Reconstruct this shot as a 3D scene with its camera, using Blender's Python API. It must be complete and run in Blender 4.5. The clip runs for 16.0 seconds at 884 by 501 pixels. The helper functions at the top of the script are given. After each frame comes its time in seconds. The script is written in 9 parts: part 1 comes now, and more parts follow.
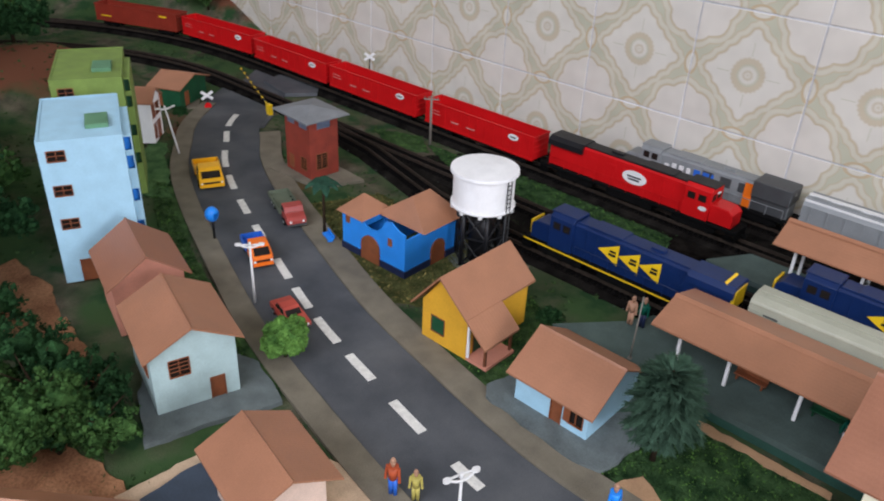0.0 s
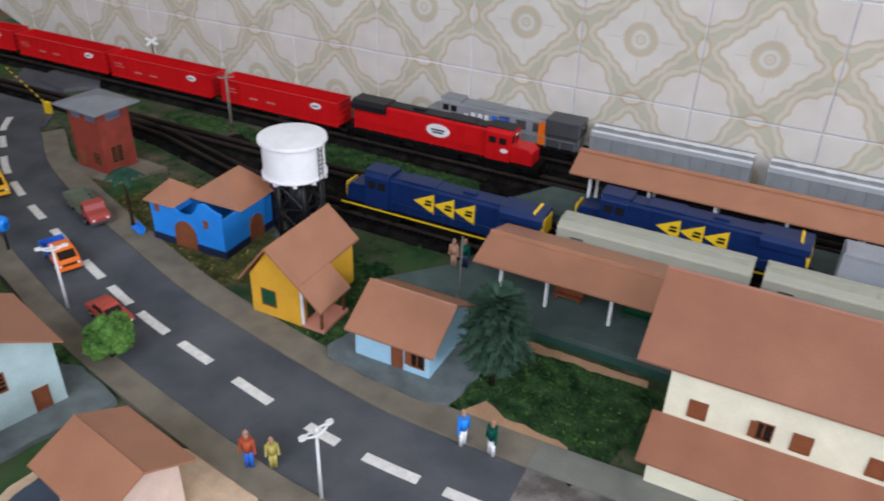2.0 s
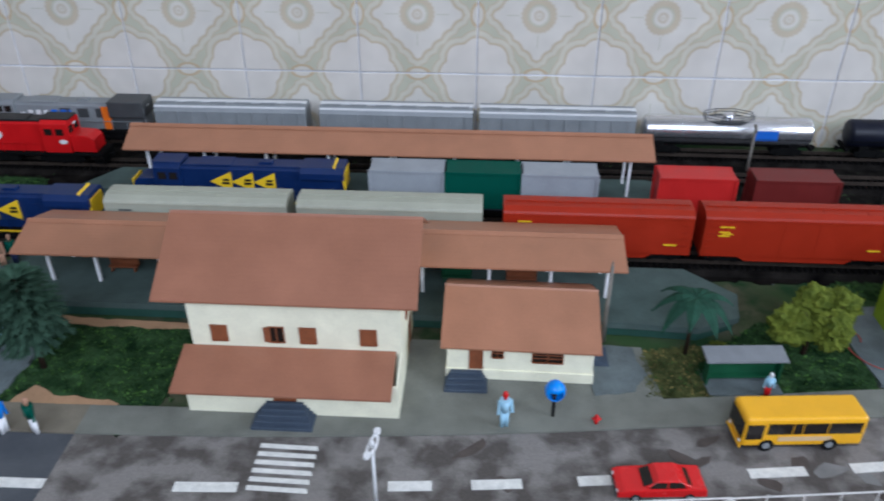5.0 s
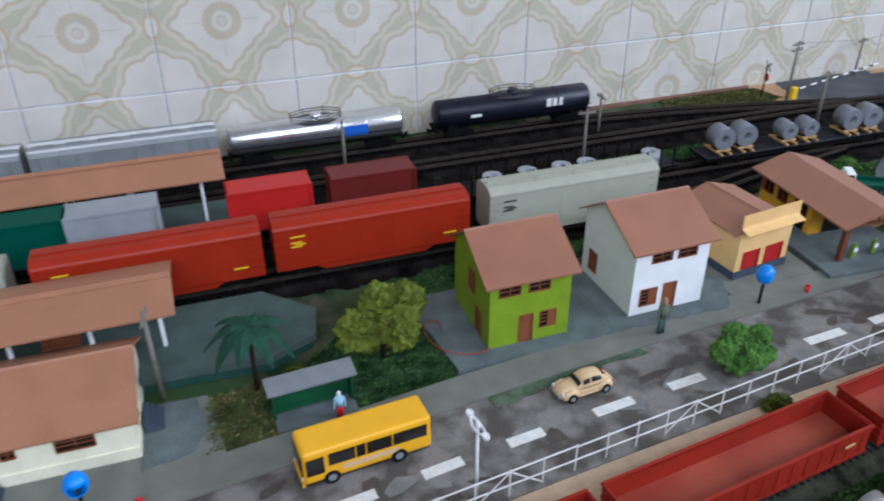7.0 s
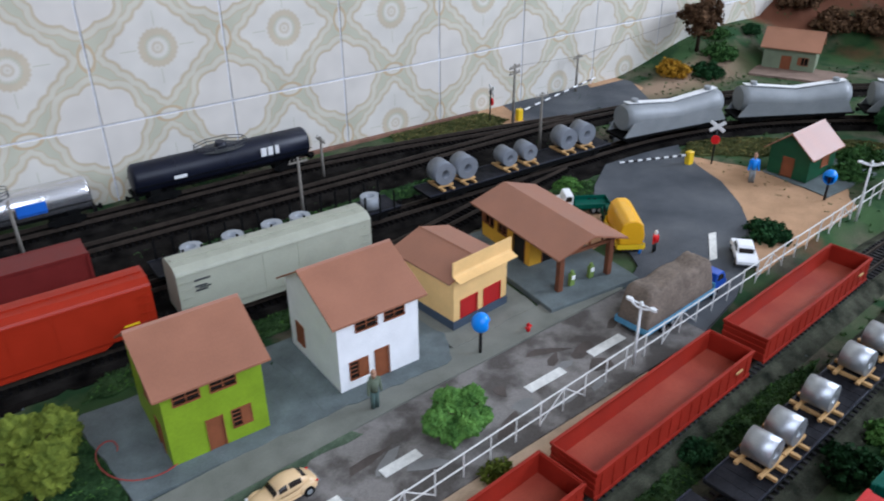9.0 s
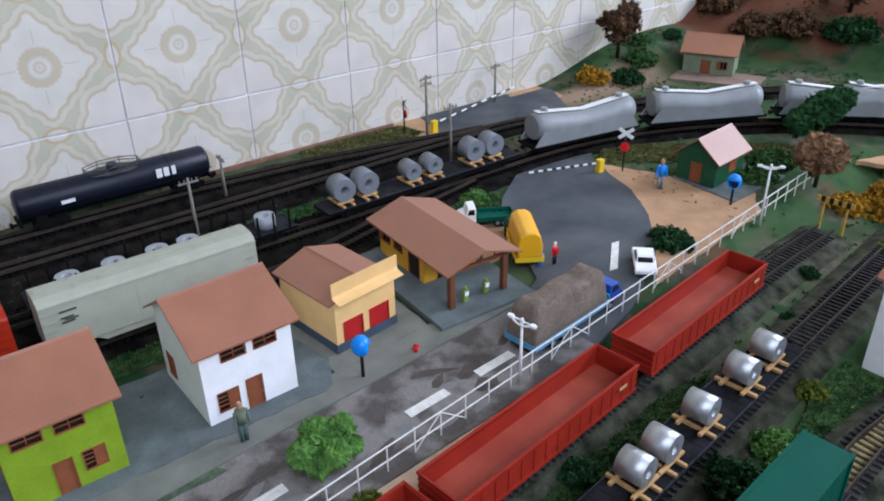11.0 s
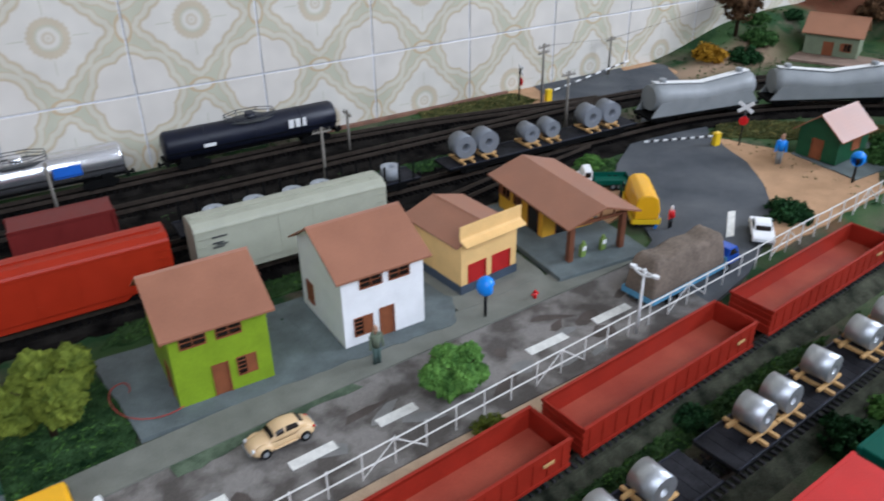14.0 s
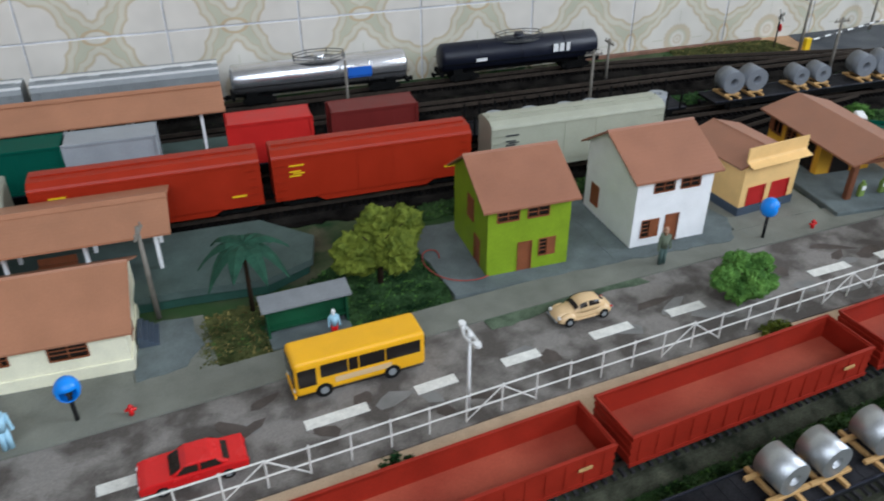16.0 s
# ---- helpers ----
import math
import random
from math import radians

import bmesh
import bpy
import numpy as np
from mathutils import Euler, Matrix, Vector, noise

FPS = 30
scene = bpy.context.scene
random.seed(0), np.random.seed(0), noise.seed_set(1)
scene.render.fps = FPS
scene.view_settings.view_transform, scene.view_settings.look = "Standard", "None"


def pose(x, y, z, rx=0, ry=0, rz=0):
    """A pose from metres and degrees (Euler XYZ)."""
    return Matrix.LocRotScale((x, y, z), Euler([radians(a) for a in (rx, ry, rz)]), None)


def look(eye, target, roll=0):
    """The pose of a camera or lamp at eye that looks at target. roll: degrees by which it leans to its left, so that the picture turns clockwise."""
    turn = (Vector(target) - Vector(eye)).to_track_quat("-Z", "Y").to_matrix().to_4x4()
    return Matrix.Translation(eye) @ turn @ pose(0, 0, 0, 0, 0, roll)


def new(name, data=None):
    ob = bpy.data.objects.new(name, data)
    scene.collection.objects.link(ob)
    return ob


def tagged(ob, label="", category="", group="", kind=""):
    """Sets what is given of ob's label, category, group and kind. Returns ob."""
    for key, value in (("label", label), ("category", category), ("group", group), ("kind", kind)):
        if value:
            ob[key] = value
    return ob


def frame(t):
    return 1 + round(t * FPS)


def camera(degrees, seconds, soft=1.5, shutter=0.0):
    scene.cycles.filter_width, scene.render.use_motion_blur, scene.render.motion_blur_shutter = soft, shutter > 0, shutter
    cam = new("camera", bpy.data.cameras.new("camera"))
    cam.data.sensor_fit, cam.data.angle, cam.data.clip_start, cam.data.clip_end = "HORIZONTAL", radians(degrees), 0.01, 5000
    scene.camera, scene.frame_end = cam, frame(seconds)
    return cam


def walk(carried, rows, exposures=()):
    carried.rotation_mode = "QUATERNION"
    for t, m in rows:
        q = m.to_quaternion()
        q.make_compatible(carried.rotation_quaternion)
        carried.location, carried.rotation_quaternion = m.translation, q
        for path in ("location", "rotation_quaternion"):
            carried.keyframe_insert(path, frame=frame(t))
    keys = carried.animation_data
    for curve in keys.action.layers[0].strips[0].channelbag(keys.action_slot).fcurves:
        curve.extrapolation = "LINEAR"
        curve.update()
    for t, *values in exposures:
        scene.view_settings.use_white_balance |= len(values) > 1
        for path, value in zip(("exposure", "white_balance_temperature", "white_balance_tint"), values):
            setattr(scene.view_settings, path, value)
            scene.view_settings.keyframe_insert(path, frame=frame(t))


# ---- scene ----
cam = camera(59.6, 16.0, 1.9, 0.4)
PATH = [
    (0, (-0.629, -0.936, 0.432), (-1.78, 0.36, -0.566), 2.8),
    (0.5, (-0.634, -0.947, 0.431), (-1.704, 0.43, -0.549), 2.0),
    (1, (-0.641, -0.953, 0.43), (-1.61, 0.495, -0.553), 2.6),
    (1.5, (-0.638, -0.953, 0.427), (-1.511, 0.521, -0.605), 2.3),
    (2, (-0.617, -0.952, 0.424), (-1.377, 0.582, -0.609), 1.7),
    (2.5, (-0.601, -0.954, 0.425), (-1.211, 0.645, -0.61), 1.8),
    (3, (-0.584, -0.949, 0.426), (-1.051, 0.687, -0.626), 1.8),
    (5.5, (-0.387, -0.965, 0.41), (-0.355, 0.735, -0.643), -0.7),
    (6, (-0.337, -0.949, 0.399), (-0.131, 0.738, -0.655), -1.1),
    (6.5, (-0.307, -0.929, 0.392), (0.087, 0.732, -0.651), -0.6),
    (7, (-0.276, -0.908, 0.386), (0.279, 0.715, -0.643), -0.4),
    (7.5, (-0.255, -0.887, 0.387), (0.446, 0.687, -0.629), -0.3),
    (8, (-0.215, -0.888, 0.383), (0.598, 0.648, -0.607), -0.6),
    (8.5, (-0.189, -0.876, 0.382), (0.723, 0.607, -0.602), -0.8),
    (9, (-0.153, -0.877, 0.381), (0.84, 0.558, -0.597), -0.5),
    (9.5, (-0.128, -0.887, 0.377), (0.906, 0.533, -0.58), -1.2),
    (10, (-0.108, -0.895, 0.376), (0.961, 0.503, -0.574), -1.2),
    (12.5, (-0.074, -0.918, 0.374), (0.977, 0.483, -0.592), -1.2),
    (13, (-0.074, -0.928, 0.37), (0.95, 0.504, -0.58), -1.9),
    (13.5, (-0.103, -0.916, 0.374), (0.874, 0.528, -0.606), -1.0),
    (14, (-0.138, -0.914, 0.364), (0.747, 0.584, -0.623), -0.9),
    (14.5, (-0.177, -0.914, 0.357), (0.585, 0.627, -0.665), -1.1),
    (15, (-0.213, -0.917, 0.352), (0.438, 0.654, -0.701), -0.9),
    (15.5, (-0.24, -0.926, 0.349), (0.345, 0.672, -0.702), -0.4),
    (16, (-0.271, -0.928, 0.346), (0.245, 0.68, -0.725), -0.3),
]
TONE = [(0, 0.08, 6750, 13), (2.5, -0.02, 6400, 13), (5.5, -0.17, 5850, 9), (8.5, -0.13, 5950, 9), (10, -0.06, 5950, 12),
        (12.5, -0.04, 5900, 12), (14, -0.10, 6150, 9), (16, -0.18, 6350, 5)]
walk(cam, [(t, look(eye, target, roll)) for t, eye, target, roll in PATH], TONE)


# ---- light ----
world = bpy.data.worlds.new("world")
world.use_nodes = True
scene.world = world
sky = world.node_tree.nodes.new("ShaderNodeTexSky")
sky.sky_type = "NISHITA"
sky.sun_disc = False
sky.sun_elevation, sky.sun_rotation = radians(48), radians(150)
world.node_tree.links.new(sky.outputs[0], world.node_tree.nodes["Background"].inputs[0])
world.node_tree.nodes["Background"].inputs[1].default_value = 0.12


def window_light(name, m, w, h, power, colour):
    lamp = bpy.data.lights.new(name, "AREA")
    lamp.shape, lamp.size, lamp.size_y = "RECTANGLE", w, h
    lamp.energy, lamp.color = power, colour
    ob = new(name, lamp)
    ob.matrix_world = m
    return ob


# daylight entering by the two windows of the room
window_light("window_daylight", look((-0.45, -2.46, 1.54), (-0.5, -0.3, 0.0)), 2.6, 1.1, 56, (0.83, 0.88, 1.0))
window_light("window_daylight", look((2.66, -1.40, 1.3), (0.0, -0.4, 0.0)), 1.3, 1.1, 84, (0.83, 0.88, 1.0))

# ---- materials ----


def links(nt, pairs):
    for a, b in pairs:
        nt.links.new(a, b)


def surface(name, colour, rough=0.6, metal=0.0, vary=0.12, scale=60.0, bump=0.15, fine=900.0, spec=0.4, other=None, patch=0.0):
    """Painted, moulded or earthen surface: broad mottling, fine grain and a little relief."""
    m = bpy.data.materials.new(name)
    m.use_nodes = True
    nt = m.node_tree
    b = nt.nodes["Principled BSDF"]
    b.inputs["Roughness"].default_value = rough
    b.inputs["Metallic"].default_value = metal
    b.inputs["Specular IOR Level"].default_value = spec
    geo = nt.nodes.new("ShaderNodeNewGeometry")
    n1 = nt.nodes.new("ShaderNodeTexNoise")
    n1.inputs["Scale"].default_value, n1.inputs["Detail"].default_value = scale, 5
    n2 = nt.nodes.new("ShaderNodeTexNoise")
    n2.inputs["Scale"].default_value, n2.inputs["Detail"].default_value = fine, 3
    links(nt, [(geo.outputs["Position"], n1.inputs["Vector"]), (geo.outputs["Position"], n2.inputs["Vector"])])
    ramp = nt.nodes.new("ShaderNodeValToRGB")
    dark = [max(c * (1 - vary), 0) for c in colour[:3]] + [1]
    light = [min(c * (1 + vary), 1) for c in (other or colour)[:3]] + [1]
    ramp.color_ramp.elements[0].position, ramp.color_ramp.elements[1].position = 0.5 - 0.22 + patch, 0.5 + 0.22 - patch
    ramp.color_ramp.elements[0].color, ramp.color_ramp.elements[1].color = dark, light
    links(nt, [(n1.outputs["Fac"], ramp.inputs["Fac"])])
    mix = nt.nodes.new("ShaderNodeMix")
    mix.data_type, mix.blend_type = "RGBA", "MULTIPLY"
    mix.inputs["Factor"].default_value = min(1.0, vary * 2.5)
    grain = nt.nodes.new("ShaderNodeValToRGB")
    grain.color_ramp.elements[0].position, grain.color_ramp.elements[1].position = 0.3, 0.65
    grain.color_ramp.elements[0].color = (0.55, 0.55, 0.55, 1)
    links(nt, [(n2.outputs["Fac"], grain.inputs["Fac"]), (ramp.outputs["Color"], mix.inputs[6]), (grain.outputs["Color"], mix.inputs[7]),
               (mix.outputs[2], b.inputs["Base Color"])])
    rr = nt.nodes.new("ShaderNodeMapRange")
    rr.inputs["To Min"].default_value, rr.inputs["To Max"].default_value = max(rough - 0.08, 0.02), min(rough + 0.1, 1)
    links(nt, [(n1.outputs["Fac"], rr.inputs["Value"]), (rr.outputs["Result"], b.inputs["Roughness"])])
    if bump:
        bp = nt.nodes.new("ShaderNodeBump")
        bp.inputs["Strength"].default_value, bp.inputs["Distance"].default_value = bump, 0.0008
        links(nt, [(n2.outputs["Fac"], bp.inputs["Height"]), (bp.outputs["Normal"], b.inputs["Normal"])])
    return m


def roof_surface(name, colour, pitch=0.0022):
    """Moulded clay-tile sheet: fine ribs down the slope and courses across it."""
    m = surface(name, colour, 0.45, vary=0.1, scale=35, bump=0.1, spec=0.65)
    nt = m.node_tree
    b = nt.nodes["Principled BSDF"]
    tc = nt.nodes.new("ShaderNodeTexCoord")
    wave = nt.nodes.new("ShaderNodeTexWave")
    wave.inputs["Scale"].default_value, wave.inputs["Distortion"].default_value = 0.314 / pitch, 0.6
    wave.inputs["Detail"].default_value = 1
    rows = nt.nodes.new("ShaderNodeTexWave")
    rows.bands_direction = "Y"
    rows.inputs["Scale"].default_value = 0.314 / (pitch * 1.6)
    add = nt.nodes.new("ShaderNodeMath")
    bp = nt.nodes.new("ShaderNodeBump")
    bp.inputs["Strength"].default_value, bp.inputs["Distance"].default_value = 0.09, 0.0005
    links(nt, [(tc.outputs["Object"], wave.inputs["Vector"]), (tc.outputs["Object"], rows.inputs["Vector"]), (wave.outputs["Fac"], add.inputs[0]),
               (rows.outputs["Fac"], add.inputs[1]), (add.outputs[0], bp.inputs["Height"]), (bp.outputs["Normal"], b.inputs["Normal"])])
    return m


def tile_surface():
    """Glazed wall tile: rings at its centre inside a scalloped green and tan lozenge on cream."""
    m = bpy.data.materials.new("glazed_tile")
    m.use_nodes = True
    nt = m.node_tree
    b = nt.nodes["Principled BSDF"]
    b.inputs["Roughness"].default_value = 0.22
    geo = nt.nodes.new("ShaderNodeNewGeometry")
    sep = nt.nodes.new("ShaderNodeSeparateXYZ")
    links(nt, [(geo.outputs["Position"], sep.inputs[0])])

    def op(kind, a, c=None, d=None):
        n = nt.nodes.new("ShaderNodeMath")
        n.operation = kind
        for i, v in enumerate((a, c, d)):
            if v is None:
                continue
            if isinstance(v, (int, float)):
                n.inputs[i].default_value = v
            else:
                nt.links.new(v, n.inputs[i])
        return n.outputs[0]

    def cell(v, start):
        return op("SUBTRACT", op("FRACT", op("DIVIDE", op("SUBTRACT", v, start), TILE)), 0.5)

    u, w = cell(sep.outputs["X"], -3.0), cell(sep.outputs["Z"], ROW_A - 3.0)
    ns = nt.nodes.new("ShaderNodeTexNoise")
    ns.inputs["Scale"].default_value = 90
    links(nt, [(geo.outputs["Position"], ns.inputs["Vector"])])
    wob = op("MULTIPLY", op("SUBTRACT", ns.outputs["Fac"], 0.5), 0.04)
    gear = op("MULTIPLY", op("COSINE", op("MULTIPLY", op("ARCTAN2", w, u), 24.0)), 0.004)
    r = op("ADD", op("ADD", op("SQRT", op("ADD", op("MULTIPLY", u, u), op("MULTIPLY", w, w))), gear), op("MULTIPLY", wob, 0.4))
    cu, cw = op("SUBTRACT", 0.5, op("ABSOLUTE", u)), op("SUBTRACT", 0.5, op("ABSOLUTE", w))
    rc = op("SQRT", op("ADD", op("MULTIPLY", cu, cu), op("MULTIPLY", cw, cw)))
    lobe = op("MULTIPLY", op("ABSOLUTE", op("COSINE", op("MULTIPLY", op("ARCTAN2", cw, cu), 4.0))), 0.035)
    cloud = op("ADD", op("SUBTRACT", op("SUBTRACT", rc, lobe), 0.285), op("MULTIPLY", wob, 0.5))
    step = op("MULTIPLY", op("ABSOLUTE", op("SINE", op("MULTIPLY", op("SUBTRACT", op("ABSOLUTE", u), op("ABSOLUTE", w)), 19.0))), 0.022)
    inner = op("MULTIPLY", op("SUBTRACT", op("ADD", op("ADD", op("ABSOLUTE", u), op("ABSOLUTE", w)), op("ADD", step, op("MULTIPLY", wob, 0.5))), 0.405), 0.75)
    d = op("MAXIMUM", op("MINIMUM", cloud, inner), -0.4)
    d = op("ADD", d, 0.4)

    def ramp(v, stops):
        n = nt.nodes.new("ShaderNodeValToRGB")
        while len(n.color_ramp.elements) < len(stops):
            n.color_ramp.elements.new(0.5)
        for e, (p, c) in zip(n.color_ramp.elements, stops):
            e.position, e.color = p, (*c, 1)
        links(nt, [(v, n.inputs["Fac"])])
        return n.outputs["Color"]

    white, tan, green, cream = (0.738, 0.698, 0.622), (0.62, 0.535, 0.40), (0.575, 0.56, 0.43), (0.738, 0.688, 0.615)
    line, pale, core = (0.60, 0.51, 0.37), (0.675, 0.635, 0.52), (0.63, 0.605, 0.49)
    band = ramp(d, [(0.0, white), (0.378, white), (0.394, line), (0.404, line), (0.420, pale), (0.446, pale), (0.456, line), (0.466, green), (0.50, green), (0.54, core), (1.0, core)])
    blob = nt.nodes.new("ShaderNodeMix")
    blob.data_type = "RGBA"
    blob.inputs[7].default_value = (*cream, 1)
    links(nt, [(op("LESS_THAN", cloud, -0.012), blob.inputs["Factor"]), (band, blob.inputs[6])])
    lozenge = blob.outputs[2]
    rings = ramp(r, [(0.0, tan), (0.018, white), (0.035, tan), (0.05, white), (0.065, white), (0.085, green), (0.1, tan), (0.135, tan), (0.15, white), (1.0, white)])
    mix = nt.nodes.new("ShaderNodeMix")
    mix.data_type = "RGBA"
    links(nt, [(op("LESS_THAN", r, 0.16), mix.inputs["Factor"]), (lozenge, mix.inputs[6]), (rings, mix.inputs[7])])
    # hair-thin rays between rings and lozenge
    ray = op("LESS_THAN", op("MINIMUM", op("ABSOLUTE", u), op("ABSOLUTE", w)), 0.004)
    ray = op("MULTIPLY", op("MULTIPLY", ray, op("GREATER_THAN", r, 0.16)), op("LESS_THAN", r, 0.27))
    mix2 = nt.nodes.new("ShaderNodeMix")
    mix2.data_type = "RGBA"
    mix2.inputs[7].default_value = (*green, 1)
    links(nt, [(op("MULTIPLY", ray, 0.7), mix2.inputs["Factor"]), (mix.outputs[2], mix2.inputs[6])])
    # ochre arcs where the lozenge's tips meet the edges
    def arc_at(a, c):
        p, q = op("DIVIDE", op("SUBTRACT", 0.5, op("ABSOLUTE", a)), 0.066), op("DIVIDE", c, 0.115)
        return op("SQRT", op("ADD", op("MULTIPLY", p, p), op("MULTIPLY", q, q)))

    e = op("ADD", op("MINIMUM", arc_at(u, w), arc_at(w, u)), op("MULTIPLY", wob, 3.0))
    arcs = ramp(e, [(0.0, pale), (0.5, white), (0.62, pale), (0.72, (0.59, 0.46, 0.30)), (0.9, (0.60, 0.48, 0.33)), (1.0, green)])
    mix3 = nt.nodes.new("ShaderNodeMix")
    mix3.data_type = "RGBA"
    links(nt, [(op("LESS_THAN", e, 0.97), mix3.inputs["Factor"]), (mix2.outputs[2], mix3.inputs[6]), (arcs, mix3.inputs[7])])
    soft = nt.nodes.new("ShaderNodeMix")
    soft.data_type, soft.blend_type = "RGBA", "MULTIPLY"
    soft.inputs["Factor"].default_value = 0.25
    big = nt.nodes.new("ShaderNodeTexNoise")
    big.inputs["Scale"].default_value = 25
    links(nt, [(geo.outputs["Position"], big.inputs["Vector"]), (mix3.outputs[2], soft.inputs[6]), (big.outputs["Fac"], soft.inputs[7]), (soft.outputs[2], b.inputs["Base Color"])])
    return m


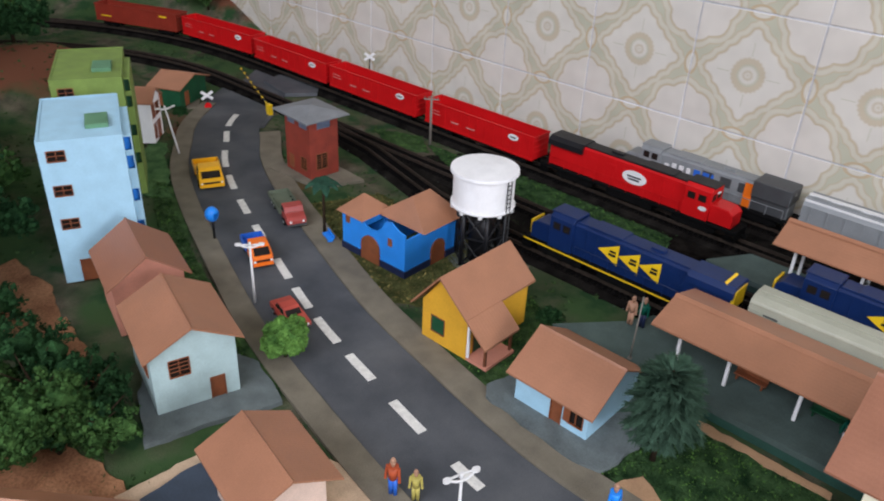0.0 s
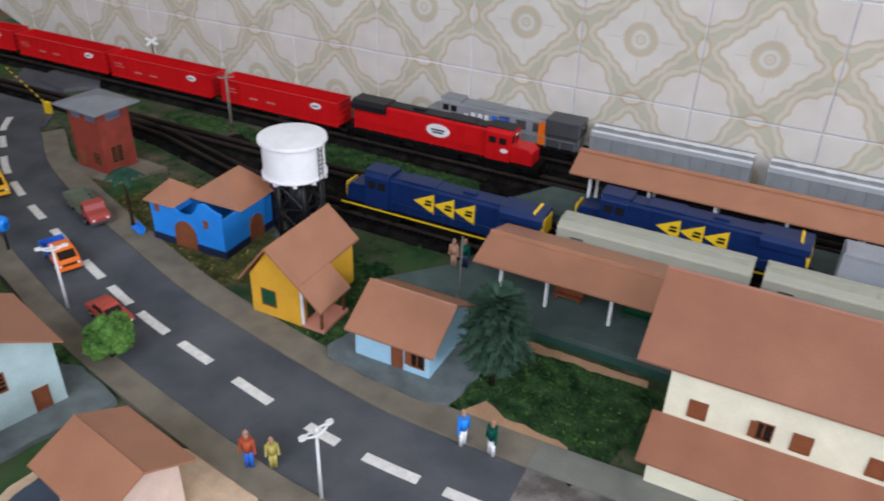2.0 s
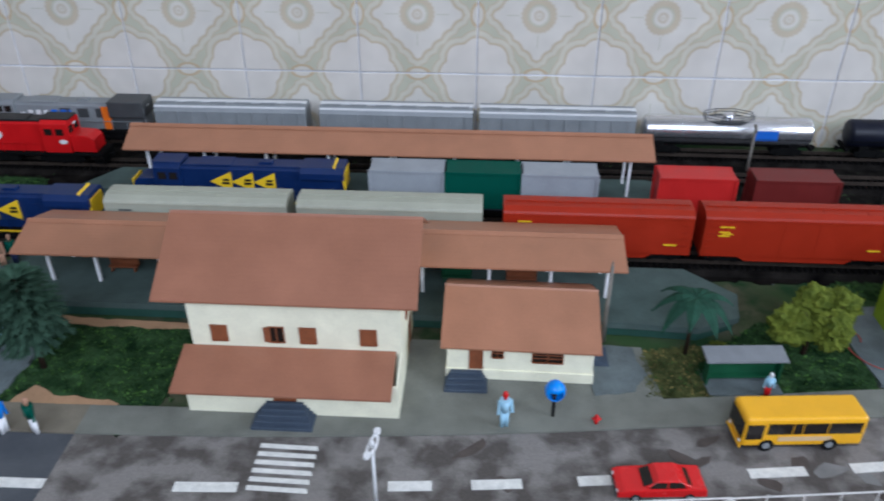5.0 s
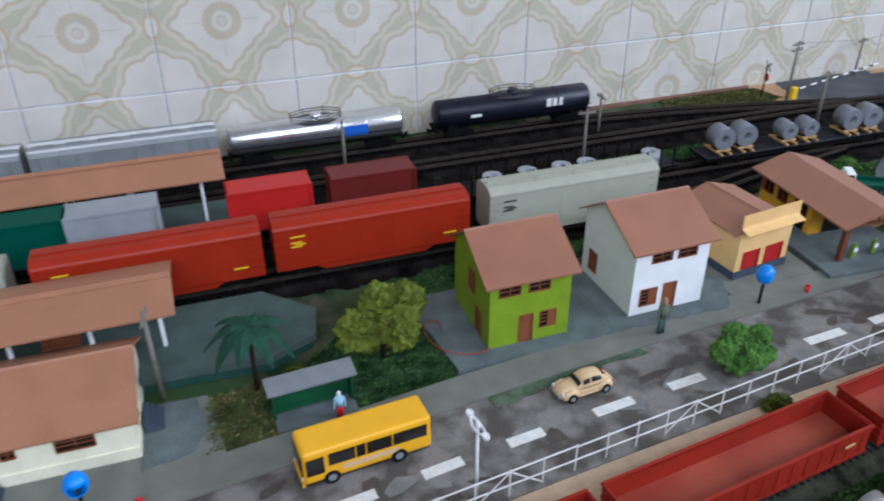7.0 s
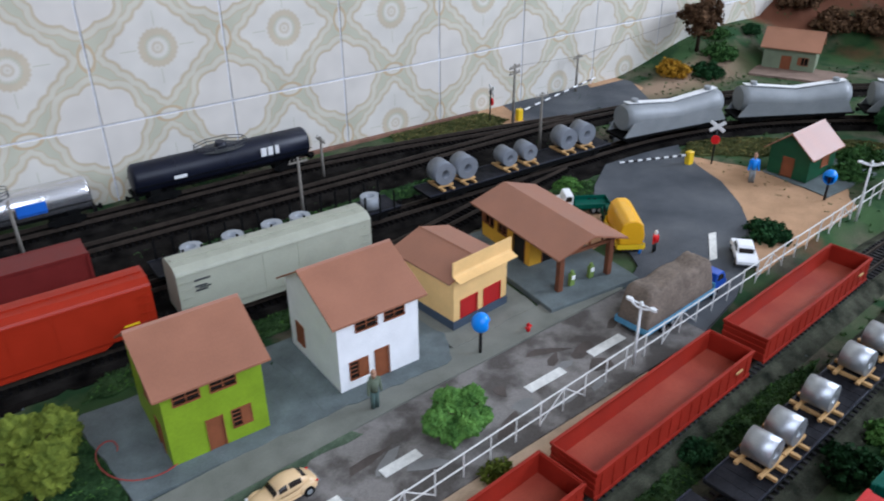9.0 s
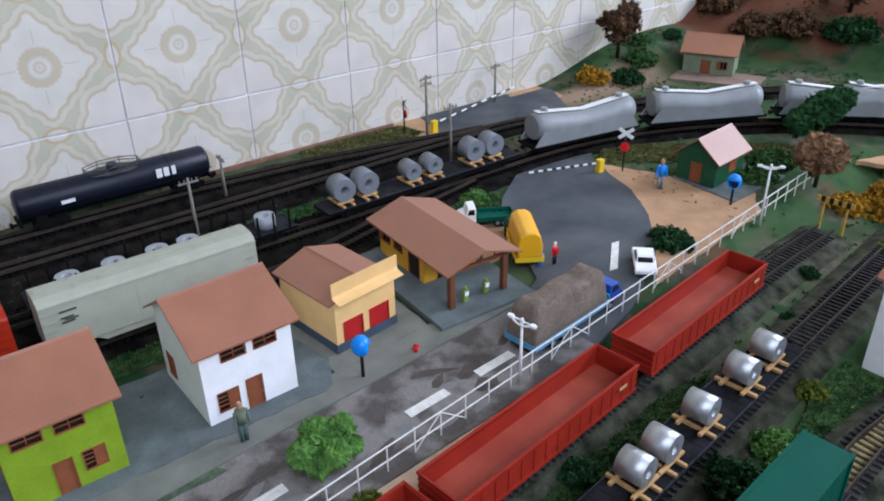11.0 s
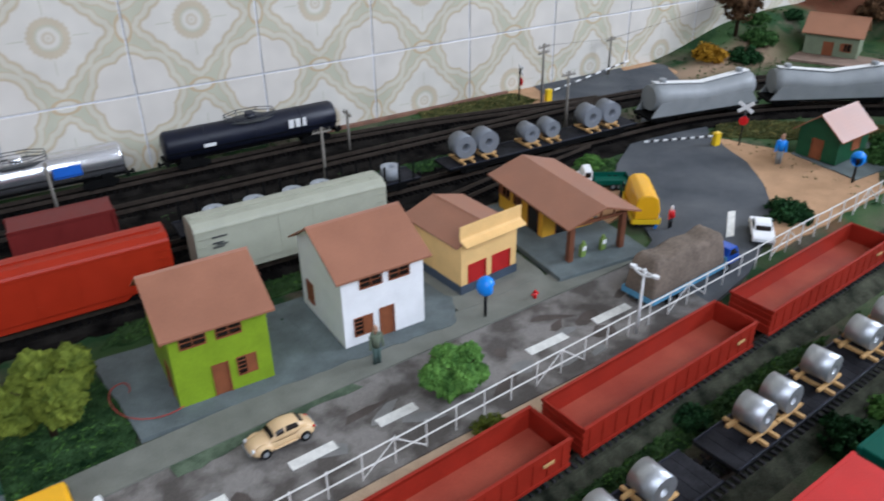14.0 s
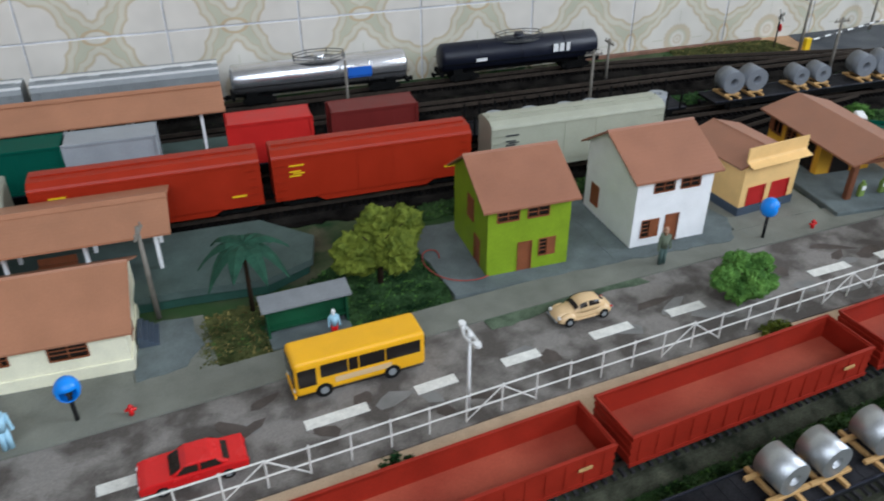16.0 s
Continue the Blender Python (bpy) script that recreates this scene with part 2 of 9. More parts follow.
TILE, ROW_A = 0.15, 0.089
M = {
    "tile": tile_surface(),
    "grout": surface("grout", (0.66, 0.66, 0.68), 0.9, scale=15, vary=0.25),
    "plaster": surface("plaster", (0.50, 0.49, 0.47), 0.85, scale=3, fine=150),
    "floorboard": surface("room_floor", (0.16, 0.14, 0.12), 0.5, scale=6, fine=120),
    "ballast": surface("dark_ballast", (0.005, 0.0047, 0.0047), 1.0, vary=0.5, scale=60, bump=1.0, fine=1100, spec=0.02, other=(0.017, 0.015, 0.013)),
    "yardsoil": surface("yard_soil", (0.028, 0.034, 0.022), 0.95, vary=0.5, scale=70, bump=1.0, fine=1000, spec=0.06, other=(0.070, 0.072, 0.050)),
    "grass": surface("flock_grass", (0.030, 0.088, 0.030), 0.95, vary=0.5, scale=60, bump=1.0, fine=1000, other=(0.065, 0.118, 0.042), spec=0.06),
    # lighter copy of the flock grass, with broad daylight put into its colour
    "litgrass": surface("lit_flock_grass", (0.055, 0.165, 0.062), 0.95, vary=0.4, scale=50, bump=1.0, fine=1000, other=(0.10, 0.19, 0.075), spec=0.06),
    "darkgrass": surface("dark_flock_grass", (0.022, 0.070, 0.026), 0.95, vary=0.5, scale=70, bump=1.0, fine=1000, other=(0.048, 0.098, 0.036), spec=0.06),
    "olive": surface("olive_flock", (0.075, 0.095, 0.030), 0.95, vary=0.4, scale=55, bump=1.0, fine=1000, other=(0.125, 0.130, 0.045), spec=0.12),
    "sand": surface("orange_sand", (0.46, 0.28, 0.16), 0.95, vary=0.15, scale=40, bump=0.5, fine=900, spec=0.12),
    "earth": surface("red_earth", (0.30, 0.125, 0.062), 0.95, vary=0.35, scale=25, bump=0.8, fine=500, other=(0.38, 0.19, 0.10), spec=0.08),
    "asphalt": surface("blue_grey_asphalt", (0.080, 0.089, 0.102), 0.85, vary=0.24, scale=16, bump=0.35, fine=1500, spec=0.10, other=(0.105, 0.110, 0.116)),
    "oldasphalt": surface("worn_asphalt", (0.156, 0.139, 0.125), 0.85, vary=0.30, scale=34, bump=0.5, fine=1200, other=(0.198, 0.184, 0.170), patch=0.14, spec=0.12),
    "paving": surface("olive_grey_paving", (0.195, 0.200, 0.170), 0.9, vary=0.18, scale=40, bump=0.4, fine=1200, spec=0.12),
    "slab": surface("grey_slab", (0.138, 0.163, 0.163), 0.85, vary=0.22, scale=60, bump=0.3, fine=1100, spec=0.12),
    "platform": surface("platform_grey", (0.082, 0.116, 0.106), 0.85, vary=0.15, scale=50, bump=0.2, spec=0.1),
    "whiteline": surface("white_road_paint", (0.74, 0.73, 0.68), 0.7, vary=0.14, scale=200, bump=0.2),
    "sleeper": surface("dark_sleeper", (0.007, 0.0064, 0.0064), 0.9, vary=0.35, scale=200, spec=0.04),
    "rail": surface("rail_steel", (0.060, 0.046, 0.036), 0.55, metal=0.5, vary=0.3, scale=120, spec=0.2),
    "tilebrown": roof_surface("clay_roof", (0.31, 0.126, 0.070)),
    "tilepink": roof_surface("clay_roof_pink", (0.365, 0.160, 0.086)),
    "white": surface("white_paint", (0.85, 0.85, 0.85), 0.6, vary=0.05, scale=70, bump=0.3),
    "towerwhite": surface("matt_white_paint", (0.86, 0.86, 0.86), 0.95, vary=0.06, scale=60, bump=0.3, spec=0.05),
    "gloss_white": surface("white_enamel", (0.74, 0.74, 0.73), 0.5, vary=0.06, scale=70, spec=0.25),
    "cream": surface("cream_wall", (0.82, 0.79, 0.60), 0.7, vary=0.08, scale=60, bump=0.25),
    "lime": surface("lime_wall", (0.22, 0.34, 0.012), 0.6, vary=0.12, scale=60),
    "peach": surface("peach_wall", (0.78, 0.50, 0.20), 0.6, vary=0.07, scale=60),
    "yellowwall": surface("yellow_wall", (0.72, 0.38, 0.03), 0.6, vary=0.1, scale=60),
    "skyblue": surface("pale_blue_wall", (0.36, 0.60, 0.74), 0.6, vary=0.07, scale=60),
    "paleblue": surface("grey_blue_wall", (0.42, 0.56, 0.56), 0.65, vary=0.1, scale=60),
    "blue": surface("bright_blue_wall", (0.015, 0.25, 0.78), 0.5, vary=0.08, scale=60),
    "navy": surface("navy_base", (0.012, 0.02, 0.06), 0.5, vary=0.2, scale=60),
    "pink": surface("salmon_wall", (0.62, 0.26, 0.18), 0.65, vary=0.1, scale=60),
    "brick": surface("red_brick_paint", (0.26, 0.040, 0.023), 0.7, vary=0.2, scale=60, bump=0.3),
    "olivegreen": surface("moss_green_wall", (0.18, 0.27, 0.06), 0.65, vary=0.15, scale=60),
    "bottlegreen": surface("bottle_green", (0.006, 0.075, 0.03), 0.55, vary=0.2, scale=60),
    "tankgreen": surface("faded_green_tank", (0.10, 0.24, 0.13), 0.7, vary=0.15, scale=60),
    "door": surface("brown_door", (0.24, 0.075, 0.03), 0.5, vary=0.15, scale=120),
    "reddoor": surface("red_door", (0.42, 0.012, 0.012), 0.5, vary=0.1, scale=90),
    "darkglass": surface("dark_pane", (0.018, 0.014, 0.012), 0.15, vary=0.2, scale=80, bump=0, spec=0.25),
    "bluegrey": surface("blue_grey_base", (0.05, 0.07, 0.10), 0.7, vary=0.15, scale=60),
    "greyroof": surface("grey_roof", (0.20, 0.21, 0.22), 0.7, vary=0.12, scale=60),
    "allred": surface("bright_red_enamel", (0.56, 0.008, 0.010), 0.36, vary=0.08, scale=50, spec=0.28),
    "boxred": surface("box_car_red", (0.33, 0.021, 0.006), 0.42, vary=0.08, scale=50, spec=0.25),
    "oxide": surface("oxide_red", (0.29, 0.0205, 0.010), 0.5, vary=0.15, scale=50, spec=0.2),
    "oxidefloor": surface("rusty_floor", (0.32, 0.046, 0.028), 0.5, vary=0.15, scale=25, other=(0.37, 0.080, 0.046), spec=0.25),
    "brownred": surface("brown_red", (0.24, 0.025, 0.012), 0.5, vary=0.12, scale=50),
    "maroon": surface("maroon", (0.14, 0.012, 0.010), 0.5, vary=0.12, scale=50),
    "beige": surface("grey_beige_paint", (0.37, 0.375, 0.295), 0.5, vary=0.07, scale=50),
    "wagon_grey": surface("wagon_grey", (0.235, 0.25, 0.255), 0.42, vary=0.10, scale=50),
    "darkgrey": surface("dark_grey_paint", (0.055, 0.058, 0.06), 0.45, vary=0.15, scale=60),
    "deckblack": surface("worn_deck", (0.014, 0.014, 0.017), 0.7, vary=0.35, scale=60, spec=0.06, other=(0.027, 0.027, 0.031)),
    "edgeblue": surface("blue_black_paint", (0.009, 0.011, 0.022), 0.4, vary=0.2, scale=60, spec=0.3),
    "bedblue": surface("blue_truck_bed", (0.10, 0.30, 0.47), 0.5, vary=0.15, scale=60),
    "path": surface("brown_grey_path", (0.205, 0.182, 0.138), 0.9, vary=0.22, scale=40, bump=0.4, fine=1200, spec=0.12),
    "patchpale": surface("pale_worn_asphalt", (0.215, 0.212, 0.202), 0.9, vary=0.15, scale=70, bump=0.5, fine=1200, spec=0.12),
    "patchdark": surface("dark_worn_asphalt", (0.100, 0.083, 0.073), 0.9, vary=0.2, scale=70, bump=0.5, fine=1200, spec=0.12),
    "verge": surface("teal_flock", (0.075, 0.125, 0.075), 0.95, vary=0.4, scale=70, bump=0.8, fine=1000, other=(0.12, 0.155, 0.105), spec=0.12),
    "leaf_palm": surface("palm_green", (0.022, 0.070, 0.044), 0.8, vary=0.3, scale=110, bump=0.4, spec=0.12),
    "straw": surface("dry_straw_flock", (0.22, 0.17, 0.06), 0.95, vary=0.5, scale=90, bump=1.0, fine=1000, other=(0.36, 0.28, 0.10), spec=0.12),
    "cabblue": surface("dark_blue_cab", (0.014, 0.07, 0.38), 0.35, vary=0.1, scale=60),
    "black": surface("black_plastic", (0.011, 0.011, 0.013), 0.42, vary=0.2, scale=60, spec=0.28),
    "underframe": surface("underframe_black", (0.006, 0.006, 0.006), 0.7, vary=0.3, scale=120, spec=0.06),
    "mrsblue": surface("deep_blue_enamel", (0.0045, 0.020, 0.088), 0.38, vary=0.1, scale=60, spec=0.28),
    "yellow": surface("yellow_enamel", (0.80, 0.52, 0.015), 0.4, vary=0.06, scale=60),
    "orange": surface("orange_enamel", (0.80, 0.16, 0.01), 0.4, vary=0.06, scale=60),
    "logoblue": surface("blue_lettering", (0.02, 0.13, 0.55), 0.4, vary=0.06, scale=60),
    "silver": surface("silver_tank", (0.72, 0.72, 0.74), 0.22, metal=0.9, vary=0.05, scale=40, bump=0.03),
    "coil": surface("steel_coil", (0.46, 0.475, 0.49), 0.42, metal=0.75, vary=0.10, scale=80),
    "greycoil": surface("grey_coil", (0.20, 0.215, 0.24), 0.5, metal=0.2, vary=0.08, scale=80),
    "pine": surface("pallet_wood", (0.55, 0.33, 0.13), 0.7, vary=0.2, scale=150),
    "contgreen": surface("container_green", (0.002, 0.075, 0.050), 0.55, vary=0.08, scale=60, spec=0.12),
    "contgrey": surface("container_grey", (0.31, 0.33, 0.35), 0.5, vary=0.08, scale=60),
    "contred": surface("container_red", (0.50, 0.016, 0.014), 0.45, vary=0.08, scale=60),
    "busyellow": surface("bus_yellow", (0.84, 0.42, 0.01), 0.35, vary=0.05, scale=60),
    "carcream": surface("car_cream", (0.66, 0.46, 0.25), 0.3, vary=0.05, scale=60),
    "carred": surface("car_red", (0.62, 0.012, 0.014), 0.25, vary=0.06, scale=60),
    "fadedred": surface("faded_red", (0.36, 0.055, 0.045), 0.45, vary=0.12, scale=60),
    "olivebed": surface("olive_bed", (0.13, 0.16, 0.11), 0.7, vary=0.15, scale=60),
    "teal": surface("teal_grey_slab", (0.085, 0.13, 0.118), 0.85, vary=0.2, scale=60, bump=0.3, fine=1100, spec=0.12),
    "farmpad": surface("pale_pink_pad", (0.26, 0.185, 0.145), 0.9, vary=0.2, scale=50, bump=0.4, spec=0.1),
    "farmwall": surface("grey_green_wall", (0.20, 0.235, 0.15), 0.8, vary=0.15, scale=60),
    "tyre": surface("tyre_rubber", (0.012, 0.012, 0.012), 0.8, vary=0.2, scale=200, spec=0.12),
    "canvas": surface("brown_canvas", (0.185, 0.145, 0.115), 0.9, vary=0.25, scale=70, bump=0.6, fine=500, spec=0.12),
    "phoneblue": surface("phone_hood_blue", (0.01, 0.24, 0.80), 0.35, vary=0.05, scale=60),
    "concrete": surface("concrete_pole", (0.22, 0.20, 0.17), 0.85, vary=0.15, scale=120, spec=0.12),
    "timber": surface("brown_timber", (0.16, 0.055, 0.025), 0.6, vary=0.15, scale=120),
    "bark": surface("bark", (0.035, 0.022, 0.013), 0.9, vary=0.3, scale=200, bump=0.8, spec=0.12),
    "leaf_mid": surface("leaf_mid_green", (0.070, 0.19, 0.042), 0.85, vary=0.35, scale=110, bump=0.6, other=(0.115, 0.24, 0.05), spec=0.12),
    "leaf_dark": surface("leaf_dark_green", (0.016, 0.056, 0.022), 0.9, vary=0.45, scale=110, bump=0.6, other=(0.026, 0.075, 0.026), spec=0.06),
    "leaf_olive": surface("leaf_olive", (0.090, 0.130, 0.018), 0.85, vary=0.35, scale=110, bump=0.6, other=(0.15, 0.18, 0.026), spec=0.12),
    "leaf_pine": surface("needle_green", (0.030, 0.070, 0.042), 0.85, vary=0.35, scale=110, bump=0.4, spec=0.08, other=(0.055, 0.105, 0.070)),
    "leaf_brown": surface("leaf_rust", (0.085, 0.045, 0.028), 0.9, vary=0.4, scale=110, bump=0.6, other=(0.15, 0.085, 0.045), spec=0.06),
    "leaf_wood": surface("woodland_green", (0.034, 0.098, 0.028), 0.9, vary=0.4, scale=110, bump=0.6, other=(0.06, 0.13, 0.036), spec=0.06),
    "fencewhite": surface("aged_white_paint", (0.68, 0.665, 0.63), 0.6, vary=0.12, scale=150),
    "palesand": surface("pale_sand", (0.60, 0.44, 0.30), 0.95, vary=0.18, scale=60, bump=0.5, fine=900, spec=0.08),
    "yardsleeper": surface("dusty_sleeper", (0.030, 0.030, 0.034), 0.9, vary=0.4, scale=150, spec=0.06, other=(0.055, 0.052, 0.052)),
    "leaf_rust": surface("leaf_pale_rust", (0.16, 0.085, 0.048), 0.9, vary=0.4, scale=110, bump=0.6, other=(0.24, 0.14, 0.075), spec=0.06),
    "oldyellow": surface("worn_yellow_paint", (0.50, 0.29, 0.035), 0.7, vary=0.2, scale=120),
    "parkedred": surface("dull_red_paint", (0.42, 0.060, 0.040), 0.45, vary=0.12, scale=60),
    "faintmark": surface("faded_stencil", (0.60, 0.20, 0.18), 0.5, vary=0.2, scale=300),
    "cabglass": surface("hazy_blue_pane", (0.13, 0.16, 0.23), 0.3, vary=0.3, scale=120, bump=0),
    "dressyellow": surface("yellow_dress_paint", (0.50, 0.43, 0.11), 0.6, vary=0.15, scale=200),
    "rustcloth": surface("rust_red_jacket_paint", (0.42, 0.075, 0.025), 0.6, vary=0.15, scale=200),
    "pinkwash": surface("pale_pink_wall", (0.70, 0.54, 0.45), 0.7, vary=0.1, scale=60),
    "leaf_gold": surface("leaf_gold", (0.42, 0.22, 0.02), 0.9, vary=0.3, scale=110, bump=0.6, spec=0.12),
    "skin": surface("figure_paint", (0.45, 0.25, 0.16), 0.6),
    "tableedge": surface("table_edge_wood", (0.22, 0.13, 0.07), 0.6, vary=0.2, scale=20, fine=300),
}


# ---- building blocks ----


def B():
    return bmesh.new()


def box(bm, x0, x1, y0, y1, z0, z1, m=None, taper=0.0):
    t = taper
    co = [(x0, y0, z0), (x1, y0, z0), (x1, y1, z0), (x0, y1, z0), (x0 + t, y0 + t, z1), (x1 - t, y0 + t, z1), (x1 - t, y1 - t, z1), (x0 + t, y1 - t, z1)]
    v = [bm.verts.new(m @ Vector(c) if m else c) for c in co]
    for f in ((3, 2, 1, 0), (4, 5, 6, 7), (0, 1, 5, 4), (1, 2, 6, 5), (2, 3, 7, 6), (3, 0, 4, 7)):
        bm.faces.new([v[i] for i in f])
    return bm


def rounded(bm, w, seg=2):
    bmesh.ops.bevel(bm, geom=list(bm.edges), offset=w, segments=seg, affect="EDGES", profile=0.5)
    return bm


def prism(bm, pts, a0, a1, axis="x"):
    """A closed outline pushed along an axis: outline in (y, z) for x, (x, z) for y, (x, y) for z."""
    def at(p, a):
        return {"x": (a, p[0], p[1]), "y": (p[0], a, p[1]), "z": (p[0], p[1], a)}[axis]
    lo, hi = [bm.verts.new(at(p, a0)) for p in pts], [bm.verts.new(at(p, a1)) for p in pts]
    n = len(pts)
    bm.faces.new(lo[::-1])
    bm.faces.new(hi)
    for i in range(n):
        bm.faces.new([lo[i], lo[(i + 1) % n], hi[(i + 1) % n], hi[i]])
    bmesh.ops.recalc_face_normals(bm, faces=bm.faces)
    return bm


def cyl(bm, p0, p1, r0, r1=None, n=12, caps=True):
    p0, p1 = Vector(p0), Vector(p1)
    r1 = r0 if r1 is None else r1
    q = (p1 - p0).to_track_quat("Z", "Y")
    a = [bm.verts.new(p0 + q @ Vector((r0 * math.cos(i * math.tau / n), r0 * math.sin(i * math.tau / n), 0))) for i in range(n)]
    b = [bm.verts.new(p1 + q @ Vector((r1 * math.cos(i * math.tau / n), r1 * math.sin(i * math.tau / n), 0))) for i in range(n)]
    for i in range(n):
        f = bm.faces.new([a[i], a[(i + 1) % n], b[(i + 1) % n], b[i]])
        f.smooth = n > 7
    if caps:
        bm.faces.new(a[::-1])
        bm.faces.new(b)
    return bm


def tube(bm, line, r, n=6):
    """A bent round bar along a line of points."""
    rows = []
    for i, p in enumerate(line):
        way = (Vector(line[min(i + 1, len(line) - 1)]) - Vector(line[max(i - 1, 0)])).normalized()
        side = way.orthogonal().normalized() if not rows else (side - way * side.dot(way)).normalized()
        up = way.cross(side)
        rows.append([bm.verts.new(Vector(p) + r * (math.cos(math.tau * k / n) * side + math.sin(math.tau * k / n) * up)) for k in range(n)])
    for a, b in zip(rows, rows[1:]):
        for k in range(n):
            bm.faces.new([a[k], a[(k + 1) % n], b[(k + 1) % n], b[k]])
    bm.faces.new(rows[0][::-1])
    bm.faces.new(rows[-1])
    return bm


def ring(bm, x0, x1, y, z, r, hole, n=20):
    """A coil lying along x: outer drum, inner bore and two end rings."""
    loops = []
    for x, rr in ((x0, r), (x1, r), (x1, hole), (x0, hole)):
        loops.append([bm.verts.new((x, y + rr * math.cos(i * math.tau / n), z + rr * math.sin(i * math.tau / n))) for i in range(n)])
    for k in range(4):
        a, b = loops[k], loops[(k + 1) % 4]
        for i in range(n):
            f = bm.faces.new([a[i], a[(i + 1) % n], b[(i + 1) % n], b[i]])
            f.smooth = k in (0, 2)
    bmesh.ops.recalc_face_normals(bm, faces=bm.faces)
    return bm


def part(name, bm, material, parent=None, label=""):
    me = bpy.data.meshes.new(name)
    bm.to_mesh(me)
    bm.free()
    me.materials.append(M[material] if isinstance(material, str) else material)
    ob = new(name, me)
    ob.parent = parent
    return tagged(ob, label)


def thing(name, m, label, category, group="", kind=""):
    ob = new(name)
    ob.empty_display_size = 0.01
    ob.matrix_world = m
    return tagged(ob, label, category, group, kind)


def alone(name, bm, material, m, label, category, group="", kind=""):
    ob = part(name, bm, material)
    ob.matrix_world = m
    return tagged(ob, label, category, group, kind)


def twin(ob, name=None):
    """Another object on the same mesh, beside ob under the same parent."""
    o = ob.copy()
    scene.collection.objects.link(o)
    return o


# ---- the room ----


def slab(name, x0, x1, y0, y1, z0, z1, material, label):
    return alone(name, box(B(), x0, x1, y0, y1, z0, z1), material, Matrix(), label, "wall" if "wall" in name else name, kind="structure")


FLOOR, CEIL = -0.82, 2.15
slab("floor", -3.1, 2.7, -2.5, 0.12, FLOOR - 0.1, FLOOR, "floorboard", "dull brown floor of the room")
slab("ceiling", -3.1, 2.7, -2.5, 0.12, CEIL, CEIL + 0.1, "plaster", "plain white plastered ceiling")
slab("wall_west", -3.2, -3.1, -2.5, 0.12, FLOOR, CEIL, "plaster", "plain white plastered wall")


def wall_with_window(name, along, at, a0, a1, wa, wb, z0, z1, thick):
    bm = B()
    for u0, u1, v0, v1 in ((a0, wa, FLOOR, CEIL), (wb, a1, FLOOR, CEIL), (wa, wb, FLOOR, z0), (wa, wb, z1, CEIL)):
        if along == "x":
            box(bm, u0, u1, at - thick, at, v0, v1)
        else:
            box(bm, at, at + thick, u0, u1, v0, v1)
    return alone(name, bm, "plaster", Matrix(), "white plastered wall with a window opening", "wall", kind="structure")


wall_with_window("wall_south", "x", -2.5, -3.1, 2.7, -2.0, 0.7, 0.96, 2.12, 0.1)
wall_with_window("wall_east", "y", 2.7, -2.5, 0.12, -2.1, -0.7, 0.72, 1.88, 0.1)
wall_north = alone("wall_north", box(B(), -3.1, 2.7, -0.0028, 0.12, FLOOR, CEIL), "grout", Matrix(), "wall of cream patterned glazed tiles with grey joints", "wall", kind="structure")

# ---- the layout board ----


def fence_y(x):
    return -0.585 + 0.11 * x


def smooth(a, b, v):
    t = min(max((v - a) / (b - a), 0), 1)
    return t * t * (3 - 2 * t)


def ground_z(x, y):
    z = -0.001 - 0.015 * smooth(-0.012, -0.03, y - fence_y(x)) * smooth(-0.62, -0.45, x)
    rough = noise.noise((x * 14, y * 14, 0.3)) * 0.004
    # hills at both ends
    bank = x + 0.45 * (y + 0.05)
    east = 0.28 * smooth(0.78, 1.02, x) * smooth(-0.12, -0.015, y) + 0.28 * smooth(1.19, 1.26, bank) + 0.55 * smooth(1.25, 1.6, bank)
    outer, inner = math.hypot(x + 1.85, y + 0.942), math.hypot(x + 1.78, y + 0.822)
    west = 0.8 * smooth(0.87, 1.06, outer) * smooth(-1.9, -2.1, x) + 0.5 * smooth(0.53, 0.40, inner) * smooth(-1.75, -1.95, x)
    hill = 0.17 * east + 0.15 * west
    wild = min(1.0, 8 * hill)
    return z + hill * (1 + 0.4 * noise.noise((x * 5, y * 5, 2.0))) + rough * wild


def ground_sheet():
    bm = B()
    xs, ys = np.arange(-2.98, 1.95, 0.02), np.arange(-0.88, 0.0021, 0.0176)
    grid = [[bm.verts.new((x, y, ground_z(x, y))) for y in ys] for x in xs]
    for i in range(len(xs) - 1):
        for j in range(len(ys) - 1):
            f = bm.faces.new([grid[i][j], grid[i + 1][j], grid[i + 1][j + 1], grid[i][j + 1]])
            f.smooth = True
    return bm


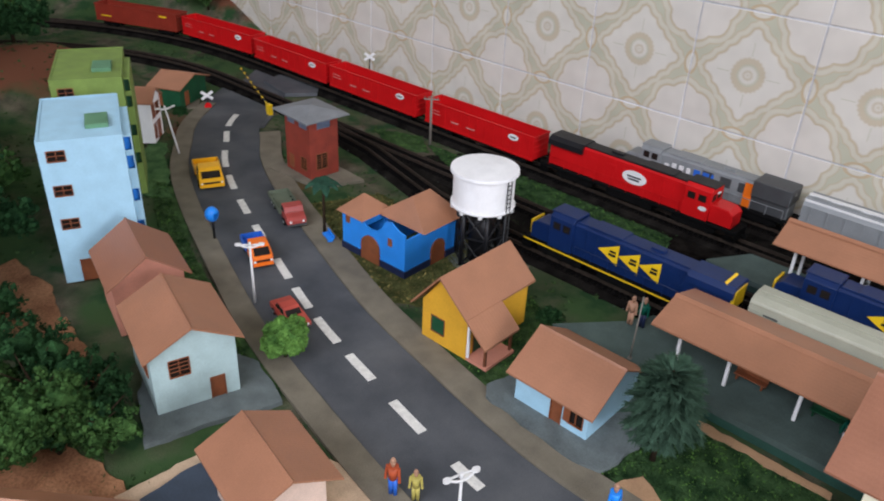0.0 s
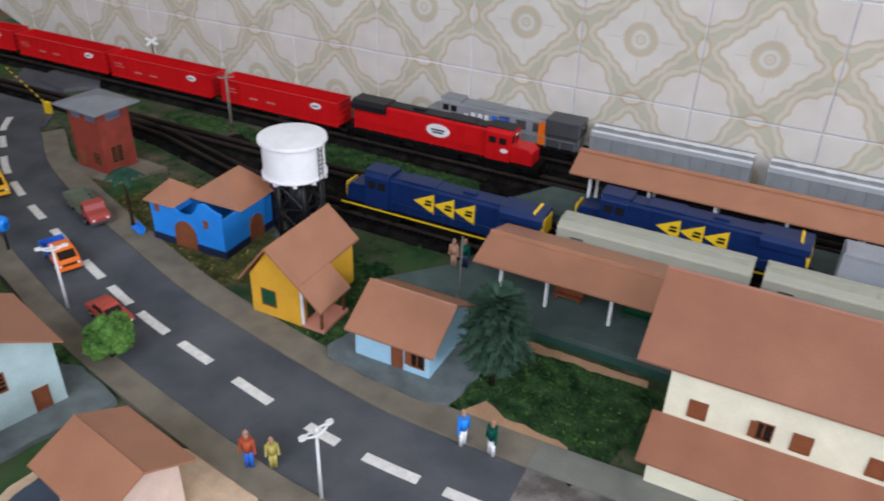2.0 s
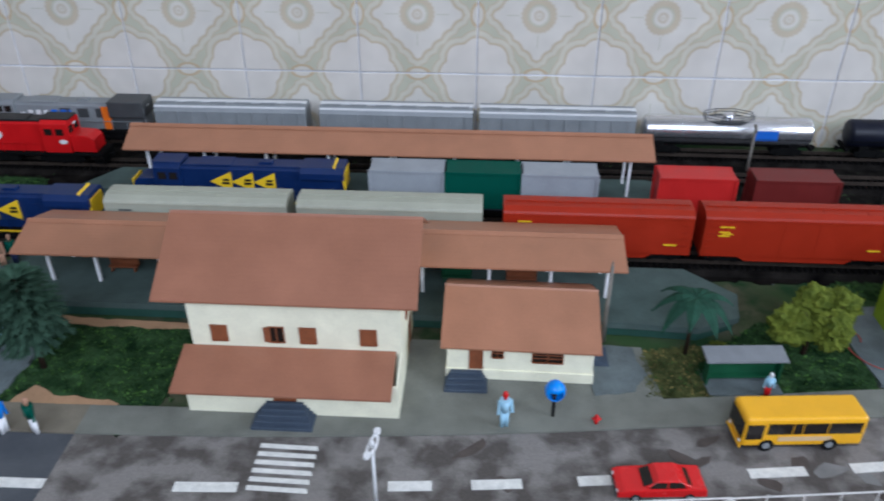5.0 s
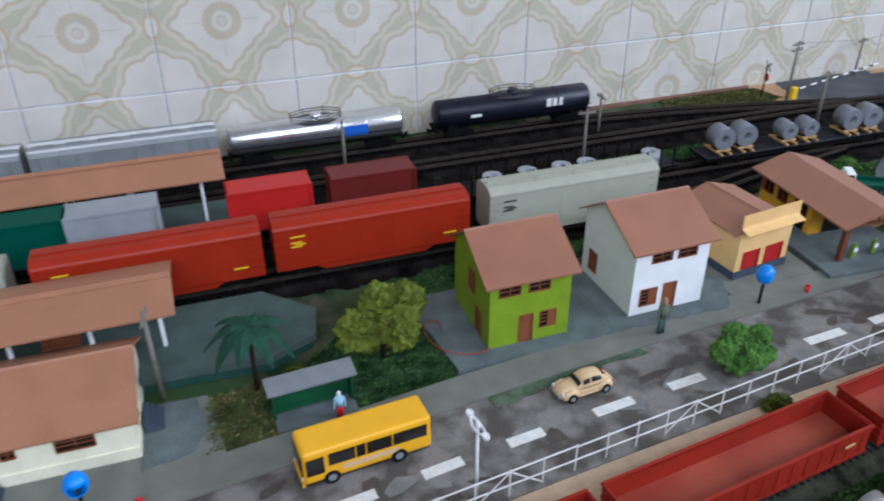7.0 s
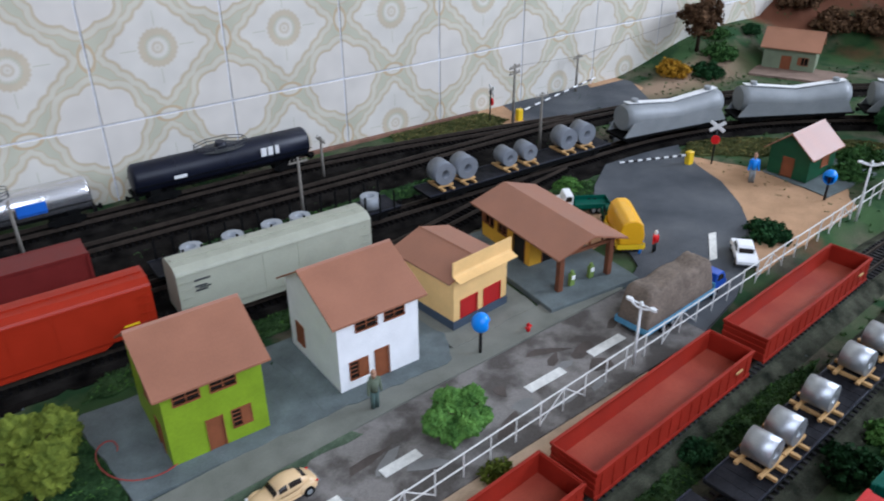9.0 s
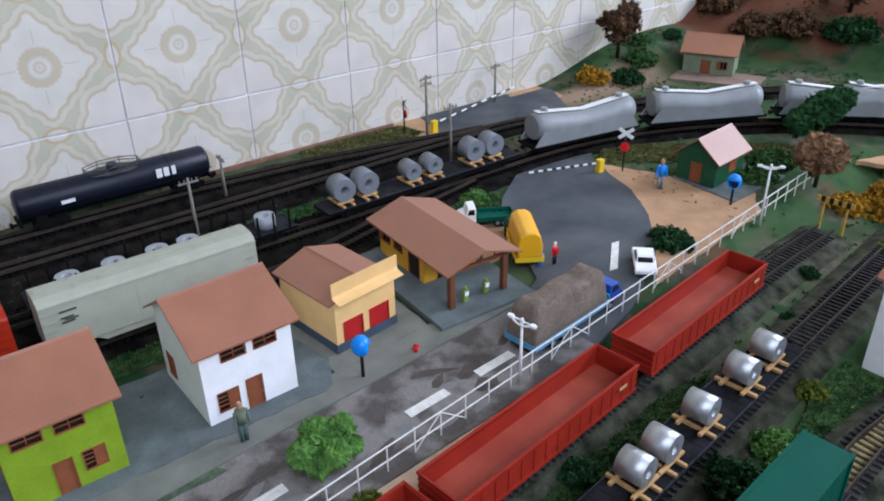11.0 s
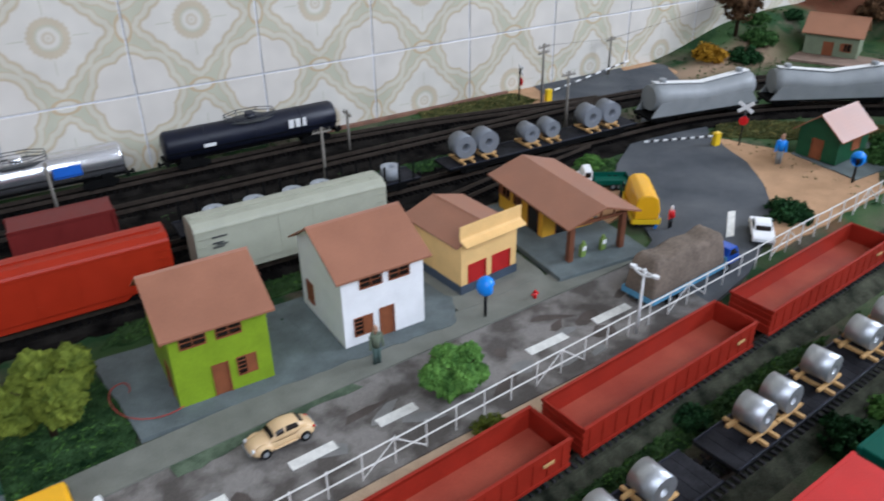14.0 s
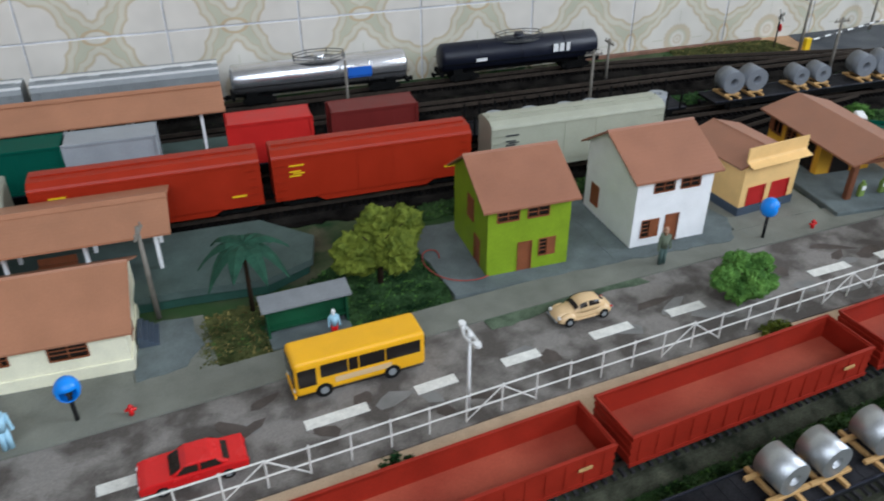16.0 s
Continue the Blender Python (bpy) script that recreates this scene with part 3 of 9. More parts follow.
def layered_ground():
    """Soil, flock and red earth in drifts, told apart by noise and by the height of the hills."""
    m = surface("layout_ground", (0.085, 0.078, 0.055), 0.95, spec=0.12, vary=0.4, scale=38, bump=0.9, fine=800, other=(0.13, 0.115, 0.08))
    nt = m.node_tree
    b = nt.nodes["Principled BSDF"]
    base = b.inputs["Base Color"].links[0].from_socket
    geo = nt.nodes.new("ShaderNodeNewGeometry")
    sep = nt.nodes.new("ShaderNodeSeparateXYZ")
    links(nt, [(geo.outputs["Position"], sep.inputs[0])])
    for scale, lo, hi, colour, seed in ((9, 0.40, 0.56, (0.042, 0.085, 0.030), 0.0), (26, 0.50, 0.60, (0.022, 0.058, 0.022), 3.0)):
        n = nt.nodes.new("ShaderNodeTexNoise")
        n.noise_dimensions = "4D"
        n.inputs["W"].default_value, n.inputs["Scale"].default_value, n.inputs["Detail"].default_value = seed, scale, 8
        r = nt.nodes.new("ShaderNodeMapRange")
        r.inputs["From Min"].default_value, r.inputs["From Max"].default_value = lo, hi
        mix = nt.nodes.new("ShaderNodeMix")
        mix.data_type = "RGBA"
        mix.inputs[7].default_value = (*colour, 1)
        links(nt, [(geo.outputs["Position"], n.inputs["Vector"]), (n.outputs["Fac"], r.inputs["Value"]), (r.outputs["Result"], mix.inputs["Factor"]), (base, mix.inputs[6])])
        base = mix.outputs[2]
    # tan earth by the wall beyond the crossing
    inside_x, inside_y = nt.nodes.new("ShaderNodeMapRange"), nt.nodes.new("ShaderNodeMapRange")
    inside_x.inputs["From Min"].default_value, inside_x.inputs["From Max"].default_value = 0.68, 0.80
    inside_y.inputs["From Min"].default_value, inside_y.inputs["From Max"].default_value = -0.14, -0.09
    fade = nt.nodes.new("ShaderNodeMapRange")
    fade.inputs["From Min"].default_value, fade.inputs["From Max"].default_value = 1.06, 0.96
    foot = nt.nodes.new("ShaderNodeMapRange")
    foot.inputs["From Min"].default_value, foot.inputs["From Max"].default_value = -0.045, -0.075
    both, three, four = nt.nodes.new("ShaderNodeMath"), nt.nodes.new("ShaderNodeMath"), nt.nodes.new("ShaderNodeMath")
    both.operation = three.operation = four.operation = "MULTIPLY"
    tan_mix = nt.nodes.new("ShaderNodeMix")
    tan_mix.data_type = "RGBA"
    tan_mix.inputs[7].default_value = (0.30, 0.21, 0.14, 1)
    links(nt, [(sep.outputs["X"], inside_x.inputs["Value"]), (sep.outputs["Y"], inside_y.inputs["Value"]), (sep.outputs["X"], fade.inputs["Value"]), (inside_x.outputs["Result"], both.inputs[0]),
               (inside_y.outputs["Result"], both.inputs[1]), (both.outputs[0], three.inputs[0]), (fade.outputs["Result"], three.inputs[1]), (sep.outputs["Y"], foot.inputs["Value"]), (three.outputs[0], four.inputs[0]), (foot.outputs["Result"], four.inputs[1]), (four.outputs[0], tan_mix.inputs["Factor"]), (base, tan_mix.inputs[6])])
    base = tan_mix.outputs[2]
    n = nt.nodes.new("ShaderNodeTexNoise")
    n.inputs["Scale"].default_value, n.inputs["Detail"].default_value = 7, 6
    add = nt.nodes.new("ShaderNodeMath")
    add.operation = "MULTIPLY_ADD"
    add.inputs[1].default_value = 0.25
    r = nt.nodes.new("ShaderNodeMapRange")
    r.inputs["From Min"].default_value, r.inputs["From Max"].default_value = 0.158, 0.185
    mix = nt.nodes.new("ShaderNodeMix")
    mix.data_type = "RGBA"
    mix.inputs[7].default_value = (0.15, 0.060, 0.034, 1)
    links(nt, [(geo.outputs["Position"], n.inputs["Vector"]), (n.outputs["Fac"], add.inputs[0]), (sep.outputs["Z"], add.inputs[2]), (add.outputs[0], r.inputs["Value"]),
               (r.outputs["Result"], mix.inputs["Factor"]), (base, mix.inputs[6]), (mix.outputs[2], b.inputs["Base Color"])])
    return m


ground = alone("ground", ground_sheet(), layered_ground(), Matrix(), "scenic ground of soil, green flock and red earth", "ground", kind="structure")
table = thing("layout_table", Matrix(), "timber table that carries the model railway", "table", kind="structure")
part("tabletop", box(B(), -2.98, 1.94, -0.885, -0.001, -0.06, -0.025), "tableedge", table)
part("fascia", box(B(), -2.98, 1.94, -0.90, -0.887, -0.14, -0.017), "tableedge", table)
leg = part("leg", box(B(), -2.9, -2.83, -0.85, -0.78, FLOOR, -0.06), "tableedge", table)
for dx, dy in ((1.6, 0), (3.2, 0), (4.75, 0), (0, 0.75), (1.6, 0.75), (3.2, 0.75), (4.75, 0.75)):
    twin(leg).location = (dx, dy, 0)


def patch(name, pts, z, material, label, kind="structure", category="ground", lift=0.0012, wobble=0.0):
    """A thin flat sheet with a filled outline, its rim let into the ground."""
    if wobble:
        fine = []
        for (a, b), (c, d) in zip(pts, pts[1:] + pts[:1]):
            n = max(1, int(math.hypot(c - a, d - b) / 0.008))
            for k in range(n):
                x, y = a + (c - a) * k / n, b + (d - b) * k / n
                fine.append((x + wobble * noise.noise((x * 70, y * 70, 1.7)), y + wobble * noise.noise((x * 70, y * 70, 7.7))))
        pts = fine
    bm = B()
    top = [bm.verts.new((x, y, z + lift)) for x, y in pts]
    low = [bm.verts.new((x, y, z - 0.004)) for x, y in pts]
    bm.faces.new(top)
    for i in range(len(pts)):
        j = (i + 1) % len(pts)
        bm.faces.new([low[i], low[j], top[j], top[i]])
    bmesh.ops.recalc_face_normals(bm, faces=bm.faces)
    bmesh.ops.triangulate(bm, faces=[f for f in bm.faces if len(f.verts) > 4])
    return alone(name, bm, material, Matrix(), label, category, kind=kind)


def spline(pts, step=0.01):
    """Points at even steps along a smooth curve through pts."""
    out = []
    p = [Vector((*q, 0)) for q in pts]
    p = [2 * p[0] - p[1]] + p + [2 * p[-1] - p[-2]]
    for a, b, c, d in zip(p, p[1:], p[2:], p[3:]):
        n = max(2, int((c - b).length / step))
        for k in range(n):
            t = k / n
            out.append(0.5 * (2 * b + (c - a) * t + (2 * a - 5 * b + 4 * c - d) * t * t + (3 * b - a - 3 * c + d) * t ** 3))
    out.append(p[-2])
    return [(v.x, v.y) for v in out]


def offset(line, d):
    """The line moved d to its left."""
    out = []
    for i, (x, y) in enumerate(line):
        a, b = line[max(i - 1, 0)], line[min(i + 1, len(line) - 1)]
        t = Vector((b[0] - a[0], b[1] - a[1])).normalized()
        out.append((x - t.y * d, y + t.x * d))
    return out


ROAD = spline([(-1.84, -0.02), (-1.76, -0.13), (-1.685, -0.235), (-1.61, -0.33), (-1.55, -0.376), (-1.484, -0.421), (-1.389, -0.465), (-1.245, -0.518), (-1.119, -0.560), (-1.005, -0.586),
               (-0.911, -0.604), (-0.844, -0.612), (-0.734, -0.6125), (-0.60, -0.608), (-0.44, -0.597), (-0.335, -0.586), (-0.206, -0.571), (-0.118, -0.560), (0.047, -0.544), (0.20, -0.533), (0.33, -0.524)])
HALF = 0.047
joint = min(range(len(ROAD)), key=lambda i: abs(ROAD[i][0] + 0.735))
old_part, new_part = ROAD[:joint + 1], ROAD[joint:]
patch("road_1", offset(old_part, HALF) + offset(old_part, -HALF)[::-1], 0, "asphalt", "blue-grey asphalt street with dashed white centre line", category="road")
patch("road_2", offset(new_part, HALF) + offset(new_part, -HALF * 0.9)[::-1], 0, "oldasphalt", "patched and worn dark street along the houses", category="road")
plaza = [(0.325, -0.478), (0.37, -0.455), (0.40, -0.40), (0.43, -0.335), (0.47, -0.295), (0.52, -0.262), (0.60, -0.20), (0.66, -0.13), (0.72, -0.02), (0.82, -0.02), (0.75, -0.14), (0.70, -0.21), (0.64, -0.28), (0.615, -0.33),
         (0.60, -0.375), (0.567, -0.425), (0.53, -0.465), (0.495, -0.495), (0.44, -0.525), (0.40, -0.545), (0.325, -0.566)]
patch("road_3", plaza, -0.0002, "asphalt", "wide blue-grey asphalt turning place by the crossing", category="road")
patch("sand_1", [(0.615, -0.29), (0.632, -0.30), (0.665, -0.375), (0.672, -0.43), (0.70, -0.475), (0.66, -0.508), (0.60, -0.515), (0.45, -0.533), (0.495, -0.495), (0.567, -0.425), (0.60, -0.375)], -0.0008, "sand", "orange sand beside the street", wobble=0.004)
patch("sand_2", [(-0.45, -0.632), (-0.1, -0.596), (0.2, -0.564), (0.25, -0.559), (0.255, -0.572), (0.2, -0.592), (-0.1, -0.630), (-0.45, -0.668)], -0.0012, "palesand", "strip of pale sand beneath the fence", wobble=0.004)
patch("sand_3", [(0.355, -0.405), (0.40, -0.395), (0.425, -0.375), (0.43, -0.345), (0.40, -0.335), (0.36, -0.36)], 0.0002, "sand", "sandy corner behind the filling station", wobble=0.003)
far_walk = [p for p in ROAD if ROAD[joint][0] <= p[0] < 0.34]
patch("pavement_1", offset(far_walk, HALF + 0.0005) + offset(far_walk, HALF + 0.030)[::-1], 0.0012, "paving", "olive-grey pavement along the houses", category="pavement")
west_walk = [p for p in ROAD if -1.58 < p[0] <= ROAD[joint][0]]
patch("pavement_3", offset(west_walk, HALF + 0.0005) + offset(west_walk, HALF + 0.030)[::-1], 0.0012, "path", "brown-grey footpath beside the curving street", category="pavement")
near_walk = [p for p in ROAD if -1.66 < p[0] < -0.80]
patch("pavement_2", offset(near_walk, -HALF - 0.024) + offset(near_walk, -HALF - 0.0005)[::-1], 0.0012, "path", "brown-grey pavement on the town side", category="pavement")

# dashes of the centre line
DASHES = [(-1.640, -1.596), (-1.590, -1.544), (-1.526, -1.468), (-1.456, -1.406), (-1.389, -1.337), (-1.317, -1.280), (-1.245, -1.194), (-1.181, -1.134), (-1.119, -1.073), (-1.057, -1.005), (-0.985, -0.935),
          (-0.911, -0.865), (-0.844, -0.798), (-0.781, -0.734), (-0.645, -0.60), (-0.501, -0.461), (-0.440, -0.398), (-0.373, -0.335), (-0.247, -0.206), (-0.180, -0.139), (-0.118, -0.074), (-0.045, -0.004), (0.02, 0.060),
          (0.154, 0.201), (0.227, 0.278)]
for a, b in DASHES:
    seg = [p for p in ROAD if a <= p[0] <= b]
    ob = patch("road_marking", offset(seg, 0.0042) + offset(seg, -0.0042)[::-1], 0.0012, "whiteline", "white painted dash on the street", kind="", category="road marking", lift=0.0005)
    tagged(ob, group="dashes of the centre line")
patch("road_marking", [(0.434, -0.489), (0.443, -0.491), (0.487, -0.455), (0.478, -0.453)], 0.0012, "whiteline", "white painted bar on the turning place", kind="", category="road marking", lift=0.0006)
for k in range(6):
    y = -0.567 - 0.0078 * k
    tagged(patch("road_marking", [(-0.594, y), (-0.552, y - 0.001), (-0.551, y - 0.0048), (-0.594, y - 0.0038)], 0.0012, "whiteline", "white bar of the zebra crossing", kind="", category="road marking", lift=0.0006), group="bars of the zebra crossing")

# platforms with a pale edge
patch("platform_front", [(-0.945, -0.418), (-0.90, -0.365), (-0.885, -0.335), (-0.245, -0.335), (-0.205, -0.375), (-0.212, -0.41), (-0.25, -0.428), (-0.31, -0.424)], 0.013, "platform", "grey-green platform before the station", category="platform", lift=0.002)
patch("platform_base", [(-0.940, -0.4175), (-0.90, -0.37), (-0.885, -0.339), (-0.247, -0.339), (-0.209, -0.376), (-0.215, -0.407), (-0.25, -0.4255), (-0.31, -0.4215)], 0.004, surface("platform_side", (0.02, 0.075, 0.055), 0.8, vary=0.2), "dark green side of the platform", category="platform", lift=0.0085)
patch("platform_back", [(-0.90, -0.195), (-0.87, -0.146), (-0.25, -0.146), (-0.205, -0.17), (-0.23, -0.200), (-0.86, -0.203)], 0.013, "platform", "grey-green island platform between the tracks", category="platform", lift=0.002)
patch("platform_base", [(-0.895, -0.195), (-0.865, -0.149), (-0.252, -0.149), (-0.209, -0.171), (-0.232, -0.197), (-0.86, -0.200)], 0.004, surface("platform_side_back", (0.02, 0.05, 0.045), 0.8, vary=0.2), "dark side of the island platform", category="platform", lift=0.0085)

# ---- tracks ----
RAIL = 0.0105
DROP = -0.0150


def arc(x0, y0, a0, radius, turn, n=40):
    """Points on an arc that leaves (x0, y0) along a0 degrees and turns by turn degrees (left positive)."""
    s = 1 if turn > 0 else -1
    a = radians(a0)
    cx, cy = x0 - s * radius * math.sin(a), y0 + s * radius * math.cos(a)
    return [(cx + s * radius * math.sin(a + radians(turn) * k / n), cy - s * radius * math.cos(a + radians(turn) * k / n)) for k in range(1, n + 1)]


def even(line, step=0.01):
    """Resample a line at even steps."""
    out, left = [line[0]], step
    for (a, b), (c, d) in zip(line, line[1:]):
        length = math.hypot(c - a, d - b)
        s = left
        while s <= length:
            out.append((a + (c - a) * s / length, b + (d - b) * s / length))
            s += step
        left = s - length
    return out


T1 = even([(-1.30, -0.112), (-1.16, -0.066), (-1.05, -0.051), (-0.6, -0.048), (0.20, -0.053), (0.34, -0.068), (0.48, -0.096), (0.60, -0.120)])
T2 = even(arc(-1.85, -0.122, 180, 0.82, 75)[::-1] + [(-1.85, -0.122), (0.0, -0.120), (0.52, -0.122)] + arc(0.52, -0.122, 0, 1.0, -50))
T4 = even(arc(-1.78, -0.222, 180, 0.60, 80)[::-1] + [(-1.78, -0.222), (-1.2, -0.226), (0.0, -0.230), (0.55, -0.236)] + arc(0.55, -0.236, 0, 0.60, -78))
T5 = even([(-1.52, -0.228), (-1.38, -0.246), (-1.22, -0.288), (-1.10, -0.302), (-0.6, -0.301), (0.10, -0.303), (0.20, -0.296), (0.34, -0.264), (0.47, -0.240)])
T6 = even([(-0.62, -0.712), (0.0, -0.640), (0.53, -0.578), (0.60, -0.572), (0.70, -0.566)])
T7 = even([(-0.16, -0.724), (0.07, -0.703), (0.238, -0.687), (0.43, -0.665), (0.47, -0.660), (0.707, -0.633), (0.76, -0.626)])
T8 = even([(0.05, -0.788), (0.272, -0.7665), (0.40, -0.757), (0.47, -0.759), (0.55, -0.767), (0.72, -0.795)])


def sweep(bm, line, section, z):
    """A section of (across, up) carried along a line; its ends closed."""
    prev = None
    for i, (x, y) in enumerate(line):
        a, b = line[max(i - 1, 0)], line[min(i + 1, len(line) - 1)]
        t = Vector((b[0] - a[0], b[1] - a[1])).normalized()
        cur = [bm.verts.new((x - t.y * u, y + t.x * u, z + w)) for u, w in section]
        n = len(cur)
        if prev:
            for k in range(n):
                bm.faces.new([prev[k], cur[k], cur[(k + 1) % n], prev[(k + 1) % n]])
        else:
            bm.faces.new(cur)
        prev = cur
    bm.faces.new(prev[::-1])
    bmesh.ops.recalc_face_normals(bm, faces=bm.faces)
    return bm


SLEEPERS = {}
for key in ("sleeper", "yardsleeper"):
    SLEEPERS[key] = bpy.data.meshes.new("sleeper")
    bm = box(B(), -0.0014, 0.0014, -0.0155, 0.0155, 0.0038, 0.0068, taper=0.0003)
    bm.to_mesh(SLEEPERS[key])
    bm.free()
    SLEEPERS[key].materials.append(M[key])


def track(line, z=0.0, label="dark sleepered model railway track", singles=None):
    t = thing("railway_track", Matrix(), label, "railway track", group="tracks", kind="structure")
    rise, foot = (0.0045, 0.027) if z == 0 else (0.0050, 0.036)
    part("ballast_bed", sweep(B(), line[::2], [(-foot, -0.003), (-0.018, rise), (0.018, rise), (foot, -0.003)], z), "ballast" if z == 0 else "yardsoil", t, "dark gravel bed" if z == 0 else "grey-brown soil bed")
    for s in (-0.00825, 0.00825):
        part("rail", sweep(B(), offset(line, s), [(-0.0009, 0.0065), (-0.0007, RAIL), (0.0007, RAIL), (0.0009, 0.0065)], z), "rail", t, "thin brown steel rail")
    kind = "sleeper" if z == 0 else "yardsleeper"
    mesh = SLEEPERS[kind]
    verts, faces = [], []
    pos = even(line, 0.0066)
    for i, (x, y) in enumerate(pos[:-1]):
        a = math.atan2(pos[i + 1][1] - y, pos[i + 1][0] - x) + random.uniform(-0.03, 0.03)
        m = Matrix.Translation((x, y, z)) @ Matrix.Rotation(a, 4, "Z")
        if singles and singles[0] < x < singles[1]:
            ob = new("sleeper", mesh)
            ob.parent, ob.matrix_basis = t, m
            continue
        k = len(verts)
        verts += [m @ v.co for v in mesh.vertices]
        faces += [[k + j for j in p.vertices] for p in mesh.polygons]
    if verts:
        me = bpy.data.meshes.new("sleepers")
        me.from_pydata(verts, [], faces)
        me.materials.append(M[kind])
        ob = new("sleepers", me)
        ob.parent = t
        tagged(ob, kind="stuff")
    return t


for line, z, singles in ((T1, 0, None), (T2, 0, None), (T4, 0, None), (T5, 0, None), (T6, DROP, (0.50, 0.70)), (T7, DROP, (0.42, 0.76)), (T8, DROP, (0.20, 0.60))):
    track(line, z, singles=singles)


def on(line, x, z=0.0):
    """The pose on a track at x: along it, at the rail's top."""
    i = min(range(1, len(line) - 1), key=lambda k: abs(line[k][0] - x))
    (a, b), (c, d) = line[i - 1], line[i + 1]
    return Matrix.Translation((line[i][0], line[i][1], z + RAIL)) @ Matrix.Rotation(math.atan2(d - b, c - a), 4, "Z")

patch("ballast_bed", [(-1.30, -0.150), (-1.10, -0.100), (-0.90, -0.030), (0.30, -0.030), (0.46, -0.060), (0.60, -0.105), (0.56, -0.262), (0.30, -0.300), (0.16, -0.330), (-0.20, -0.330), (-0.95, -0.326), (-1.15, -0.325), (-1.36, -0.262)], -0.0002, "ballast", "dark ballast spread between the main tracks", category="ballast", wobble=0.008, lift=0.0009)


# ---- rolling stock (along x, rails at z = 0) ----


def wheel_mesh(r=0.0055):
    bm = B()
    for s in (-1, 1):
        cyl(bm, (0, s * 0.0075, r), (0, s * 0.0100, r), r, n=14)
        cyl(bm, (0, s * 0.0070, r), (0, s * 0.0076, r), r * 1.12, n=14)
    cyl(bm, (0, -0.0085, r), (0, 0.0085, r), 0.0011, n=6)
    return bm


def bogie(parent, x, axles=(-0.0105, 0.0105), half=0.019):
    bm = B()
    for s in (-1, 1):
        prism(bm, [(-half, 0.005), (-half, 0.0095), (-half * 0.4, 0.0125), (half * 0.4, 0.0125), (half, 0.0095), (half, 0.005), (half * 0.5, 0.0035), (-half * 0.5, 0.0035)], s * 0.0108, s * 0.0132, "y")
        for a in axles:
            box(bm, a - 0.0025, a + 0.0025, s * 0.0128 - 0.0015, s * 0.0128 + 0.0015, 0.0035, 0.0085)
    box(bm, -0.004, 0.004, -0.011, 0.011, 0.006, 0.0125)
    b = part("bogie", bm, "underframe", parent, "black bogie")
    b.location = (x, 0, 0)
    for a in axles:
        w = part("wheelset", wheel_mesh(), "underframe", b)
        w.location = (a, 0, 0)
    return b


def couplers(parent, half, z=0.0095):
    for s in (-1, 1):
        bm = box(B(), min(s * half, s * (half + 0.007)), max(s * half, s * (half + 0.007)), -0.0012, 0.0012, z - 0.001, z + 0.001)
        box(bm, min(s * (half + 0.006), s * (half + 0.009)), max(s * (half + 0.006), s * (half + 0.009)), -0.0028, 0.0028, z - 0.0022, z + 0.0022)
        part("coupler", bm, "underframe", parent)


def bars(parent, name, material, items, y, label="", face=-1):
    """Small flat plates on a side: (x0, x1, z0, z1) at the face y."""
    bm = B()
    for x0, x1, z0, z1 in items:
        box(bm, x0, x1, y - 0.0004, y + 0.0004, z0, z1)
    return part(name, bm, material, parent, label)


def oval(parent, name, material, x, y, z, rx, rz, label, t=0.0005, n=28):
    bm = prism(B(), [(x + rx * math.cos(i * math.tau / n), z + rz * math.sin(i * math.tau / n)) for i in range(n)], y - t, y + t, "y")
    return part(name, bm, material, parent, label)


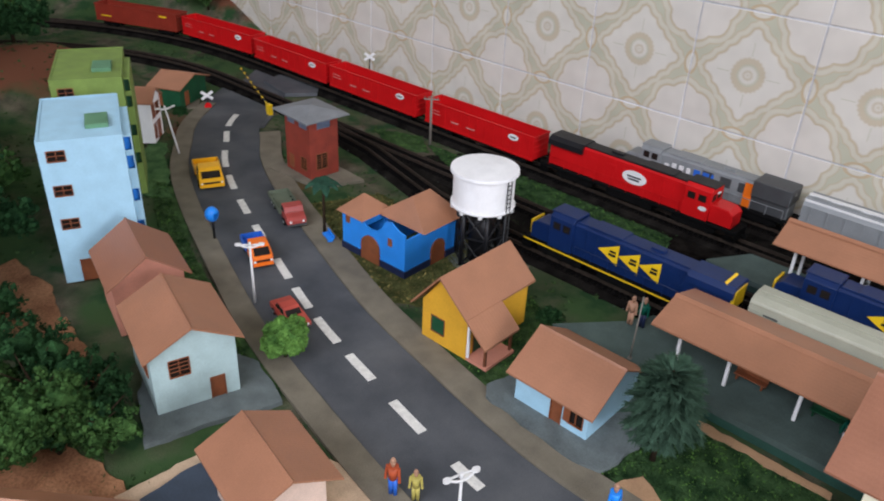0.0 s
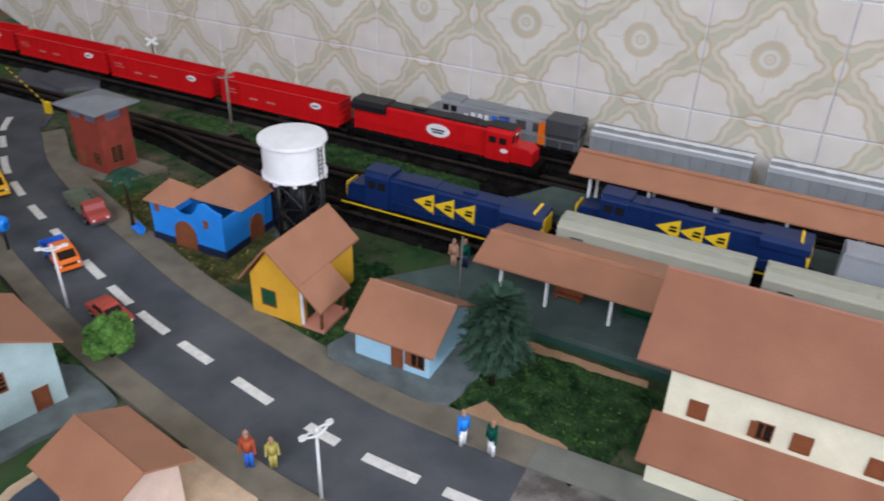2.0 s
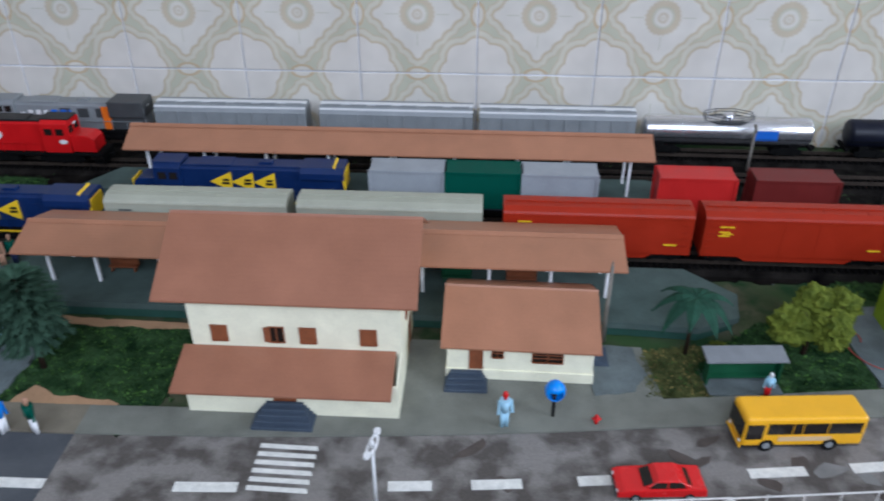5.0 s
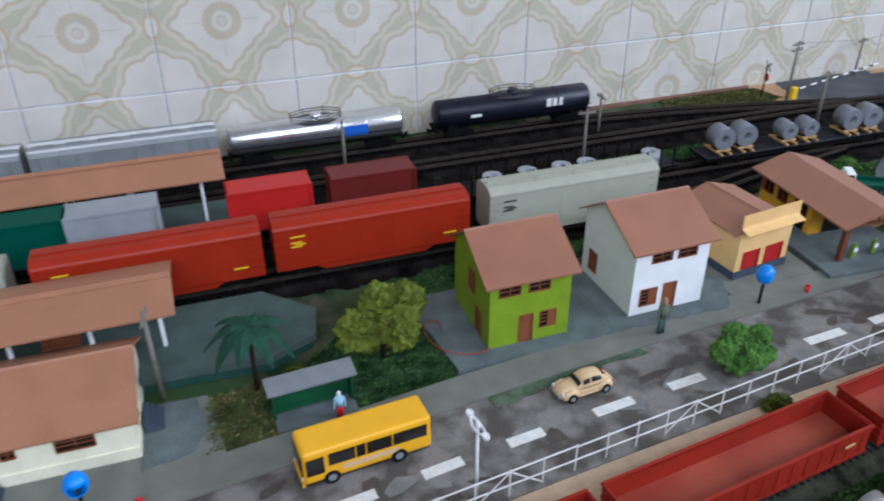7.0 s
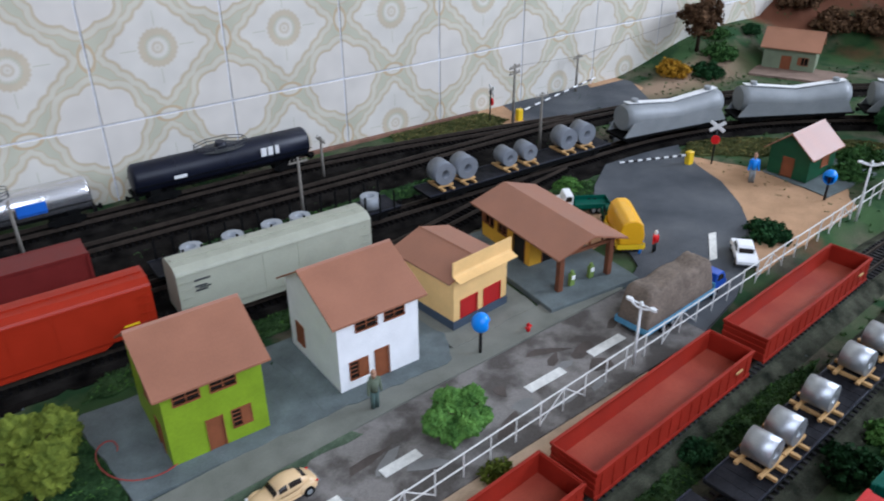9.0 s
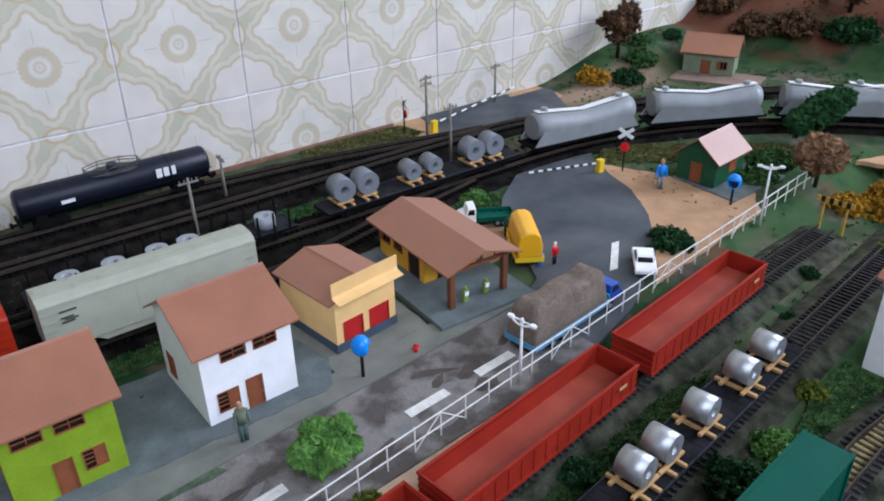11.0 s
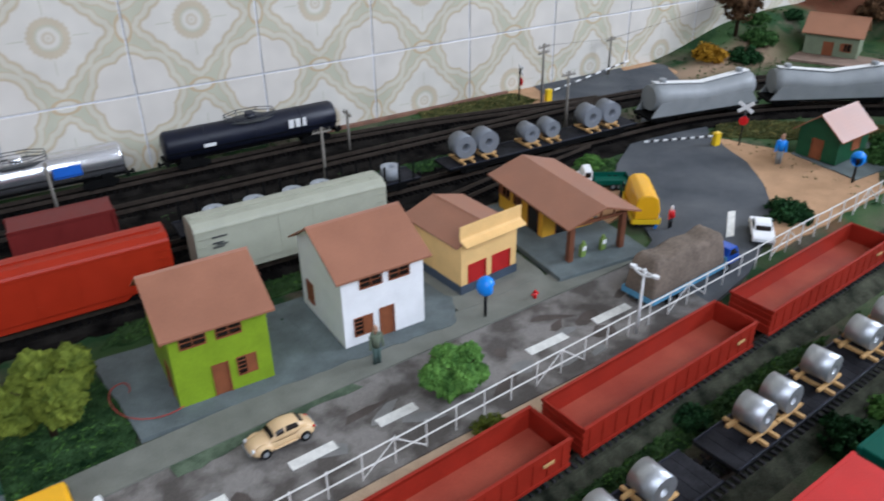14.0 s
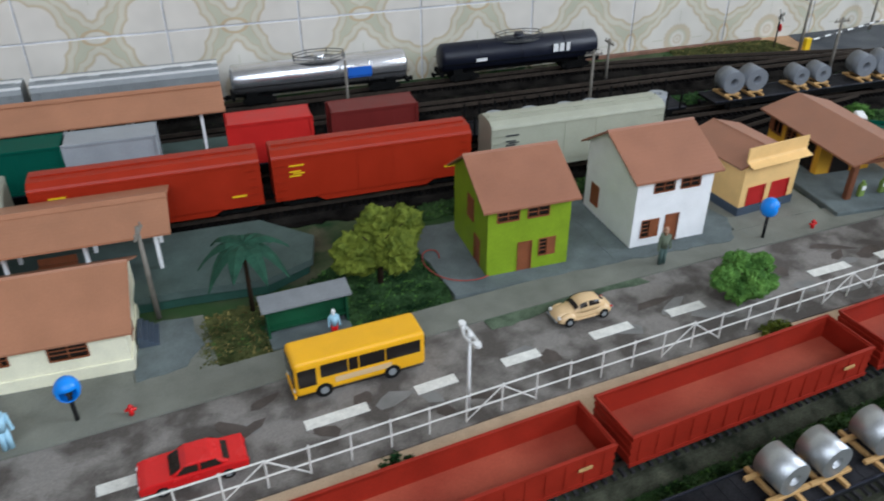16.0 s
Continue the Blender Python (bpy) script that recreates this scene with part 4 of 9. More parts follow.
def gondola(m, length, width, z0, z1, body, inside, label, group, marks=None, ribs=13):
    t = thing("gondola_wagon", m, label, "railway wagon", group)
    h, w = length / 2, width / 2
    k = 0.0011
    for a in ((-h, h, -w, -w + k), (-h, h, w - k, w)):
        part("side_wall", box(B(), *a, z0, z1), body, t)
    for a in ((-h, -h + k, -w + k, w - k), (h - k, h, -w + k, w - k)):
        part("end_wall", box(B(), *a, z0, z1), body, t)
    bm = B()
    for s in (-1, 1):
        box(bm, -h - 0.0008, h + 0.0008, s * w - 0.0011, s * w + 0.0011, z1 - 0.0012, z1 + 0.0010)
        box(bm, -h - 0.0004, h + 0.0004, s * (w + 0.0004) - 0.0006, s * (w + 0.0004) + 0.0006, z0 - 0.0006, z0 + 0.0018)
        box(bm, min(s * h, s * (h + 0.0009)), max(s * h, s * (h + 0.0009)), -w, w, z1 - 0.0012, z1 + 0.0010)
        for zz in (0.3, 0.55, 0.8):
            z = z0 + (z1 - z0) * zz
            box(bm, min(s * h, s * (h + 0.0008)), max(s * h, s * (h + 0.0008)), -w, w, z - 0.001, z + 0.001)
    part("rim", bm, body, t)
    rib = part("rib", box(B(), -0.0009, 0.0009, -w - 0.00055, -w + 0.0002, z0, z1 - 0.001, taper=0.0002), body, t)
    for i in range(ribs):
        for s in (0, math.pi):
            o = rib if i == 0 and s == 0 else twin(rib)
            x = -h + length * (i + 0.5) / ribs
            o.matrix_basis = Matrix.Translation((x, 0, 0)) @ Matrix.Rotation(s, 4, "Z")
    part("floor", box(B(), -h + k, h - k, -w + k, w - k, z0 + 0.0005, max(z0 + 0.0016, 0.0140)), inside, t, "scuffed floor")
    part("underframe", box(B(), -h * 0.96, h * 0.96, -0.004, 0.004, z0 - 0.004, z0 - 0.0002), "underframe", t)
    bogie(t, -h * 0.68)
    bogie(t, h * 0.68)
    couplers(t, h)
    for kind, *v in marks or ():
        for s in (-1, 1):
            y = s * (w + 0.0013)
            if kind == "oval":
                oval(t, "emblem", v[3], s * -v[0], y, v[1], v[2], v[2] * 0.5, "white oval emblem with dark bars")
                bars(t, "emblem", "darkgrey", [(s * -v[0] - v[2] * 0.55, s * -v[0] + v[2] * 0.55, v[1] - 0.0008, v[1] + 0.0008)], y + s * 0.0006)
            else:
                bars(t, "stencil", v[4], [(min(s * -v[0], s * -v[1]), max(s * -v[0], s * -v[1]), v[2], v[3])], y)
    return t


def boxcar(m, length, width, top, body, label, group, stripe=None, badge=None):
    t = thing("box_car", m, label, "railway wagon", group)
    h, w = length / 2, width / 2
    z0 = 0.0105
    bm = prism(B(), [(-w, z0), (w, z0), (w, top - 0.006), (w - 0.0012, top - 0.004), (0.6 * w, top - 0.0008), (0, top), (-0.6 * w, top - 0.0008), (-w + 0.0012, top - 0.004), (-w, top - 0.006)], -h, h, "x")
    part("body", bm, body, t)
    # deeper skirt between the bogies, cut up at both ends
    bm = B()
    for s in (-1, 1):
        prism(bm, [(-h * 0.62, z0 + 0.001), (-h * 0.52, z0 - 0.0045), (h * 0.52, z0 - 0.0045), (h * 0.62, z0 + 0.001)], s * w - 0.0006 * s, s * w, "y")
    part("side_sill", bm, body, t)
    rib = part("door_post", box(B(), -0.0006, 0.0006, -w - 0.00022, -w + 0.0002, z0, top - 0.0065), body, t)
    xs = [-0.93, -0.17, 0.19, 0.94]
    for i, x in enumerate(xs):
        for s in (0, math.pi):
            o = rib if i == 0 and s == 0 else twin(rib)
            o.matrix_basis = Matrix.Translation((x * h, 0, 0)) @ Matrix.Rotation(s, 4, "Z")
    part("roof_walk", box(B(), -h * 0.97, h * 0.97, -0.003, 0.003, top - 0.0002, top + 0.0009), body, t)
    seam = part("roof_seam", prism(B(), [(-w, top - 0.0058), (-0.6 * w, top - 0.0004), (0, top + 0.0004), (0.6 * w, top - 0.0004), (w, top - 0.0058), (0, top - 0.002)], -0.0004, 0.0004, "x"), body, t)
    for i in range(9):
        o = seam if i == 0 else twin(seam)
        o.location = (-h + length * (i + 0.5) / 9, 0, 0)
    for s in (-1, 1):
        rail = box(B(), -h, h, s * (w + 0.0001) - 0.0005, s * (w + 0.0001) + 0.0005, top - 0.0078, top - 0.0066)
        part("door_rail", rail, body, t)
        lad = B()
        for zz in range(5):
            z = z0 + 0.003 + 0.0075 * zz
            box(lad, s * h * 0.93 - 0.004, s * h * 0.93 + 0.004, -w - 0.0012, -w - 0.0006, z, z + 0.0006)
        part("ladder", lad, body, t)
        if badge:
            bx = -h + 0.014 if s < 0 else h - 0.026
            y = s * (w + 0.0007)
            bars(t, "stencil", badge, [(bx, bx + 0.013, 0.0425, 0.0438), (bx, bx + 0.010, 0.037, 0.0382), (bx + 0.003, bx + 0.013, 0.0352, 0.0362), (bx, bx + 0.010, 0.033, 0.0342)], y, "small painted stencil bars")
            bars(t, "stencil", badge, [(-bx - 0.012, -bx, 0.021, 0.0225)], y)
    part("underframe", box(B(), -h * 0.95, h * 0.95, -0.005, 0.005, z0 - 0.005, z0 - 0.0003), "underframe", t)
    bogie(t, -h * 0.72)
    bogie(t, h * 0.72)
    couplers(t, h)
    return t


def tank_wagon(m, length, r, zc, body, label, group, mark=None, dome=True):
    t = thing("tank_wagon", m, label, "railway wagon", group)
    h = length / 2
    bm = B()
    n = 28
    rings = [(-h, 0.0), (-h, r * 0.72), (-h + 0.0015, r * 0.9), (-h + 0.004, r), (h - 0.004, r), (h - 0.0015, r * 0.9), (h, r * 0.72), (h, 0.0)]
    prev = None
    for x, rr in rings:
        cur = [bm.verts.new((x, rr * math.cos(i * math.tau / n), zc + rr * math.sin(i * math.tau / n))) for i in range(n)] if rr else [bm.verts.new((x, 0, zc))]
        if prev:
            for i in range(n):
                a, b = prev[i % len(prev)], prev[(i + 1) % len(prev)]
                c, d = cur[(i + 1) % len(cur)], cur[i % len(cur)]
                f = bm.faces.new([v for k, v in enumerate((a, b, c, d)) if v not in (a, b, c, d)[:k]])
                f.smooth = True
        prev = cur
    bmesh.ops.recalc_face_normals(bm, faces=bm.faces)
    part("barrel", bm, body, t)
    for x in (-h * 0.55, 0, h * 0.55):
        b2 = B()
        ring(b2, x - 0.0006, x + 0.0006, 0, zc, r + 0.0004, r - 0.0002, 28)
        part("band", b2, body, t)
    if dome:
        d = part("dome", cyl(B(), (0, 0, zc + r - 0.002), (0, 0, zc + r + 0.0045), 0.0075, 0.006, 16), body, t)
        cat = B()
        pts = [(0.0315 * math.cos(i * math.tau / 8 + 0.39), 0.0168 * math.sin(i * math.tau / 8 + 0.39)) for i in range(8)]
        prism(cat, pts, zc + r - 0.0032, zc + r - 0.0022, "z")
        part("catwalk", cat, "darkgrey", t, "walkway round the dome")
        for lift in (0.0045, 0.0012):
            part("handrail", tube(B(), [(a, b, zc + r + lift) for a, b in pts + pts[:1]], 0.0005, 5), "darkgrey", t)
        for a, b in pts:
            part("rail_post", cyl(B(), (a, b, zc + r - 0.0025), (a, b, zc + r + 0.0045), 0.0005, n=5), "darkgrey", t)
    fr = box(B(), -h - 0.002, h + 0.002, -0.0045, 0.0045, 0.010, 0.0135)
    for s in (-1, 1):
        box(fr, s * h * 0.8 - 0.006, s * h * 0.8 + 0.006, -0.012, 0.012, 0.0105, zc - r * 0.55)
        box(fr, s * h - 0.002, s * h + 0.002, -0.014, 0.014, 0.010, 0.0145)
    part("underframe", fr, "underframe", t)
    hr = B()
    for s in (-1, 1):
        cyl(hr, (-h, s * (r + 0.001), zc - 0.004), (h, s * (r + 0.001), zc - 0.004), 0.0005, n=5)
    part("side_rail", hr, "underframe", t)
    bogie(t, -h * 0.72)
    bogie(t, h * 0.72)
    couplers(t, h)
    for x0, x1, z0, z1, mt in mark or ():
        for s in (-1, 1):
            yy = s * (r + 0.0006)
            part("lettering", box(B(), x0 if s < 0 else -x1, x1 if s < 0 else -x0, yy - 0.0006, yy + 0.0006, z0, z1), mt, t, "painted plain lettering bar")
    return t


def hopper(m, length, width, top, label, group):
    """Covered hopper with a pale ribbed side, a walkway and hatches on the roof."""
    t = thing("hopper_wagon", m, label, "railway wagon", group)
    h, w = length / 2, width / 2
    part("body", prism(B(), [(-w, 0.016), (-w * 0.5, 0.010), (w * 0.5, 0.010), (w, 0.016), (w, top - 0.008), (w * 0.72, top), (-w * 0.72, top), (-w, top - 0.008)], -h, h, "x"), "wagon_grey", t)
    part("roof_walk", box(B(), -h, h, -0.0035, 0.0035, top, top + 0.0014), "gloss_white", t)
    for s in (-1, 1):
        part("roof_edge", box(B(), -h, h, s * w * 0.8 - 0.001, s * w * 0.8 + 0.001, top - 0.0035, top - 0.0012), "gloss_white", t)
    hatch = part("hatch", box(B(), -0.010, 0.010, -0.0085, -0.0045, top - 0.0005, top + 0.001), "wagon_grey", t)
    for k in range(6):
        o = hatch if k == 0 else twin(hatch)
        o.location = (-h + length * (k + 0.5) / 6, 0, 0)
    rib = part("rib", box(B(), -0.0006, 0.0006, -w - 0.0007, w + 0.0007, 0.016, top - 0.008), "wagon_grey", t)
    for k in range(10):
        o = rib if k == 0 else twin(rib)
        o.location = (-h + length * (k + 0.5) / 10, 0, 0)
    bogie(t, -h * 0.72)
    bogie(t, h * 0.72)
    couplers(t, h)
    return t


def tank_hopper(m, label, group):
    """Grey cement wagon: a barrel that sags to the middle over slanted end skirts."""
    t = thing("cement_wagon", m, label, "railway wagon", group)
    h, r = 0.083, 0.0185
    bm = B()
    n, prev = 22, None
    for k in range(17):
        x = -h * 0.94 + 2 * h * 0.94 * k / 16
        dip = 0.0075 * (1 - abs(x) / h) ** 1.0
        rr = r * (0.86 if k in (0, 16) else 1.0)
        cur = [bm.verts.new((x, rr * math.cos(i * math.tau / n), 0.034 - dip * 0.8 + rr * (1 - 0.12 * (1 - abs(x) / h)) * math.sin(i * math.tau / n))) for i in range(n)]
        if prev:
            for i in range(n):
                bm.faces.new([prev[i], prev[(i + 1) % n], cur[(i + 1) % n], cur[i]]).smooth = True
        else:
            bm.faces.new(cur)
        prev = cur
    bm.faces.new(prev)
    bmesh.ops.recalc_face_normals(bm, faces=bm.faces)
    part("barrel", bm, "wagon_grey", t)
    sk = B()
    for s in (-1, 1):
        prism(sk, [(-h, 0.012), (-h * 0.86, 0.030), (h * 0.86, 0.030), (h, 0.012)], s * 0.0165, s * 0.0185, "y")
    part("skirt", sk, "wagon_grey", t)
    part("deck", box(B(), -h - 0.003, h + 0.003, -0.0185, 0.0185, 0.0095, 0.0125), "underframe", t)
    cw = B()
    for a, b in ((-0.88, -0.45), (-0.45, 0.0), (0.0, 0.45), (0.45, 0.88)):
        za, zb = (0.0545 - 0.0085 * (1 - abs(q)) for q in (a, b))
        v = [cw.verts.new(c) for c in ((a * h, -0.005, za), (b * h, -0.005, zb), (b * h, 0.005, zb), (a * h, 0.005, za), (a * h, -0.005, za - 0.001), (b * h, -0.005, zb - 0.001), (b * h, 0.005, zb - 0.001), (a * h, 0.005, za - 0.001))]
        for f in ((0, 1, 2, 3), (7, 6, 5, 4), (0, 4, 5, 1), (1, 5, 6, 2), (2, 6, 7, 3), (3, 7, 4, 0)):
            cw.faces.new([v[i] for i in f])
    part("catwalk", cw, "gloss_white", t, "white roof walkway")
    for s in (-0.72, 0.72):
        part("hatch", cyl(B(), (s * h, 0, 0.049), (s * h, 0, 0.0565), 0.005, 0.0045, 12), "wagon_grey", t)
    bogie(t, -h * 0.7)
    bogie(t, h * 0.7)
    couplers(t, h)
    return t


def windows_on(parent, mats, items):
    for (x0, x1, y0, y1, z0, z1) in items:
        part("window", box(B(), x0, x1, y0, y1, z0, z1), mats, parent, "dark cab window")


def locomotive(m, length, paint, label, nose=1, roof=None, cab=None, stripe=None, hood_top=0.052, end=None):
    """Long-hood diesel; its short nose and cab towards +x when nose is 1."""
    t = thing("diesel_locomotive", m, label, "locomotive", "locomotives")
    h, w = length / 2, 0.0165
    s = nose

    def bx(bm, x0, x1, y0, y1, z0, z1, taper=0.0):
        a, b = s * x0, s * x1
        return box(bm, min(a, b), max(a, b), y0, y1, z0, z1, taper=taper)

    roofm = roof or paint
    part("deck", rounded(bx(B(), -h, h, -w, w, 0.0125, 0.0165), 0.0005, 1), "underframe", t, "deck edge")
    if stripe:
        part("stripe", bx(B(), -h + 0.001, h - 0.001, -w - 0.0003, w + 0.0003, 0.0138, 0.0156), stripe, t, "thin yellow line along the deck")
    part("fuel_tank", rounded(bx(B(), -h * 0.26, h * 0.22, -0.0145, 0.0145, 0.0035, 0.0125), 0.0015), "underframe", t)
    hood = prism(B(), [(-0.0115, 0.0165), (0.0115, 0.0165), (0.0115, hood_top - 0.003), (0.0085, hood_top), (-0.0085, hood_top), (-0.0115, hood_top - 0.003)], min(s * -h * 0.93, s * h * 0.50), max(s * -h * 0.93, s * h * 0.50), "x")
    part("long_hood", hood, paint, t)
    part("hood_roof", rounded(bx(B(), -h * 0.92, h * 0.49, -0.0095, 0.0095, hood_top - 0.001, hood_top + 0.0012), 0.0005, 1), roofm, t)
    rad = prism(B(), [(-0.0165, hood_top - 0.010), (-0.0165, hood_top - 0.003), (-0.012, hood_top + 0.002), (0.012, hood_top + 0.002), (0.0165, hood_top - 0.003), (0.0165, hood_top - 0.010)], min(s * -h * 0.94, s * -h * 0.56), max(s * -h * 0.94, s * -h * 0.56), "x")
    part("radiator", rad, roofm, t, "wide radiator at the hood's end")
    part("exhaust", rounded(bx(B(), -h * 0.30, -h * 0.18, -0.004, 0.004, hood_top, hood_top + 0.0035), 0.0004, 1), roofm, t)
    part("fan_box", rounded(bx(B(), h * 0.05, h * 0.36, -0.0105, 0.0105, hood_top - 0.0005, hood_top + 0.0022), 0.0005, 1), roofm, t)
    c = part("cab", rounded(prism(B(), [(-0.0155, 0.0165), (0.0155, 0.0165), (0.0155, hood_top - 0.001), (0.011, hood_top + 0.003), (-0.011, hood_top + 0.003), (-0.0155, hood_top - 0.001)], min(s * h * 0.50, s * h * 0.74), max(s * h * 0.50, s * h * 0.74), "x"), 0.0004, 1), cab or paint, t)
    part("cab_roof", rounded(bx(B(), h * 0.49, h * 0.755, -0.0115, 0.0115, hood_top + 0.0026, hood_top + 0.0042), 0.0005, 1), roofm, c)
    nz = prism(B(), [(s * h * 0.74, 0.0165), (s * h * 0.95, 0.0165), (s * h * 0.945, 0.033), (s * h * 0.90, 0.0375), (s * h * 0.74, 0.0385)], -0.0125, 0.0125, "y")
    part("nose", rounded(nz, 0.0007, 1), end or paint, t)
    for sy in (-1, 1):
        windows_on(c, "darkglass", [(min(s * h * 0.53, s * h * 0.60), max(s * h * 0.53, s * h * 0.60), sy * 0.0156 - 0.0004, sy * 0.0156 + 0.0004, 0.039, 0.047), (min(s * h * 0.63, s * h * 0.70), max(s * h * 0.63, s * h * 0.70), sy * 0.0156 - 0.0004, sy * 0.0156 + 0.0004, 0.039, 0.047),
                                  (min(s * h * 0.738, s * h * 0.744), max(s * h * 0.738, s * h * 0.744), sy * 0.0068 - 0.0045, sy * 0.0068 + 0.0045, 0.0405, 0.0485)])
        pr = B()
        for k in range(9):
            x = -h * 0.9 + k * h * 0.17
            cyl(pr, (s * x, sy * 0.0158, 0.0165), (s * x, sy * 0.0158, 0.0285), 0.0004, n=5)
        cyl(pr, (s * -h * 0.9, sy * 0.0158, 0.0285), (s * h * 0.46, sy * 0.0158, 0.0285), 0.0004, n=5)
        part("handrail", pr, paint, t)
        gr = part("grille", box(B(), -0.007, 0.007, sy * 0.0117 - 0.0003, sy * 0.0117 + 0.0003, 0.032, 0.044), "darkgrey" if paint == "wagon_grey" else paint, t)
        for k in range(3):
            o = gr if k == 0 else twin(gr)
            o.location = (s * (-h * 0.45 + k * h * 0.2), 0, 0)
        dl = part("hood_door", box(B(), -0.0005, 0.0005, sy * 0.0116 - 0.0002, sy * 0.0116 + 0.0003, 0.018, hood_top - 0.004), paint, t)
        for k in range(10):
            o = dl if k == 0 else twin(dl)
            o.location = (s * (-h * 0.52 + k * h * 0.1), 0, 0)
        for k in (-1, 1):
            st = B()
            for q in range(3):
                box(st, k * h * 0.955 - 0.005, k * h * 0.955 + 0.005, sy * 0.0145 - 0.0022, sy * 0.0145 + 0.0022, 0.0035 + 0.004 * q, 0.0045 + 0.004 * q)
            part("step", st, "underframe", t)
    for k in (-1, 1):
        part("pilot", rounded(box(B(), min(k * h, k * (h + 0.0015)), max(k * h, k * (h + 0.0015)), -0.0155, 0.0155, 0.0025, 0.0165), 0.0004, 1), end or "underframe", t)
        hl = B()
        for q in (-0.002, 0.002):
            cyl(hl, (k * h * (0.93 if k * s < 0 else 0.75), q, hood_top - 0.004), (k * (h * (0.93 if k * s < 0 else 0.75) + 0.0012), q, hood_top - 0.004), 0.0014, n=8)
        part("headlight", hl, "gloss_white", t, "pale twin headlight")
    for k in (-1, 1):
        bogie(t, k * h * 0.62, (-0.019, 0.0, 0.019), 0.028)
    couplers(t, h)
    return t


# wall track: grey locomotive, covered hoppers, silver and black tanks
vli = locomotive(on(T1, -0.978), 0.234, "wagon_grey", "grey diesel locomotive with a dark end and an orange band", nose=-1, roof="wagon_grey", hood_top=0.050)
for s in (-1, 1):
    bars(vli, "end_paint", "darkgrey", [(0.062, 0.108, 0.0168, 0.047)], s * 0.0123, "dark grey painted end")
    bars(vli, "band", "orange", [(0.054, 0.064, 0.0168, 0.047)], s * 0.0127, "orange band")
    bars(vli, "lettering", "logoblue", [(-0.012, -0.004, 0.026, 0.042), (0.0, 0.008, 0.026, 0.042), (0.011, 0.014, 0.026, 0.042)], s * 0.0124, "blue plain lettering bars")
    bars(vli, "stripes", "gloss_white", [(-0.052, -0.046, 0.024, 0.038), (-0.042, -0.036, 0.024, 0.041), (-0.032, -0.026, 0.024, 0.041), (-0.022, -0.017, 0.024, 0.041)], s * 0.0124, "white upright stripes")
part("end_box", rounded(box(B(), 0.064, 0.110, -0.0168, 0.0168, 0.034, 0.0545), 0.001), "darkgrey", vli, "dark grey radiator end")
for x in (-0.757, -0.553, -0.350):
    hopper(on(T1, x), 0.192, 0.034, 0.0525, "pale grey covered hopper wagon with white roof edges", "hoppers by the wall")
tank_wagon(on(T1, -0.138), 0.205, 0.0172, 0.0295, "silver", "polished silver tank wagon with a railed dome", "tank wagons", [(0.03, 0.058, 0.024, 0.036, "logoblue")])
tank_wagon(on(T1, 0.108), 0.208, 0.0172, 0.0295, "edgeblue", "black tank wagon with a railed dome and white bars", "tank wagons", [(0.040, 0.0465, 0.0285, 0.0385, "gloss_white"), (0.0485, 0.0545, 0.0285, 0.0385, "gloss_white"), (0.0575, 0.062, 0.0285, 0.0385, "gloss_white"), (-0.062, -0.048, 0.0265, 0.030, "gloss_white")])

# the red train
def red_mark(t, w, x=0.0):
    for s in (-1, 1):
        y = s * w
        oval(t, "emblem", "gloss_white", x, y, 0.037, 0.0165, 0.0085, "white oval emblem")
        bm = B()
        for a, b, z in ((-0.0095, 0.0095, 0.0380), (-0.0075, 0.0075, 0.0345)):
            box(bm, x + a, x + b, min(y + s * 0.0006, y + s * 0.001), max(y + s * 0.0006, y + s * 0.001), z - 0.0011, z + 0.0011)
        part("emblem", bm, "darkgrey", t, "dark plain bars")


FRONT = -0.900
loco = locomotive(on(T2, FRONT - 0.137), 0.272, "allred", "bright red diesel locomotive with black roof and white oval", nose=1, roof="black", hood_top=0.054)
red_mark(loco, 0.0124, 0.0)
for s in (-1, 1):
    oval(loco, "emblem", "gloss_white", 0.093, s * 0.0162, 0.031, 0.005, 0.0026, "small white oval")
RED_MARKS = [("oval", 0.066, 0.036, 0.0085, "gloss_white"), ("bar", -0.09, -0.072, 0.0335, 0.0345, "faintmark"), ("bar", -0.09, -0.070, 0.0290, 0.0299, "faintmark"), ("bar", -0.048, -0.034, 0.0245, 0.0266, "faintmark"),
             ("bar", -0.018, -0.003, 0.0245, 0.0264, "faintmark")]
for k in range(4):
    gondola(on(T2, FRONT - 0.272 - 0.012 - 0.101 - 0.216 * k), 0.200, 0.034, 0.0125, 0.0448, "allred", "allred", "bright red open wagon with a white oval emblem", "wagons of the red train", RED_MARKS)
gondola(on(T2, FRONT - 0.284 - 0.101 - 0.216 * 4), 0.200, 0.034, 0.0125, 0.0448, "brownred", "brownred", "brown-red open wagon with yellow stencils", "wagons of the red train",
        [("bar", 0.06, 0.078, 0.036, 0.039, "yellow"), ("bar", -0.085, -0.06, 0.022, 0.024, "yellow")])

# second track: blue locomotive, containers, coil wagons, cement wagons


